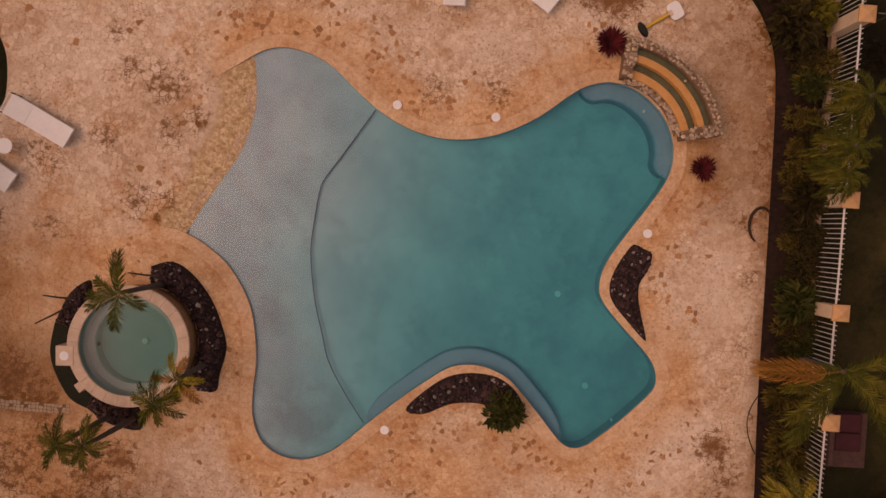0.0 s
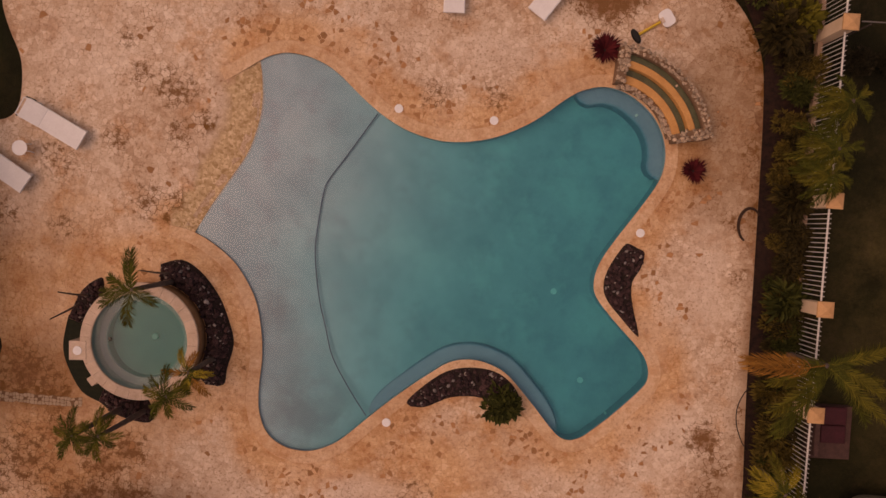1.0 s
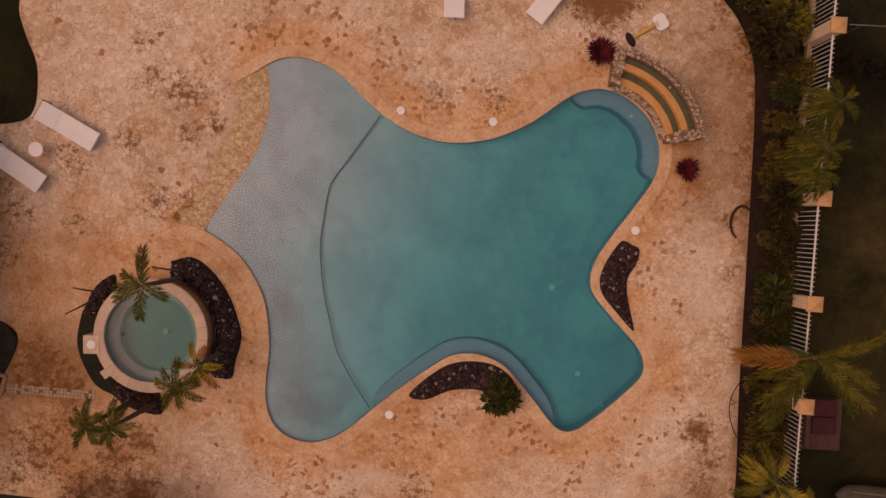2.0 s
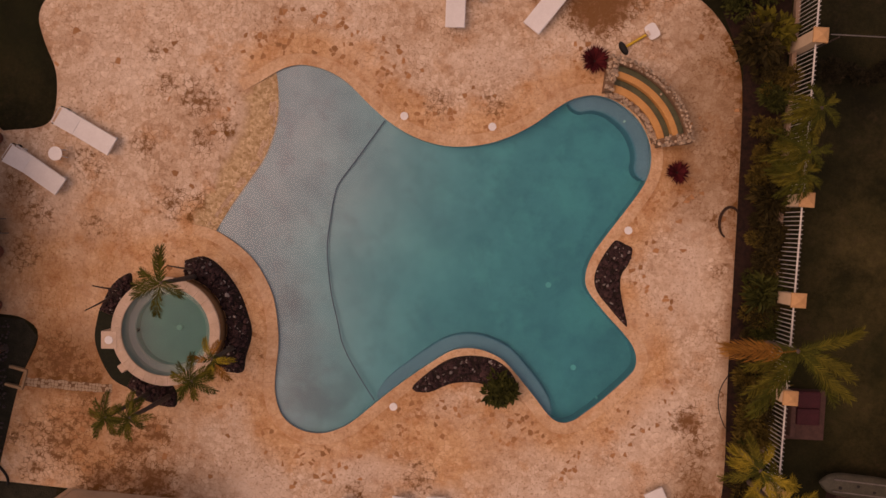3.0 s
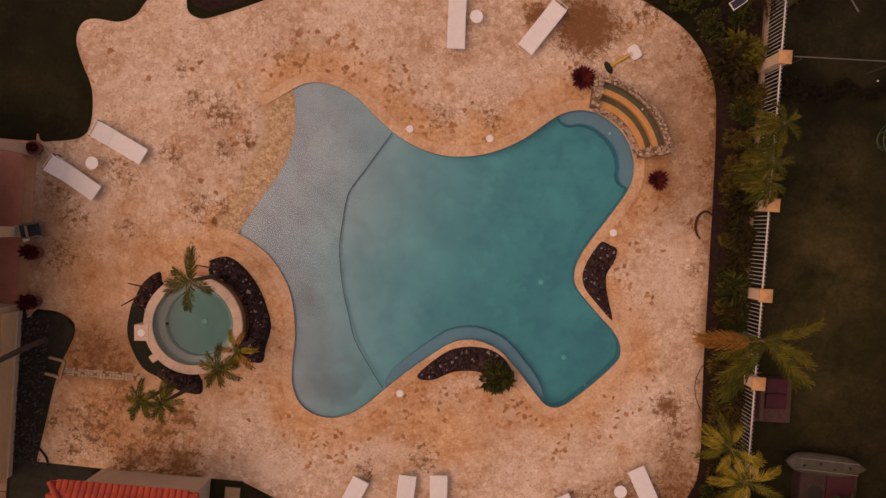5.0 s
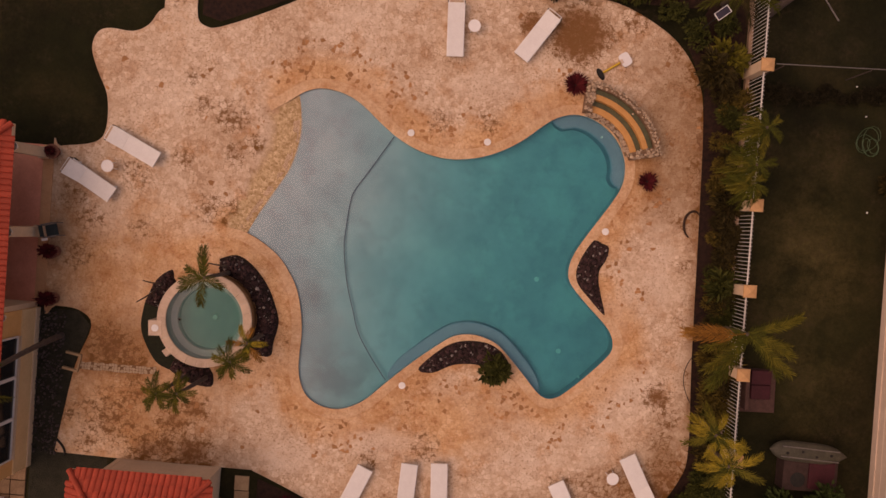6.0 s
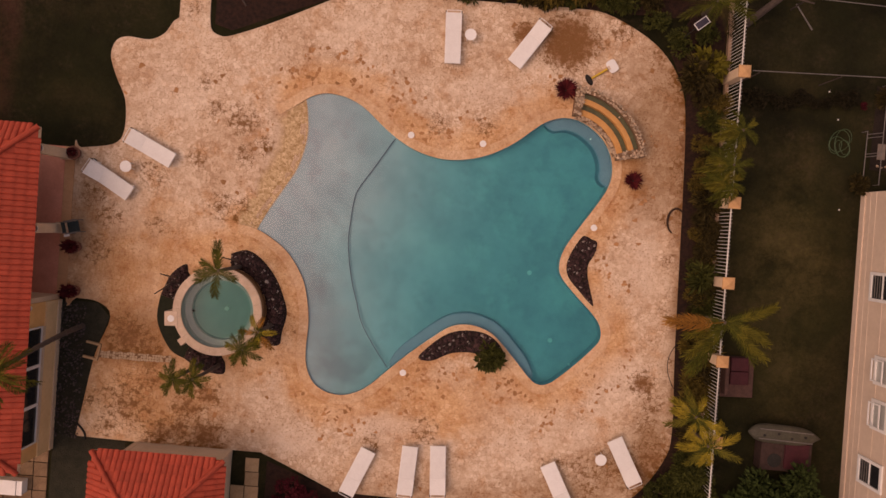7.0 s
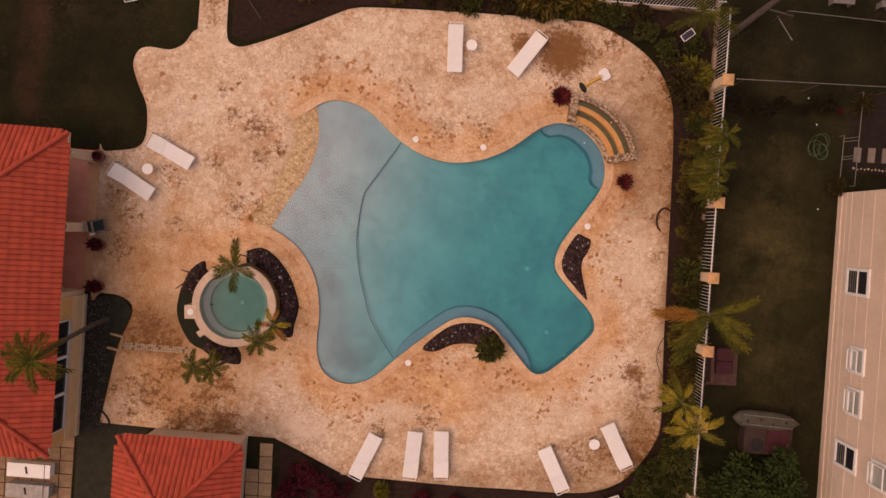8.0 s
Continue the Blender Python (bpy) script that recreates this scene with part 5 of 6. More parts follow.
for y in POSTS:
    p = hang("pillar", mesh_of(box(0, 0, 0.78, 0.36, 0.36, 1.56, 0.01), "pillar", M_STUCCO), fence, pose(0.03, y, 0))
    hang("cap", mesh_of(pillar_cap(), "cap", M_CAP), p)
nf = thing("north_fence", pose(0, 10.75, LAWN_Z), "white steel picket fence on a low wall behind the border", "fence")
part("base_wall", box(4.6, 0, 0.09, 11.6, 0.15, 0.20, 0.015), M_KERB, nf, "low tan rendered kerb wall")
part("rail", box(4.6, 0, 1.38, 11.6, 0.04, 0.04, 0.006), M_FENCE, nf)
part("rail", box(4.6, 0, 0.38, 11.6, 0.035, 0.035, 0.006), M_FENCE, nf)
for i in range(84):
    hang("picket", pick_me, nf, pose(-1.1 + 11.4 * i / 83, 0, 0))

# ---- border planting ----
r = random.Random(21)
for y in [*np.arange(7.6, 2.0, -0.80), *np.arange(2.0, -9.6, -0.62)]:
    for row in (0.60, 0.92):
        yy = float(y) + r.uniform(-0.25, 0.25)
        edge = float(np.interp(-yy, [-8.3, -7, -3, 3, 7, 9.6], [8.9, 9.25, 9.4, 9.6, 9.8, 9.8]))
        if edge + row > 10.58 or r.random() < (0.6 if row > 0.9 and yy > 2.0 else 0.20 if yy > 2.0 else 0.06):
            continue
        mat = r.choice([M_SHRUB, M_SHRUBY, M_SHRUBG, M_SHRUBY])
        shrub(edge + row + r.uniform(-0.08, 0.08), yy, mat, r.uniform(0.42, 0.66) + (0.12 if row > 0.9 else 0.0), r.randrange(3), "olive feathery border bush by the fence", spiky=0.7, size=0.24)
for k, y in enumerate(POSTS[1:]):
    shrub(10.40 - 0.0175 * y, y + 0.1, (M_SHRUB, M_SHRUBG, M_SHRUBY)[k % 3], 0.85, k % 3, "olive strap-leaved plant against a fence pillar", spiky=0.75, size=0.42)
for x, y, s in ((10.42, -3.75, 0.9), (10.45, -4.3, 0.85), (10.45, -4.9, 0.85), (10.48, -2.5, 0.7), (10.45, -1.0, 0.7), (10.5, -6.9, 0.7), (10.4, 0.8, 0.75), (10.4, 1.6, 0.75)):
    shrub(x, y, M_SHRUBY if y < -4 else M_SHRUB, s, 1, "olive feathery border bush against the fence", spiky=0.7, size=0.24)
for x in np.arange(-1.5, 8.0, 1.0):
    shrub(float(x) + r.uniform(-0.2, 0.2), 10.35 + r.uniform(-0.15, 0.1), r.choice([M_SHRUB, M_SHRUBG]), r.uniform(0.5, 0.8), r.randrange(3), "olive green border shrub by the fence", spiky=0.6, size=0.3)
for x, y, s in ((7.6, 9.6, 0.7), (8.6, 8.9, 0.8), (9.6, 9.3, 0.7)):
    shrub(x, y, M_SHRUBG, s, 1, "dark green border shrub by the fence")
shrub(9.75, 8.05, M_PALMG, 0.75, 4, "broad-leaved yellow-green plant by the fence", spiky=0.35, size=0.5)
shrub(9.45, 7.7, M_SHRUB, 0.9, 4, "dark long-leaved plant by the fence", spiky=0.5, size=0.4)
palm(10.55, 5.35, LAWN_Z, 2.5, (10.4, 5.30), [M_PALM, M_PALMG, M_PALM, M_PALMG], 12, 0.92, 0.36, 22, "green palm with browning fronds swept over the fence", 1.1, 0.5, yaws=(172, 198, 225, 160, 182, 150, 240, 205, 100, 40, 330, 270))
palm(10.52, 4.05, LAWN_Z, 2.4, (10.22, 4.05), [M_PALMG, M_PALM, M_PALMG, M_PALM], 12, 1.0, 0.36, 26, "green palm with yellowing fronds swept over the fence", 1.1, 0.5, yaws=(176, 205, 190, 158, 220, 140, 168, 100, 60, 330, 250, 10))
palm(10.50, 3.45, LAWN_Z, 2.3, (10.18, 3.42), [M_PALM, M_PALMG, M_PALM], 11, 0.86, 0.34, 23, "green palm with arching fronds swept over the fence", 1.1, 0.5, yaws=(180, 210, 230, 165, 195, 250, 275, 300, 150, 340, 30))
palm(10.50, -1.75, LAWN_Z, 2.9, (10.22, -1.6), [M_PALMO, M_PALMG, M_PALM, M_PALMG, M_PALMG, M_PALM, M_PALMG, M_PALMG, M_PALM, M_PALMG, M_PALM, M_PALMO], 12, 2.1, 0.50, 24, "large palm with long drooping fronds and one dry frond", 0.34, 0.22, 0.08, yaws=(186, 226, 232, 324, 338, 14, 24, 210, 240, 350, 312, 181))
palm(10.15, -5.35, LAWN_Z, 2.95, (9.49, -5.05), [M_PALMY, M_PALMY, M_PALMG], 8, 1.08, 0.36, 25, "bright yellow-green palm in the fence border", 0.5, 0.38, 0.08, yaws=(151, 63, 200, -16, 250, 110, 300, 170))
palm(10.35, -6.2, LAWN_Z, 3.05, (9.98, -6.02), [M_PALMY, M_PALMY, M_PALMG], 9, 1.12, 0.36, 27, "bright yellow-green palm in the fence border", 0.5, 0.38, 0.08, yaws=(191, -77, -22, 69, 155, 228, 30, 250, 90))
for x, y, s in ((9.2, -8.9, 1.3), (10.0, -8.4, 1.2), (8.6, -10.2, 1.2), (9.9, -10.0, 1.4), (10.5, -7.5, 1.15), (10.7, -8.2, 1.5), (10.65, -9.2, 1.5)):
    shrub(x, y, M_SHRUBG, s, 2, "tall dark green shrub in the border corner", size=0.095)
for x, y, s in ((-5.2, -9.9, 0.9), (-4.4, -10.4, 0.9), (-3.6, -10.6, 0.8), (1.4, -10.7, 0.6), (-0.2, -10.6, 0.6), (-5.6, -10.8, 0.9)):
    shrub(x, y, M_REDFLOWER, s, 5, "red-leaved bush below the terrace", size=0.12)
shrub(-1.9, -10.35, M_PALMG, 0.5, 6, "yellow-green spiky bush below the terrace", spiky=0.8, size=0.35)

for x, y, s in ((2.4, 10.75, 0.9), (3.3, 10.7, 1.1), (4.3, 10.75, 1.0), (5.1, 10.7, 0.8), (-6.6, 10.45, 0.8), (-5.9, 10.5, 0.7), (-2.9, 10.5, 0.6)):
    shrub(x, y, M_SHRUBY, s * 0.8, 8, "olive feathery border plant above the terrace", spiky=0.85, size=0.55)
palm(9.5, 10.15, LAWN_Z, 1.6, (9.4, 10.1), [M_PALM, M_SHRUB, M_PALM], 9, 1.5, 0.5, 41, "low dark palm with long fronds in the border corner", 0.6, 0.35, 0.08)
fp = thing("fallen_stick", pose(-8.7, 9.35, LAWN_Z + 0.04, 0, 0, 128), "pale bare stick lying on the mulch", "stick")
part("stick", rod((-0.45, 0, 0), (0.45, 0, 0.02), 0.035, 0.025, 8), M_WOOD, fp)

# ---- house to the west ----


def barrel_tile(length=0.40, r=0.105, lap=0.013):
    """One half-round clay tile, lying along x, its upper end at the origin."""
    verts, faces = [], []
    for t, q, lift in ((0.0, 0.97, 0.0), (length, 1.0, lap)):
        for k in range(7):
            a = math.pi * k / 6
            verts.append((t, r * q * math.cos(a), lift + r * q * 0.6 * math.sin(a)))
    for k in range(6):
        faces.append((k, k + 1, k + 8, k + 7))
    faces.append(tuple(range(7, 14)))
    return verts, faces


TILE_V, TILE_F = barrel_tile()
TILE_ME = raw_mesh("roof_tile", TILE_V, TILE_F, M_ROOF, False)
STEEP_V, _ = barrel_tile(0.40, 0.105, 0.024)
STEEP_ME = raw_mesh("roof_tile", STEEP_V, TILE_F, M_ROOF, False)


def roof_slope(parent, a, b, ridge_a, ridge_b, limit, keep, tile=(TILE_V, TILE_ME)):
    """Tiles one slope: eave from a to b, top from ridge_a to ridge_b. Those that keep() names are single tiles, the rest one mesh."""
    a, b, ra, rb = Vector(a), Vector(b), Vector(ridge_a), Vector(ridge_b)
    along = (b - a).normalized()
    up0 = (ra - a) - along * (ra - a).dot(along)
    rise, up = up0.length, up0.normalized()
    nrm = along.cross(up)
    if nrm.z < 0:
        nrm = -nrm
    base = [tuple(a - nrm * 0.02), tuple(b - nrm * 0.02), tuple(rb - nrm * 0.02), tuple(ra - nrm * 0.02)]
    low = [(x, y, z - 0.10) for x, y, z in base]
    hang("roof_deck", raw_mesh("roof_deck", base + low, [(0, 1, 2, 3), (7, 6, 5, 4), (0, 4, 5, 1), (1, 5, 6, 2), (2, 6, 7, 3), (3, 7, 4, 0)], M_ROOF), parent)
    sa, sb = (ra - a).dot(along), (b - a).length - (rb - b).dot(-along)
    width = (b - a).length
    rows, made, verts, faces = int(rise / 0.36) + 1, 0, [], []
    turn = Matrix((-up, along * (1 if (-up).cross(along).dot(nrm) > 0 else -1), nrm)).transposed().to_4x4()
    for j in range(rows):
        h = 0.36 * (j + 1) - 0.06
        f = min(1.0, h / rise)
        lo, hi = sa * f, width + (sb - width) * f
        for i in range(math.ceil(lo / 0.205 - 0.3), math.floor(hi / 0.205 + 0.3)):
            s = 0.205 * (i + 0.5)
            p = a + along * s + up * h - nrm * 0.028
            m = Matrix.Translation(p) @ turn @ pose(0, RNG.uniform(-0.003, 0.003), 0, 0, 0, RNG.uniform(-0.8, 0.8))
            if made < limit and keep(p):
                hang("roof_tile", tile[1], parent, m)
                made += 1
            else:
                o = len(verts)
                verts += [tuple(m @ Vector(v)) for v in tile[0]]
                faces += [tuple(o + q for q in t) for t in TILE_F]
    if faces:
        tagged(hang("roof_tiles", raw_mesh("roof_tiles", verts, faces, M_ROOFISL), parent), "rows of red clay tiles", "", "", "stuff")


def hip_cap(parent, p, q):
    p, q = Vector(p), Vector(q)
    n = max(2, int((q - p).length / 0.34))
    me = mesh_of(rod((0, 0, 0), (0, 0, 0.40), 0.105, 0.085, 10), "hip_tile", M_ROOF)
    turn = (q - p).to_track_quat("Z", "Y").to_matrix().to_4x4()
    for k in range(n):
        hang("hip_tile", me, parent, Matrix.Translation(p + (q - p) * (k / n)) @ turn)


EAVE, EX, NY, SY = 2.78, -14.56, 3.36, -9.10
WX, PITCH = -24.0, 0.50
half = (EX - WX) / 2
TOP = EAVE + half * PITCH
house = thing("house", pose(0, 0, 0), "cream stucco house with a red barrel tile hip roof", "house")
roof = hang("roof", raw_mesh("roof", [(EX - 0.05, NY - 0.05, EAVE - 0.16), (EX - 0.05, SY + 0.05, EAVE - 0.16), (WX + 0.05, SY + 0.05, EAVE - 0.16), (WX + 0.05, NY - 0.05, EAVE - 0.16)], [(0, 1, 2, 3)], M_STUCCO), house, None, "red barrel tile hip roof")
R0, R1 = (EX - half, NY - half, TOP), (EX - half, SY + half, TOP)
C = [(EX, NY, EAVE), (EX, SY, EAVE), (WX, SY, EAVE), (WX, NY, EAVE)]
roof_slope(roof, C[0], C[1], R0, R1, 290, lambda p: -6.5 < p.y < 3.4 and p.x > -17.0)
roof_slope(roof, C[3], C[0], R0, R0, 0, lambda p: False)
roof_slope(roof, C[1], C[2], R1, R1, 0, lambda p: False)
roof_slope(roof, C[2], C[3], R1, R0, 0, lambda p: False)
for p, q in ((C[0], R0), (C[1], R1), (C[2], R1), (C[3], R0), (R0, R1)):
    hip_cap(roof, p, q)
# rooms behind the eave: solid wing in the south, open porch in the north
bm = box(-15.05, -6.1, 1.30, 0.20, 6.0, 2.7, 0.0)
part("wall", bm, M_OCHRE, house, "ochre rendered wall")
part("dado", box(-14.935, -6.1, 0.46, 0.06, 6.0, 1.0, 0.01), M_DADO, house, "pale cream lower wall")
part("wall", box(-19.6, -9.0, 1.30, 9.0, 0.20, 2.7), M_STUCCO, house)
part("wall", box(-17.6, 0.1, 1.30, 0.20, 6.2, 2.7), M_STUCCO, house)
part("wall", box(-16.3, -3.0, 1.30, 2.6, 0.20, 2.7), M_STUCCO, house)
part("wall", box(-20.8, 3.1, 1.30, 6.4, 0.20, 2.7), M_STUCCO, house)
part("wall", box(-23.9, -3.0, 1.30, 0.20, 12.2, 2.7), M_STUCCO, house)
part("plinth", box(-14.89, -6.1, 0.08, 0.06, 6.0, 0.24, 0.01), M_STUCCO, house)
part("porch_floor", box(-16.33, 0.0, -0.02, 2.49, 5.9, 0.10, 0.01), M_PORCH, house, "dark red tiled porch floor")
part("porch_kerb", box(-14.89, 0.0, -0.02, 0.38, 5.9, 0.12, 0.015), M_PORCHKERB, house, "orange-brown porch kerb")


def shell_lamp(parent, x, y, z):
    """A white half-shell wall lamp that flares upward, with ribs and a back plate."""
    bm, rings = bmesh.new(), []
    for rad, dz in ((0.03, -0.16), (0.07, -0.10), (0.115, 0.0), (0.15, 0.10), (0.14, 0.10), (0.105, 0.0), (0.05, -0.11)):
        rings.append([bm.verts.new((x + rad * (1 + 0.10 * (k % 2)) * math.sin(math.pi * k / 12), y + rad * (1 + 0.10 * (k % 2)) * math.cos(math.pi * k / 12), z + dz)) for k in range(13)])
    for lo, hi in zip(rings, rings[1:]):
        for k in range(12):
            bm.faces.new((lo[k], lo[k + 1], hi[k + 1], hi[k]))
    box(x + 0.012, y, z - 0.03, 0.02, 0.12, 0.24, 0.004, 0, bm)
    return hang("wall_lamp", mesh_of(bm, "wall_lamp", M_WHITE), parent, Matrix(), "white shell-shaped wall lamp")


for y in (2.64, -0.27):
    col = part("column", box(-14.99, y, 1.31, 0.34, 0.36, 2.60, 0.02), M_STUCCO, house, "square cream porch column")
    hang("capital", mesh_of(box(-14.99, y, 2.55, 0.44, 0.46, 0.14, 0.02), "capital", M_STUCCO), col)
    hang("plinth_block", mesh_of(box(-14.99, y, 0.10, 0.42, 0.44, 0.20, 0.02), "plinth_block", M_STUCCO), col)
    shell_lamp(col, -14.82, y, 2.18)
shell_lamp(house, -14.86, -3.21, 2.18)
for y in (-4.75, -6.25, -7.75):
    w = part("window", box(-14.94, y, 1.85, 0.06, 1.44, 1.30, 0.0), M_GLASS, house, "dark glazed window")
    fr = bmesh.new()
    for dy in (-0.72, 0.72):
        box(-14.90, y + dy, 1.85, 0.05, 0.06, 1.36, 0.0, 0, fr)
    for dz in (1.19, 2.51):
        box(-14.90, y, dz, 0.05, 1.44, 0.06, 0.0, 0, fr)
    hang("window_frame", mesh_of(fr, "window_frame", M_WHITE), w)
    hang("window_sill", mesh_of(box(-14.87, y, 1.12, 0.14, 1.48, 0.07, 0.01), "window_sill", M_STUCCO), w)
for k in range(14):
    part("gutter_bracket", box(EX + 0.01, NY - 0.5 - 0.9 * k, EAVE - 0.12, 0.03, 0.04, 0.10), M_STUCCO, house)
part("fascia", box(EX - 0.02, (NY + SY) / 2, EAVE - 0.11, 0.04, NY - SY, 0.16, 0.005), M_STUCCO, house)

M_POT = grainy("faded_terracotta", (0.15, 0.058, 0.040), (0.30, 0.125, 0.085), 6.0, 0.85, relief=0.3)
for x, y, h, s in ((-14.62, 2.70, 0.34, 0.22), (-14.36, -0.96, 0.46, 0.36), (-14.30, -2.70, 0.46, 0.38)):
    pot = thing("planter", pose(x, y, 0.0), "round terracotta planter with a dark maroon plant by the porch", "planter", "porch planters")
    part("pot", lathe([(0.15, 0.0), (0.21, 0.12), (0.24, h - 0.05), (0.27, h - 0.04), (0.27, h), (0.22, h), (0.20, h - 0.06), (0.0, h - 0.07)], 24), M_POT, pot)
    hang("leaves", rosette_mesh(M_RED, s, 150, int(y * 7) + 40, 0.04), pot, pose(-0.05, 0.02, h - 0.08) @ Matrix.Diagonal((1.05, 0.82, 1.25, 1.0)))

M_SLING = grainy("dark_teal_cloth", (0.018, 0.026, 0.028), (0.034, 0.046, 0.048), 12.0, 0.9)
fc = thing("folding_chair", pose(-14.36, -0.17, 0.0, 0, 0, 15), "grey folding chair with dark cloth by the porch column", "chair")
part("seat", box(0.0, 0, 0.44, 0.44, 0.40, 0.018, 0.006), M_SLING, fc)
part("backrest", box(-0.25, 0, 0.70, 0.018, 0.40, 0.26, 0.006), M_SLING, fc)
for sy in (-1, 1):
    part("arm_rail", box(-0.02, sy * 0.24, 0.64, 0.48, 0.045, 0.025, 0.008), M_GREYSTEEL, fc)
    part("side_rail", box(0.0, sy * 0.215, 0.44, 0.46, 0.025, 0.03, 0.006), M_GREYSTEEL, fc)
    part("back_post", rod((-0.25, sy * 0.21, 0.40), (-0.26, sy * 0.21, 0.86), 0.014, sides=8), M_GREYSTEEL, fc)
    for sx in (-1, 1):
        part("leg", rod((sx * 0.20, sy * 0.235, 0.0), (sx * 0.20, sy * 0.235, 0.63), 0.014, sides=8), M_GREYSTEEL, fc)
part("side_tray", box(-0.24, -0.30, 0.60, 0.22, 0.10, 0.02, 0.006), M_WHITE, fc, "small white side tray")

M_STRIPSTONE = grainy("purple_grey_gravel", (0.05, 0.036, 0.036), (0.16, 0.12, 0.115), 7.0, 0.9, vary=0.5, island=True)
M_CRACK = grainy("crack_earth", (0.14, 0.075, 0.040), (0.24, 0.13, 0.07), 6.0, 0.95)
M_STRIP = grainy("dark_mossy_soil", (0.013, 0.013, 0.007), (0.042, 0.038, 0.024), 3.0, 0.95, relief=0.9, depth=0.04)
# strip of dark planting against the house
pv, pf = filled([(-14.9, -3.1), (-13.45, -3.12), (-12.95, -3.66), (-13.45, -5.1), (-13.8, -7.1), (-14.0, -8.5), (-12, -8.6), (-12, -13), (-14.9, -13)][::-1], [], LAWN_Z + 0.01, 0.0)
tagged(new("planting_strip", raw_mesh("planting_strip", pv, pf, M_STRIP)), "dark soil strip between the house and the terrace", "soil", "", "structure")
strip = []
for _ in range(420):
    strip.append((r.uniform(-14.95, -13.9), r.uniform(-8.6, -3.2), LAWN_Z + 0.03, r.uniform(0.03, 0.07)))
st = tagged(new("strip_stones", scatter_rocks("strip_stones", strip, M_STRIPSTONE, 77)), "loose dark stones along the house wall", "stones", "", "stuff")
palm(-14.0, -4.1, LAWN_Z, 5.6, (-13.78, -4.75), [M_PALMG, M_PALM, M_PALMG, M_PALMG, M_PALM], 19, 1.15, 0.36, 31, "tall slim palm rising beside the house roof", 0.8, 0.3, 0.085)
step = thing("path_frame", pose(-13.52, -5.03, LAWN_Z, 0, 0, -10), "low weathered timber frame at the path's end", "edging")
for y in (-0.30, 0.30):
    part("bar", box(0, y, 0.07, 0.60, 0.09, 0.14, 0.015), M_PAVER, step)
part("bar", box(0.27, 0, 0.066, 0.08, 0.52, 0.13, 0.015), M_PAVER, step)
# old cracked stones let into the terrace in a strip
pth = thing("path_strip", pose(0, 0, 0), "strip of cracked pale stones let into the terrace", "paving", "", "structure")
cols = 26
grid = [[(-13.28 + 2.9 * k / cols + RNG.uniform(-0.035, 0.035), -5.15 + 0.095 * (m - 1.5) + RNG.uniform(-0.03, 0.03), 0) for m in range(4)] for k in range(cols + 1)]
rim = [g[0] for g in grid] + [g[3] for g in grid[::-1]]
hang("bedding", raw_mesh("bedding", [(x, y, 0.006) for x, y, _ in rim], [tuple(range(len(rim)))], M_CRACK), pth, None, "dark earth in the cracks")
for k in range(cols):
    for m in range(3):
        if RNG.random() < 0.12:
            continue
        quad = [Vector(q) for q in (grid[k][m], grid[k + 1][m], grid[k + 1][m + 1], grid[k][m + 1])]
        mid = sum(quad, Vector()) / 4
        ring = []
        for q0, q1 in zip(quad, quad[1:] + quad[:1]):
            ring += [mid + (q0 - mid) * 0.87, mid + ((q0 + q1) / 2 - mid) * 0.96]
        verts = [(q.x, q.y, 0.0) for q in ring] + [(mid.x + (q.x - mid.x) * 0.93, mid.y + (q.y - mid.y) * 0.93, 0.011) for q in ring]
        faces = [tuple(range(8, 16))] + [(i, (i + 1) % 8, 8 + (i + 1) % 8, 8 + i) for i in range(8)]
        hang("paving_stone", raw_mesh("paving_stone", verts, faces, M_PATHSTONE), pth)
hosep = thing("curved_pipe", pose(0, 0, 0), "short dark curved pipe lying on the terrace edge", "pipe")
bm = bmesh.new()
arc = [(-13.92 + 0.34 * math.sin(t / 8 * 1.9), -8.0 - 0.6 * t / 8, 0.03) for t in range(9)]
for a, b in zip(arc, arc[1:]):
    rod(a, b, 0.04, sides=7, bm=bm)
part("tube", bm, M_DARK, hosep)

# paved yard south of the house, with two white appliances
yard = thing("paver_yard", pose(0, 0, 0), "tan square pavers beside the house", "paving", "", "structure")
pav = box(0, 0, 0, 0.54, 0.54, 0.06, 0.012)
yard_me = mesh_of(pav.copy(), "paver", M_YARD)
pav_me = mesh_of(pav, "paver", M_PAVER)
for i in range(6):
    for j in range(7):
        hang("paver", yard_me, yard, pose(-15.28 - 0.57 * i, -9.40 - 0.57 * j, -0.025 + RNG.uniform(-0.004, 0.004)))
steps = thing("stepping_path", pose(0, 0, 0), "tan slab path beside the small building", "paving", "", "structure")
for j in range(6):
    for i in range(2 if j > 1 else 1):
        hang("paver", pav_me, steps, pose(-6.88 - 0.57 * i + 0.02 * j, -9.12 - 0.57 * j, -0.03))
for y, mat, lab in ((-10.62, M_WHITE, "white low chest with a cracked lid on the paved yard"), (-11.50, M_CHESTGREY, "grey weathered chest on the paved yard")):
    ch = thing("storage_chest", pose(-16.62, y, 0.005), lab, "chest", "storage chests")
    part("body", box(0, 0, 0.20, 1.76, 0.56, 0.38, 0.03), mat, ch)
    part("lid", box(-0.12, 0, 0.42, 1.56, 0.59, 0.05, 0.02), mat, ch)
    part("lid", box(0.80, 0, 0.415, 0.22, 0.58, 0.05, 0.02), mat, ch)
    part("handle", box(-0.08, 0.02, 0.455, 0.07, 0.30, 0.03, 0.008, 12), M_DARK, ch, "dark handle")

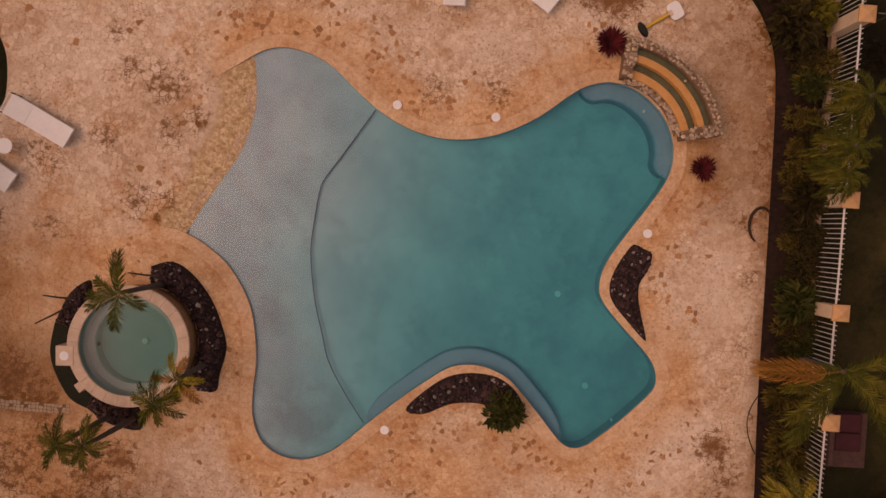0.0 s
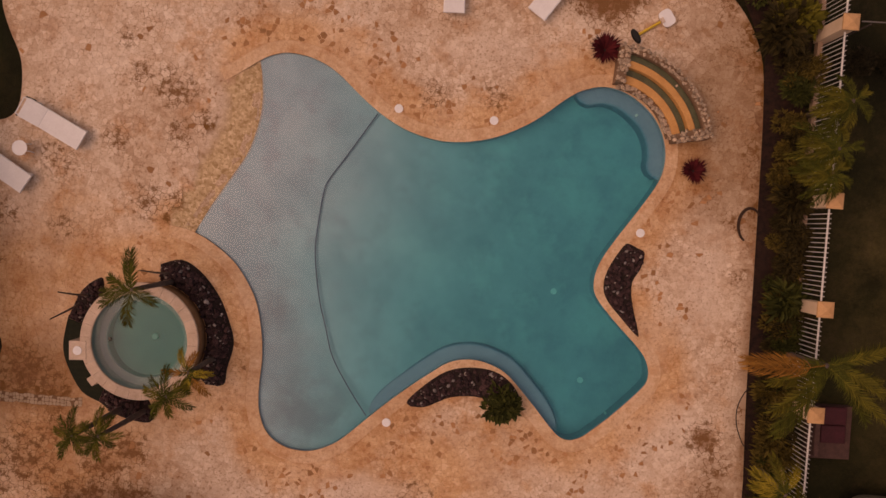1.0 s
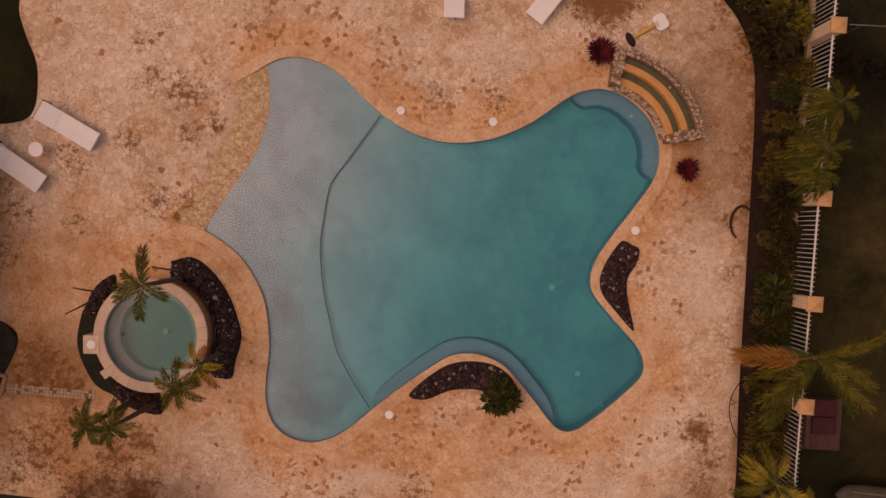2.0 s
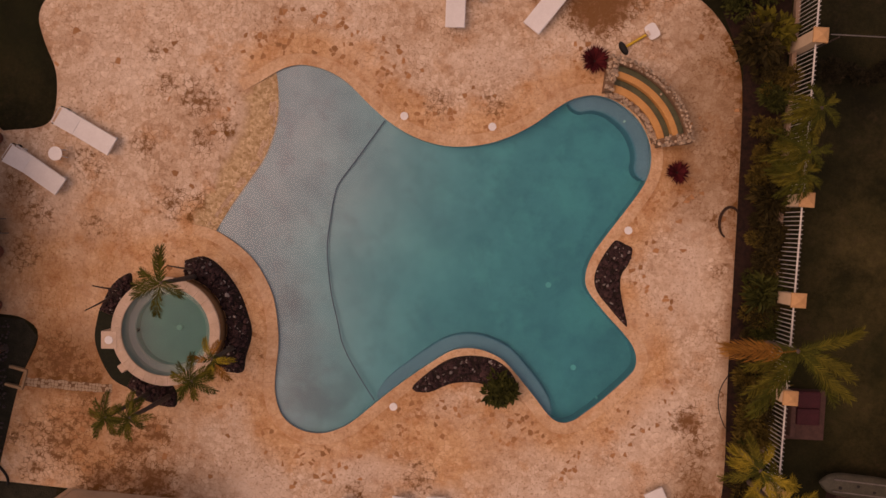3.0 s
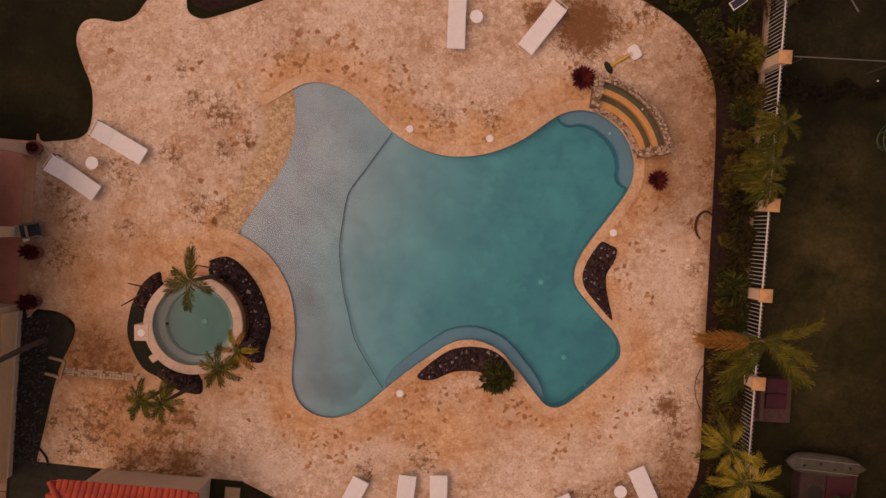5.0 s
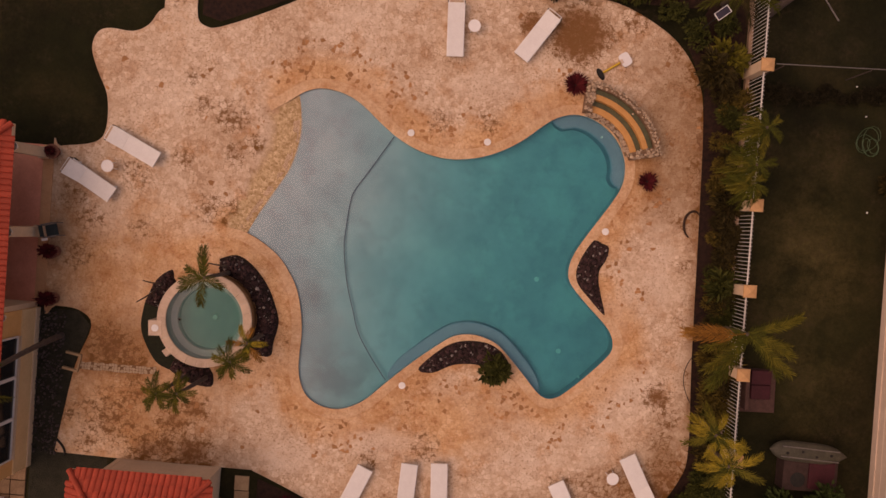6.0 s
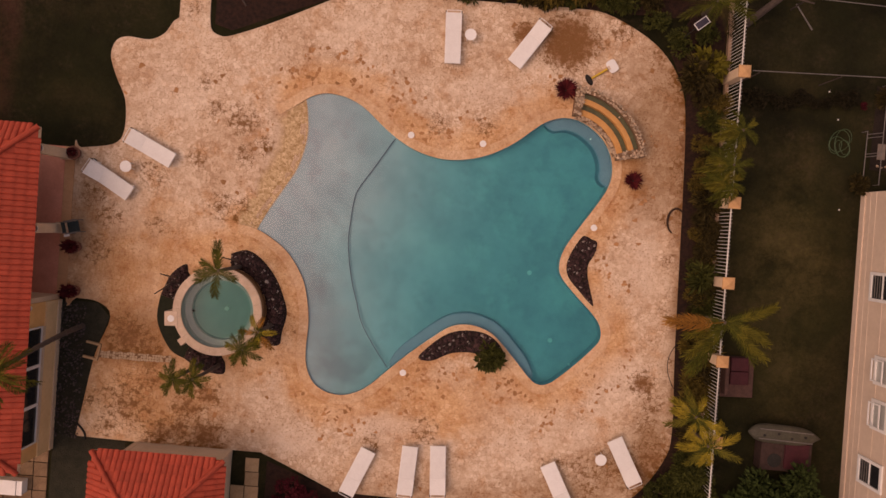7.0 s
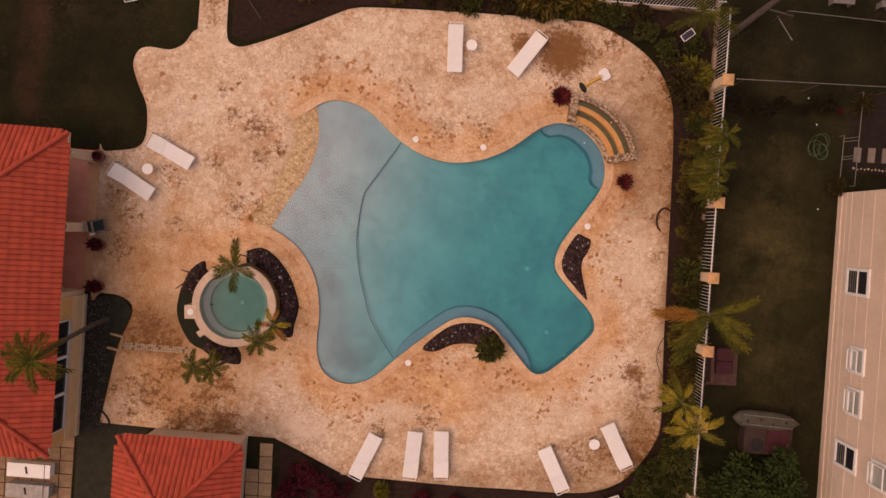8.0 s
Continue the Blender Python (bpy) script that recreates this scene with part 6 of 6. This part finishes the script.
# ---- small building with a hipped tile roof ----
shed = thing("pool_house", pose(0, 0, 0), "small stucco pool house with a red tile hip roof", "outbuilding")
SE_, SX0, SX1, SY1, SY0 = 2.5, -12.08, -7.28, -8.13, -12.2
shalf = (SY1 - SY0) / 2
SC = [(SX1, SY1, SE_), (SX1, SY0, SE_), (SX0, SY0, SE_), (SX0, SY1, SE_)]
SRa, SRb = (SX1 - shalf, (SY0 + SY1) / 2, SE_ + shalf * 0.55), (SX0 + shalf, (SY0 + SY1) / 2, SE_ + shalf * 0.55)
sroof = hang("roof", raw_mesh("roof", [(x, y, z - 0.14) for x, y, z in SC], [(0, 1, 2, 3)], M_STUCCO), shed, None, "red barrel tile hip roof")
roof_slope(sroof, SC[3], SC[0], SRb, SRa, 160, lambda p: True, (STEEP_V, STEEP_ME))
roof_slope(sroof, SC[0], SC[1], SRa, SRa, 60, lambda p: p.y > -10.8, (STEEP_V, STEEP_ME))
roof_slope(sroof, SC[2], SC[3], SRb, SRb, 60, lambda p: p.y > -10.8, (STEEP_V, STEEP_ME))
roof_slope(sroof, SC[1], SC[2], SRa, SRb, 0, lambda p: False)
for p, q in ((SC[0], SRa), (SC[1], SRa), (SC[2], SRb), (SC[3], SRb), (SRa, SRb)):
    hip_cap(sroof, p, q)
for args in ((-9.65, -8.66, 1.2, 3.9, 0.18, 2.5), (-9.65, -11.8, 1.2, 3.9, 0.18, 2.5), (-11.5, -10.2, 1.2, 0.18, 3.3, 2.5), (-7.8, -10.2, 1.2, 0.18, 3.3, 2.5)):
    part("wall", box(*args), M_STUCCO, shed)

# ---- neighbour's garden and building to the east ----
bld = thing("apartment_building", pose(16.42, 3.68, LAWN_Z, 0, 0, 1.5), "two-storey beige stucco building with white framed windows", "building")
BH, BL, BD = 6.0, 17.0, 9.0
part("wall", box(0.10, -BL / 2, BH / 2, 0.20, BL, BH), M_PINK, bld, "beige rendered wall with pale joints")
part("wall", box(BD / 2 + 0.2, -0.10, BH / 2, BD, 0.20, BH), M_PINK, bld)
part("wall", box(BD / 2 + 0.2, -BL + 0.10, BH / 2, BD, 0.20, BH), M_PINK, bld)
part("wall", box(BD + 0.1, -BL / 2, BH / 2, 0.20, BL - 0.4, BH), M_PINK, bld)
part("roof", box(BD / 2 + 0.1, -BL / 2, BH + 0.08, BD + 0.3, BL + 0.2, 0.16, 0.02), M_PAVER, bld, "flat roof slab")
part("footing", box(-0.02, -BL / 2, 0.14, 0.05, BL, 0.28, 0.01), M_PINK, bld)
for z in (0.58, 0.93, 1.71, 2.42, 3.35, 4.2, 5.0):
    part("render_joint", box(-0.004, -BL / 2, z, 0.012, BL - 0.02, 0.022), M_GROOVE, bld)


def window(yc, zc, w, h, open_sash=False, glass=M_GLASS):
    ob = part("window", box(0.0, yc, zc, 0.05, w, h), glass, bld, "sliding window in a white frame")
    fr = bmesh.new()
    for d in (-1, 1):
        box(-0.03, yc + d * (w / 2 + 0.05), zc, 0.09, 0.12, h + 0.22, 0.008, 0, fr)
        box(-0.03, yc, zc + d * (h / 2 + 0.05), 0.09, w + 0.02, 0.12, 0.008, 0, fr)
    if not open_sash:
        box(-0.03, yc, zc, 0.05, w, 0.05, 0.0, 0, fr)
    hang("window_frame", mesh_of(fr, "window_frame", M_WHITE), ob, None, "white window frame")
    if open_sash:
        sash = bmesh.new()
        for d in (-1, 1):
            box(-0.18, yc + d * (w / 2 - 0.03), zc - 0.12, 0.04, 0.05, h * 0.9, 0, 0, sash)
            box(-0.18, yc, zc - 0.12 + d * h * 0.43, 0.04, w, 0.05, 0, 0, sash)
        hang("sash", mesh_of(sash, "sash", M_WHITE), ob, None, "open white sash")
    else:
        bars = bmesh.new()
        for k in range(3):
            box(-0.035, yc, zc - h / 4 + (k - 1) * h / 9, 0.02, w - 0.04, 0.018, 0, 0, bars)
        hang("window_bars", mesh_of(bars, "window_bars", M_GREYSTEEL), ob)
    return ob


window(-3.68 + 0.04, 1.74, 0.90, 1.28)
window(-3.68 - 3.04, 2.08, 0.86, 0.72, True, M_PALEGLASS)
window(-3.68 - 4.69, 2.08, 0.92, 0.72, True, M_PALEGLASS)
window(-3.68 - 6.96, 1.76, 0.84, 1.22)
window(-3.68 - 6.99, 3.98, 0.86, 1.0, True, M_PALEGLASS)
window(-3.68 + 0.04, 4.5, 0.90, 1.28)

# pipe rail dividing the lawn
pr = thing("pipe_rail", pose(0, 0, LAWN_Z), "thin white pipe rail across the lawn", "rail")
part("pipe", rod((11.0, 7.72, 1.5), (19.5, 7.96, 1.5), 0.018, sides=8), M_GREYSTEEL, pr)
for x in (11.25, 14.3, 17.4):
    part("post", rod((x, 7.66 + 0.028 * (x - 11), 0.0), (x, 7.66 + 0.028 * (x - 11), 1.5), 0.025, sides=8), M_WOOD, pr)
rr_ = random.Random(5)
for k in range(13):
    shrub(11.3 + 0.36 * k + rr_.uniform(-0.1, 0.1), 6.95 + 0.02 * k + rr_.uniform(-0.15, 0.15), M_SHRUBD, rr_.uniform(0.32, 0.5), k % 3, "low dark plant along the pipe rail", size=0.24, spiky=0.3, group="plants along the rail")
rack = thing("metal_rack", pose(0, 0, LAWN_Z), "low thin grey metal frame beside the building", "frame")
for x, y0, y1 in ((16.19, 6.05, 4.3), (16.82, 7.9, 4.0)):
    for y in (y0, y1):
        part("post", rod((x, y, 0), (x, y, 0.36), 0.018, sides=8), M_GREYSTEEL, rack)
    part("rail", rod((x, y0, 0.35), (x, y1, 0.35), 0.018, sides=8), M_GREYSTEEL, rack)
for y in (5.78, 5.92, 5.04, 5.15):
    part("rung", rod((16.19, y, 0.35), (16.82, y + 0.12, 0.35), 0.014, sides=8), M_GREYSTEEL, rack)
slabs = thing("slab_row", pose(0, 0, 0), "row of pale concrete stepping slabs in the soil", "paving", "", "structure")
slab_me = mesh_of(box(0, 0, 0, 0.30, 0.62, 0.06, 0.015), "stepping_slab", M_SLAB)
for k in range(5):
    hang("stepping_slab", slab_me, slabs, pose(17.0 + 0.60 * k, 5.34 + 0.02 * k, LAWN_Z + 0.02))
bv, bf = filled([(16.6, 7.9), (16.6, 4.6), (24, 4.6), (24, 7.9)][::-1], [], LAWN_Z + 0.01)
tagged(new("soil_patch", raw_mesh("soil_patch", bv, bf, M_SOIL)), "dark soil patch beside the building", "soil", "", "structure")
edge = thing("stone_edging", pose(0, 0, 0), "row of rounded pale stones edging the soil", "edging")
for k in range(17):
    lay_rock(edge, 16.9 + 0.155 * k, 4.75 + RNG.uniform(-0.04, 0.04), LAWN_Z + 0.03, RNG.uniform(0.10, 0.17))
ho = thing("garden_hose", pose(15.36, 5.48, LAWN_Z + 0.02), "coiled pale green garden hose on the lawn", "hose")
bm, prev = bmesh.new(), None
for k in range(90):
    t = k / 90 * 6.283 * 5
    rad = 0.30 + 0.11 * math.sin(t * 0.37 + 1) + 0.07 * math.sin(t * 1.7)
    p = Vector((rad * math.cos(t) + 0.16 * math.sin(t * 0.21), rad * math.sin(t) * 1.15 + 0.14 * math.cos(t * 0.33), 0.010 + 0.0004 * k))
    if prev is not None:
        rod(prev, p, 0.010, sides=5, bm=bm)
    prev = p
part("coil", bm, M_HOSE, ho)
# plain spheres; the first stands for a small lamp, the third for a white cluster
for x, y in ((15.17, 6.46), (15.56, 2.93), (14.72, 7.53)):
    bl = thing("toy_ball", pose(x, y, LAWN_Z), "small round white object on the lawn", "ball", "balls on the lawn")
    part("ball", lathe([(0.0, 0.0), (0.022, 0.006), (0.033, 0.033), (0.022, 0.060), (0.0, 0.066)], 12), M_WHITE, bl, "", True)
st = thing("garden_sofa", pose(12.05, -4.00, LAWN_Z, 0, 0, 2), "maroon cushioned bench on a faded brick base", "bench")
part("base", box(0, 0, 0.12, 1.3, 1.6, 0.24, 0.02), M_BRICKBASE, st, "faded brick base")
for dy in (-0.02, 0.53):
    part("cushion", box(0.04, dy, 0.33, 0.74, 0.54, 0.16, 0.05), M_MAROON, st, "maroon cushion")
part("backrest", box(-0.54, 0.05, 0.42, 0.16, 1.4, 0.40, 0.05), M_BRICKBASE, st)


def hull(length, width, height):
    """An upturned boat hull along x: its keel on top, both ends drawn to a point."""
    bm, rings, n = bmesh.new(), [], 22
    for k in range(n + 1):
        t = 2 * k / n - 1
        w = width / 2 * max(0.02, 1 - abs(t) ** (3.4 if t > 0 else 6.0))
        rings.append([bm.verts.new((t * length / 2, w * math.cos(math.pi * a / 10), height * (0.25 + 0.75 * (1 - abs(t) ** 3)) * math.sin(math.pi * a / 10) ** 0.8)) for a in range(11)])
    for lo, hi in zip(rings, rings[1:]):
        for a in range(10):
            bm.faces.new((lo[a], hi[a], hi[a + 1], lo[a + 1]))
    return bm


rk = thing("storage_bench", pose(14.12, -6.75, LAWN_Z), "faded brick garden bench with a dark maroon seat", "bench")
part("base", box(0, 0, 0.28, 2.0, 1.5, 0.56, 0.02), M_BRICKDARK, rk)
part("seat", box(0.38, -0.12, 0.60, 0.95, 1.0, 0.10, 0.03), M_MAROON, rk)
part("pot_hole", lathe([(0.28, 0.562), (0.28, 0.57), (0.24, 0.575), (0.0, 0.57)], 20), M_DARK, rk, "dark round opening").location = (-0.45, -0.35, 0)
ky = thing("kayak", pose(13.95, -6.06, LAWN_Z + 0.56, 0, 0, -2), "grey weathered kayak lying upturned on a brick bench", "kayak")
part("hull", hull(2.85, 0.76, 0.24), M_KAYAK, ky, "", True)
for sy in (-0.19, 0.19):
    part("stripe", rod((-1.05, sy, 0.205), (1.05, sy, 0.205), 0.022, sides=8), M_GREYSTEEL, ky, "pale lengthwise stripe")
for x, y in ((-0.85, -0.05), (-0.30, 0.06), (0.22, -0.07), (0.75, 0.03)):
    part("scupper", lathe([(0.055, 0.0), (0.055, 0.02), (0.04, 0.024), (0.0, 0.02)], 14), M_DARK, ky, "small dark opening").location = (x, y, 0.215)
for x, y, s in ((13.1, -8.4, 1.7), (14.4, -8.2, 1.8), (13.8, -9.3, 2.0), (15.0, -9.2, 1.6), (12.5, -9.0, 1.3)):
    shrub(x, y, M_BUSH, s, 3, "large leafy green bush on the neighbour's lawn", size=0.11, group="neighbour bushes")
for x, y, s in ((16.12, 4.0, 0.55), (16.9, 7.4, 0.6)):
    shrub(x, y, M_SHRUB, s, 7, "thin spiky shrub by the metal frame", spiky=0.9, size=0.35)

shrub(16.1, 7.05, M_REDFLOWER, 0.24, 5, "small red-leaved plant by the metal frame", size=0.12)

# fallen trunk and frames in the far garden
lg = thing("leaning_trunk", pose(11.2, 9.9, LAWN_Z), "leaning bare grey tree trunk behind the fence", "tree trunk")
part("trunk", rod((0, 0, 0), (1.6, 1.5, 1.9), 0.16, 0.11, 10), M_WOOD, lg)
part("branch", rod((0.9, 0.85, 1.05), (1.9, 0.5, 1.4), 0.05, 0.03, 8), M_WOOD, lg)
pole = thing("garden_pole", pose(13.45, 10.35, LAWN_Z + 0.03, 0, 0, 127), "thin pale pole lying on the lawn", "pole")
part("pole", rod((-0.6, 0, 0), (0.6, 0, 0), 0.03, 0.025, 8), M_GREYSTEEL, pole)
ln = thing("cloth_line", pose(0, 0, LAWN_Z), "thin wire line strung over the lawn", "line")
part("wire", rod((12.9, 10.6, 1.4), (19.5, 10.4, 1.4), 0.018, sides=6), M_GREYSTEEL, ln)
for x in (12.9, 19.5):
    part("post", rod((x, 10.6 - 0.03 * (x - 12.9), 0), (x, 10.6 - 0.03 * (x - 12.9), 1.42), 0.03, sides=8), M_WOOD, ln)
for x, w in ((15.6, 0.9), (17.4, 0.5)):
    wf_ = thing("white_bench", pose(x, 11.55, LAWN_Z), "low white bench in the far garden", "bench", "far benches")
    part("seat", box(0, 0, 0.42, w, 0.28, 0.05, 0.01), M_GREYSTEEL, wf_)
    for sx in (-1, 1):
        part("leg", box(sx * (w / 2 - 0.06), 0, 0.2, 0.06, 0.24, 0.40, 0.01), M_GREYSTEEL, wf_)

# small solar lamps on stakes
for x, y, z, a in ((8.62, 9.0, 2.4, 40), (-13.6, 9.2, 0.6, 15)):
    sp = thing("solar_lamp", pose(x, y, LAWN_Z, 0, 0, a), "small framed solar panel lamp on a thin pole", "solar lamp", "solar lamps")
    part("pole", rod((0, 0, 0), (0, 0, z), 0.025, sides=8), M_DARK, sp)
    pn = part("panel", box(0, 0, z + 0.02, 0.50, 0.25, 0.03, 0.004), M_BLUE, sp, "dark solar cells")
    fr = bmesh.new()
    for d in (-1, 1):
        box(0, d * 0.13, z + 0.025, 0.53, 0.02, 0.045, 0, 0, fr)
        box(d * 0.255, 0, z + 0.025, 0.02, 0.25, 0.045, 0, 0, fr)
    hang("panel_frame", mesh_of(fr, "panel_frame", M_FENCE), pn)
tb = thing("low_table", pose(7.9, -10.15, LAWN_Z, 0, 0, 22), "low table with a dark top and pale rim on the mulch", "table")
part("tabletop", box(0, 0, 0.40, 0.62, 0.5, 0.04, 0.008), M_DARK, tb)
fr = bmesh.new()
for d in (-1, 1):
    box(0, d * 0.27, 0.41, 0.72, 0.06, 0.06, 0.01, 0, fr)
    box(d * 0.33, 0, 0.41, 0.06, 0.5, 0.06, 0.01, 0, fr)
part("rim", fr, M_FENCE, tb, "pale wooden rim")
for sx in (-0.28, 0.28):
    for sy in (-0.2, 0.2):
        part("leg", box(sx, sy, 0.19, 0.05, 0.05, 0.38, 0.008), M_WOOD, tb)
ring = thing("cable_loop", pose(9.12, 1.95, 0.045), "thick loop of dark brown root or hose at the paving's edge", "hose")
bm, rings = bmesh.new(), []
for k in range(20):
    a, thick = radians(40 + 11 * k), 0.03 + 0.018 * math.sin(k * math.pi / 19)
    rings.append([bm.verts.new(((0.33 + thick * math.cos(q * math.pi / 4)) * math.cos(a), (0.50 + thick * math.cos(q * math.pi / 4)) * math.sin(a), thick * math.sin(q * math.pi / 4))) for q in range(8)])
for lo, hi in zip(rings, rings[1:]):
    for q in range(8):
        bm.faces.new((lo[q], lo[(q + 1) % 8], hi[(q + 1) % 8], hi[q]))
bm.faces.new(rings[0][::-1])
bm.faces.new(rings[-1])
bmesh.ops.recalc_face_normals(bm, faces=bm.faces[:])
part("loop", bm, M_LOOP, ring)
cab = thing("cable", pose(9.45, -3.4, 0.01), "thin dark cable lying over the paving's edge", "cable")
bm = bmesh.new()
cp = [(0.16, 0.5), (-0.05, 0.1), (-0.13, -0.3), (-0.08, -0.7), (0.08, -1.1), (0.2, -1.3)]
cp = spline(cp, False, 4)
for a, b in zip(cp, cp[1:]):
    rod((*a, 0), (*b, 0), 0.014, sides=6, bm=bm)
part("wire", bm, M_DARK, cab)

# ---- the paving: irregular coral stones on their bedding ----


def cells_of(points):
    """The cell of ground nearest to each of many scattered places, as rings of corners."""
    from mathutils.geometry import delaunay_2d_cdt

    co, _, tris, *_ = delaunay_2d_cdt([Vector(p) for p in points], [], [], 0, 1e-7)
    p = np.array([(v.x, v.y) for v in co])
    t = np.array(tris)
    a, bb_, c = p[t[:, 0]], p[t[:, 1]], p[t[:, 2]]
    d = 2 * (a[:, 0] * (bb_[:, 1] - c[:, 1]) + bb_[:, 0] * (c[:, 1] - a[:, 1]) + c[:, 0] * (a[:, 1] - bb_[:, 1]))
    d = np.where(np.abs(d) < 1e-12, 1e-12, d)
    qa, qb, qc = (a**2).sum(1), (bb_**2).sum(1), (c**2).sum(1)
    ux = (qa * (bb_[:, 1] - c[:, 1]) + qb * (c[:, 1] - a[:, 1]) + qc * (a[:, 1] - bb_[:, 1])) / d
    uy = (qa * (c[:, 0] - bb_[:, 0]) + qb * (a[:, 0] - c[:, 0]) + qc * (bb_[:, 0] - a[:, 0])) / d
    around = [[] for _ in p]
    for k, tri in enumerate(tris):
        for v in tri:
            around[v].append(k)
    out = []
    for v, ks in enumerate(around):
        if len(ks) >= 4:
            ring = sorted(((math.atan2(uy[k] - p[v][1], ux[k] - p[v][0]), ux[k], uy[k]) for k in ks))
            out.append([(float(x), float(y)) for _, x, y in ring])
    return out


def stone_places(step, r):
    """Scattered places over the terrace, some left out so that sizes differ."""
    gx, gy = np.meshgrid(np.arange(-15.2, 10.2, step), np.arange(-10.4, 12.5, step * 0.92))
    gx = gx + (np.arange(gx.shape[0]) % 2)[:, None] * step / 2
    gx, gy = (gx + r.uniform(-0.62, 0.62, gx.shape) * step).ravel(), (gy + r.uniform(-0.62, 0.62, gy.shape) * step).ravel()
    keep = r.random(len(gx)) > 0.22
    return gx[keep], gy[keep]


gen = np.random.default_rng(12)
bx, by = stone_places(0.165, gen)
sx_, sy_ = stone_places(0.13, gen)
far_b, far_s = off_line(POOL, bx, by)[0], off_line(POOL, sx_, sy_)[0]
px, py = np.r_[bx[far_b > 1.9], sx_[far_s <= 1.9]], np.r_[by[far_b > 1.9], sy_[far_s <= 1.9]]
rings = cells_of(list(zip(px.tolist(), py.tolist())))
cx_ = np.array([sum(q[0] for q in g) / len(g) for g in rings])
cy_ = np.array([sum(q[1] for q in g) / len(g) for g in rings])
flat = np.array([q for g in rings for q in g])
owner = np.repeat(np.arange(len(rings)), [len(g) for g in rings])
fit_ = inside(DECK, flat[:, 0], flat[:, 1]) & ~inside(BASIN, flat[:, 0], flat[:, 1]) & (off_line(COPE, flat[:, 0], flat[:, 1])[0] > 0.35)
fit_ &= np.hypot(flat[:, 0] - SPA[0], flat[:, 1] - SPA[1]) > 1.75
fit_ &= ~((flat[:, 0] > -13.4) & (flat[:, 0] < -10.3) & (flat[:, 1] > -5.35) & (flat[:, 1] < -4.95))
for loop in (BED_EAST, BED_SOUTH):
    fit_ &= ~inside(loop, flat[:, 0], flat[:, 1]) & (off_line(loop + loop[:1], flat[:, 0], flat[:, 1])[0] > 0.03)
good = np.ones(len(rings), bool)
good[owner[~fit_]] = False
good &= inside(DECK, cx_, cy_)
to_pool = off_line(POOL, cx_, cy_)[0]
sn, ss = (cx_ > -6.6) & (cx_ < 0.3) & (cy_ > 3.4) & (cy_ < 7.6), (cx_ > -4.5) & (cx_ < 5) & (cy_ < -4.2)
chance = np.where(to_pool < 2.0, np.where(sn, 0.24, np.where(ss, 0.17, 0.09)), 0.02)
clump = np.array([noise.noise(Vector((x * 0.9, y * 0.9, 3.0))) for x, y in zip(cx_, cy_)])
width_ = np.zeros(len(rings))
np.maximum.at(width_, owner, np.hypot(flat[:, 0] - cx_[owner], flat[:, 1] - cy_[owner]))
brown = gen.random(len(rings)) < chance * np.clip(1 + 2.2 * clump, 0.1, 3) * np.clip(2.2 - width_ / 0.075, 0.08, 1.4)


def stone_shape(ring, x, y, base, verts, faces):
    """One flat stone: weathered upright sides drawn in from the joint, and a flat top."""
    inset, lift = 0.005 + 0.006 * RNG.random(), 0.002 + 0.004 * RNG.random()
    for off, z in ((inset, -0.01), (inset + 0.003, lift - 0.001), (inset + 0.008, lift)):
        for qx, qy in ring:
            ln = math.hypot(qx - x, qy - y) or 1e-6
            f = max(0.35, 1 - off / ln)
            verts.append((x + (qx - x) * f, y + (qy - y) * f, z))
    n = len(ring)
    for lo in (0, n):
        faces += [(base + lo + i, base + lo + (i + 1) % n, base + lo + n + (i + 1) % n, base + lo + n + i) for i in range(n)]
    faces.append(tuple(base + 2 * n + i for i in range(n)))


joined_v, joined_f, joined_m, singles = [], [], [], 0
for k in np.flatnonzero(good):
    x, y = float(cx_[k]), float(cy_[k])
    # stones between the pool's north bays and the loungers lie singly
    if singles < 300 and -3.2 < x < 3.4 and 4.0 < y < 6.4:
        v, f = [], []
        stone_shape(rings[k], x, y, 0, v, f)
        me = raw_mesh("paving_stone", v, f, M_CHIP if brown[k] else M_STONE)
        paving_attributes(me, np.array([q[0] for q in v]), np.array([q[1] for q in v]))
        hang("paving_stone", me, deck)
        singles += 1
        continue
    before = len(joined_f)
    stone_shape(rings[k], x, y, len(joined_v), joined_v, joined_f)
    joined_m += [1 if brown[k] else 0] * (len(joined_f) - before)
me = raw_mesh("paving_stones", joined_v, joined_f, M_STONE)
me.materials.append(M_CHIP)
me.polygons.foreach_set("material_index", joined_m)
paving_attributes(me, np.array([q[0] for q in joined_v]), np.array([q[1] for q in joined_v]))
tagged(hang("paving_stones", me, deck), "irregular beige and brown coral stones", "", "", "stuff")
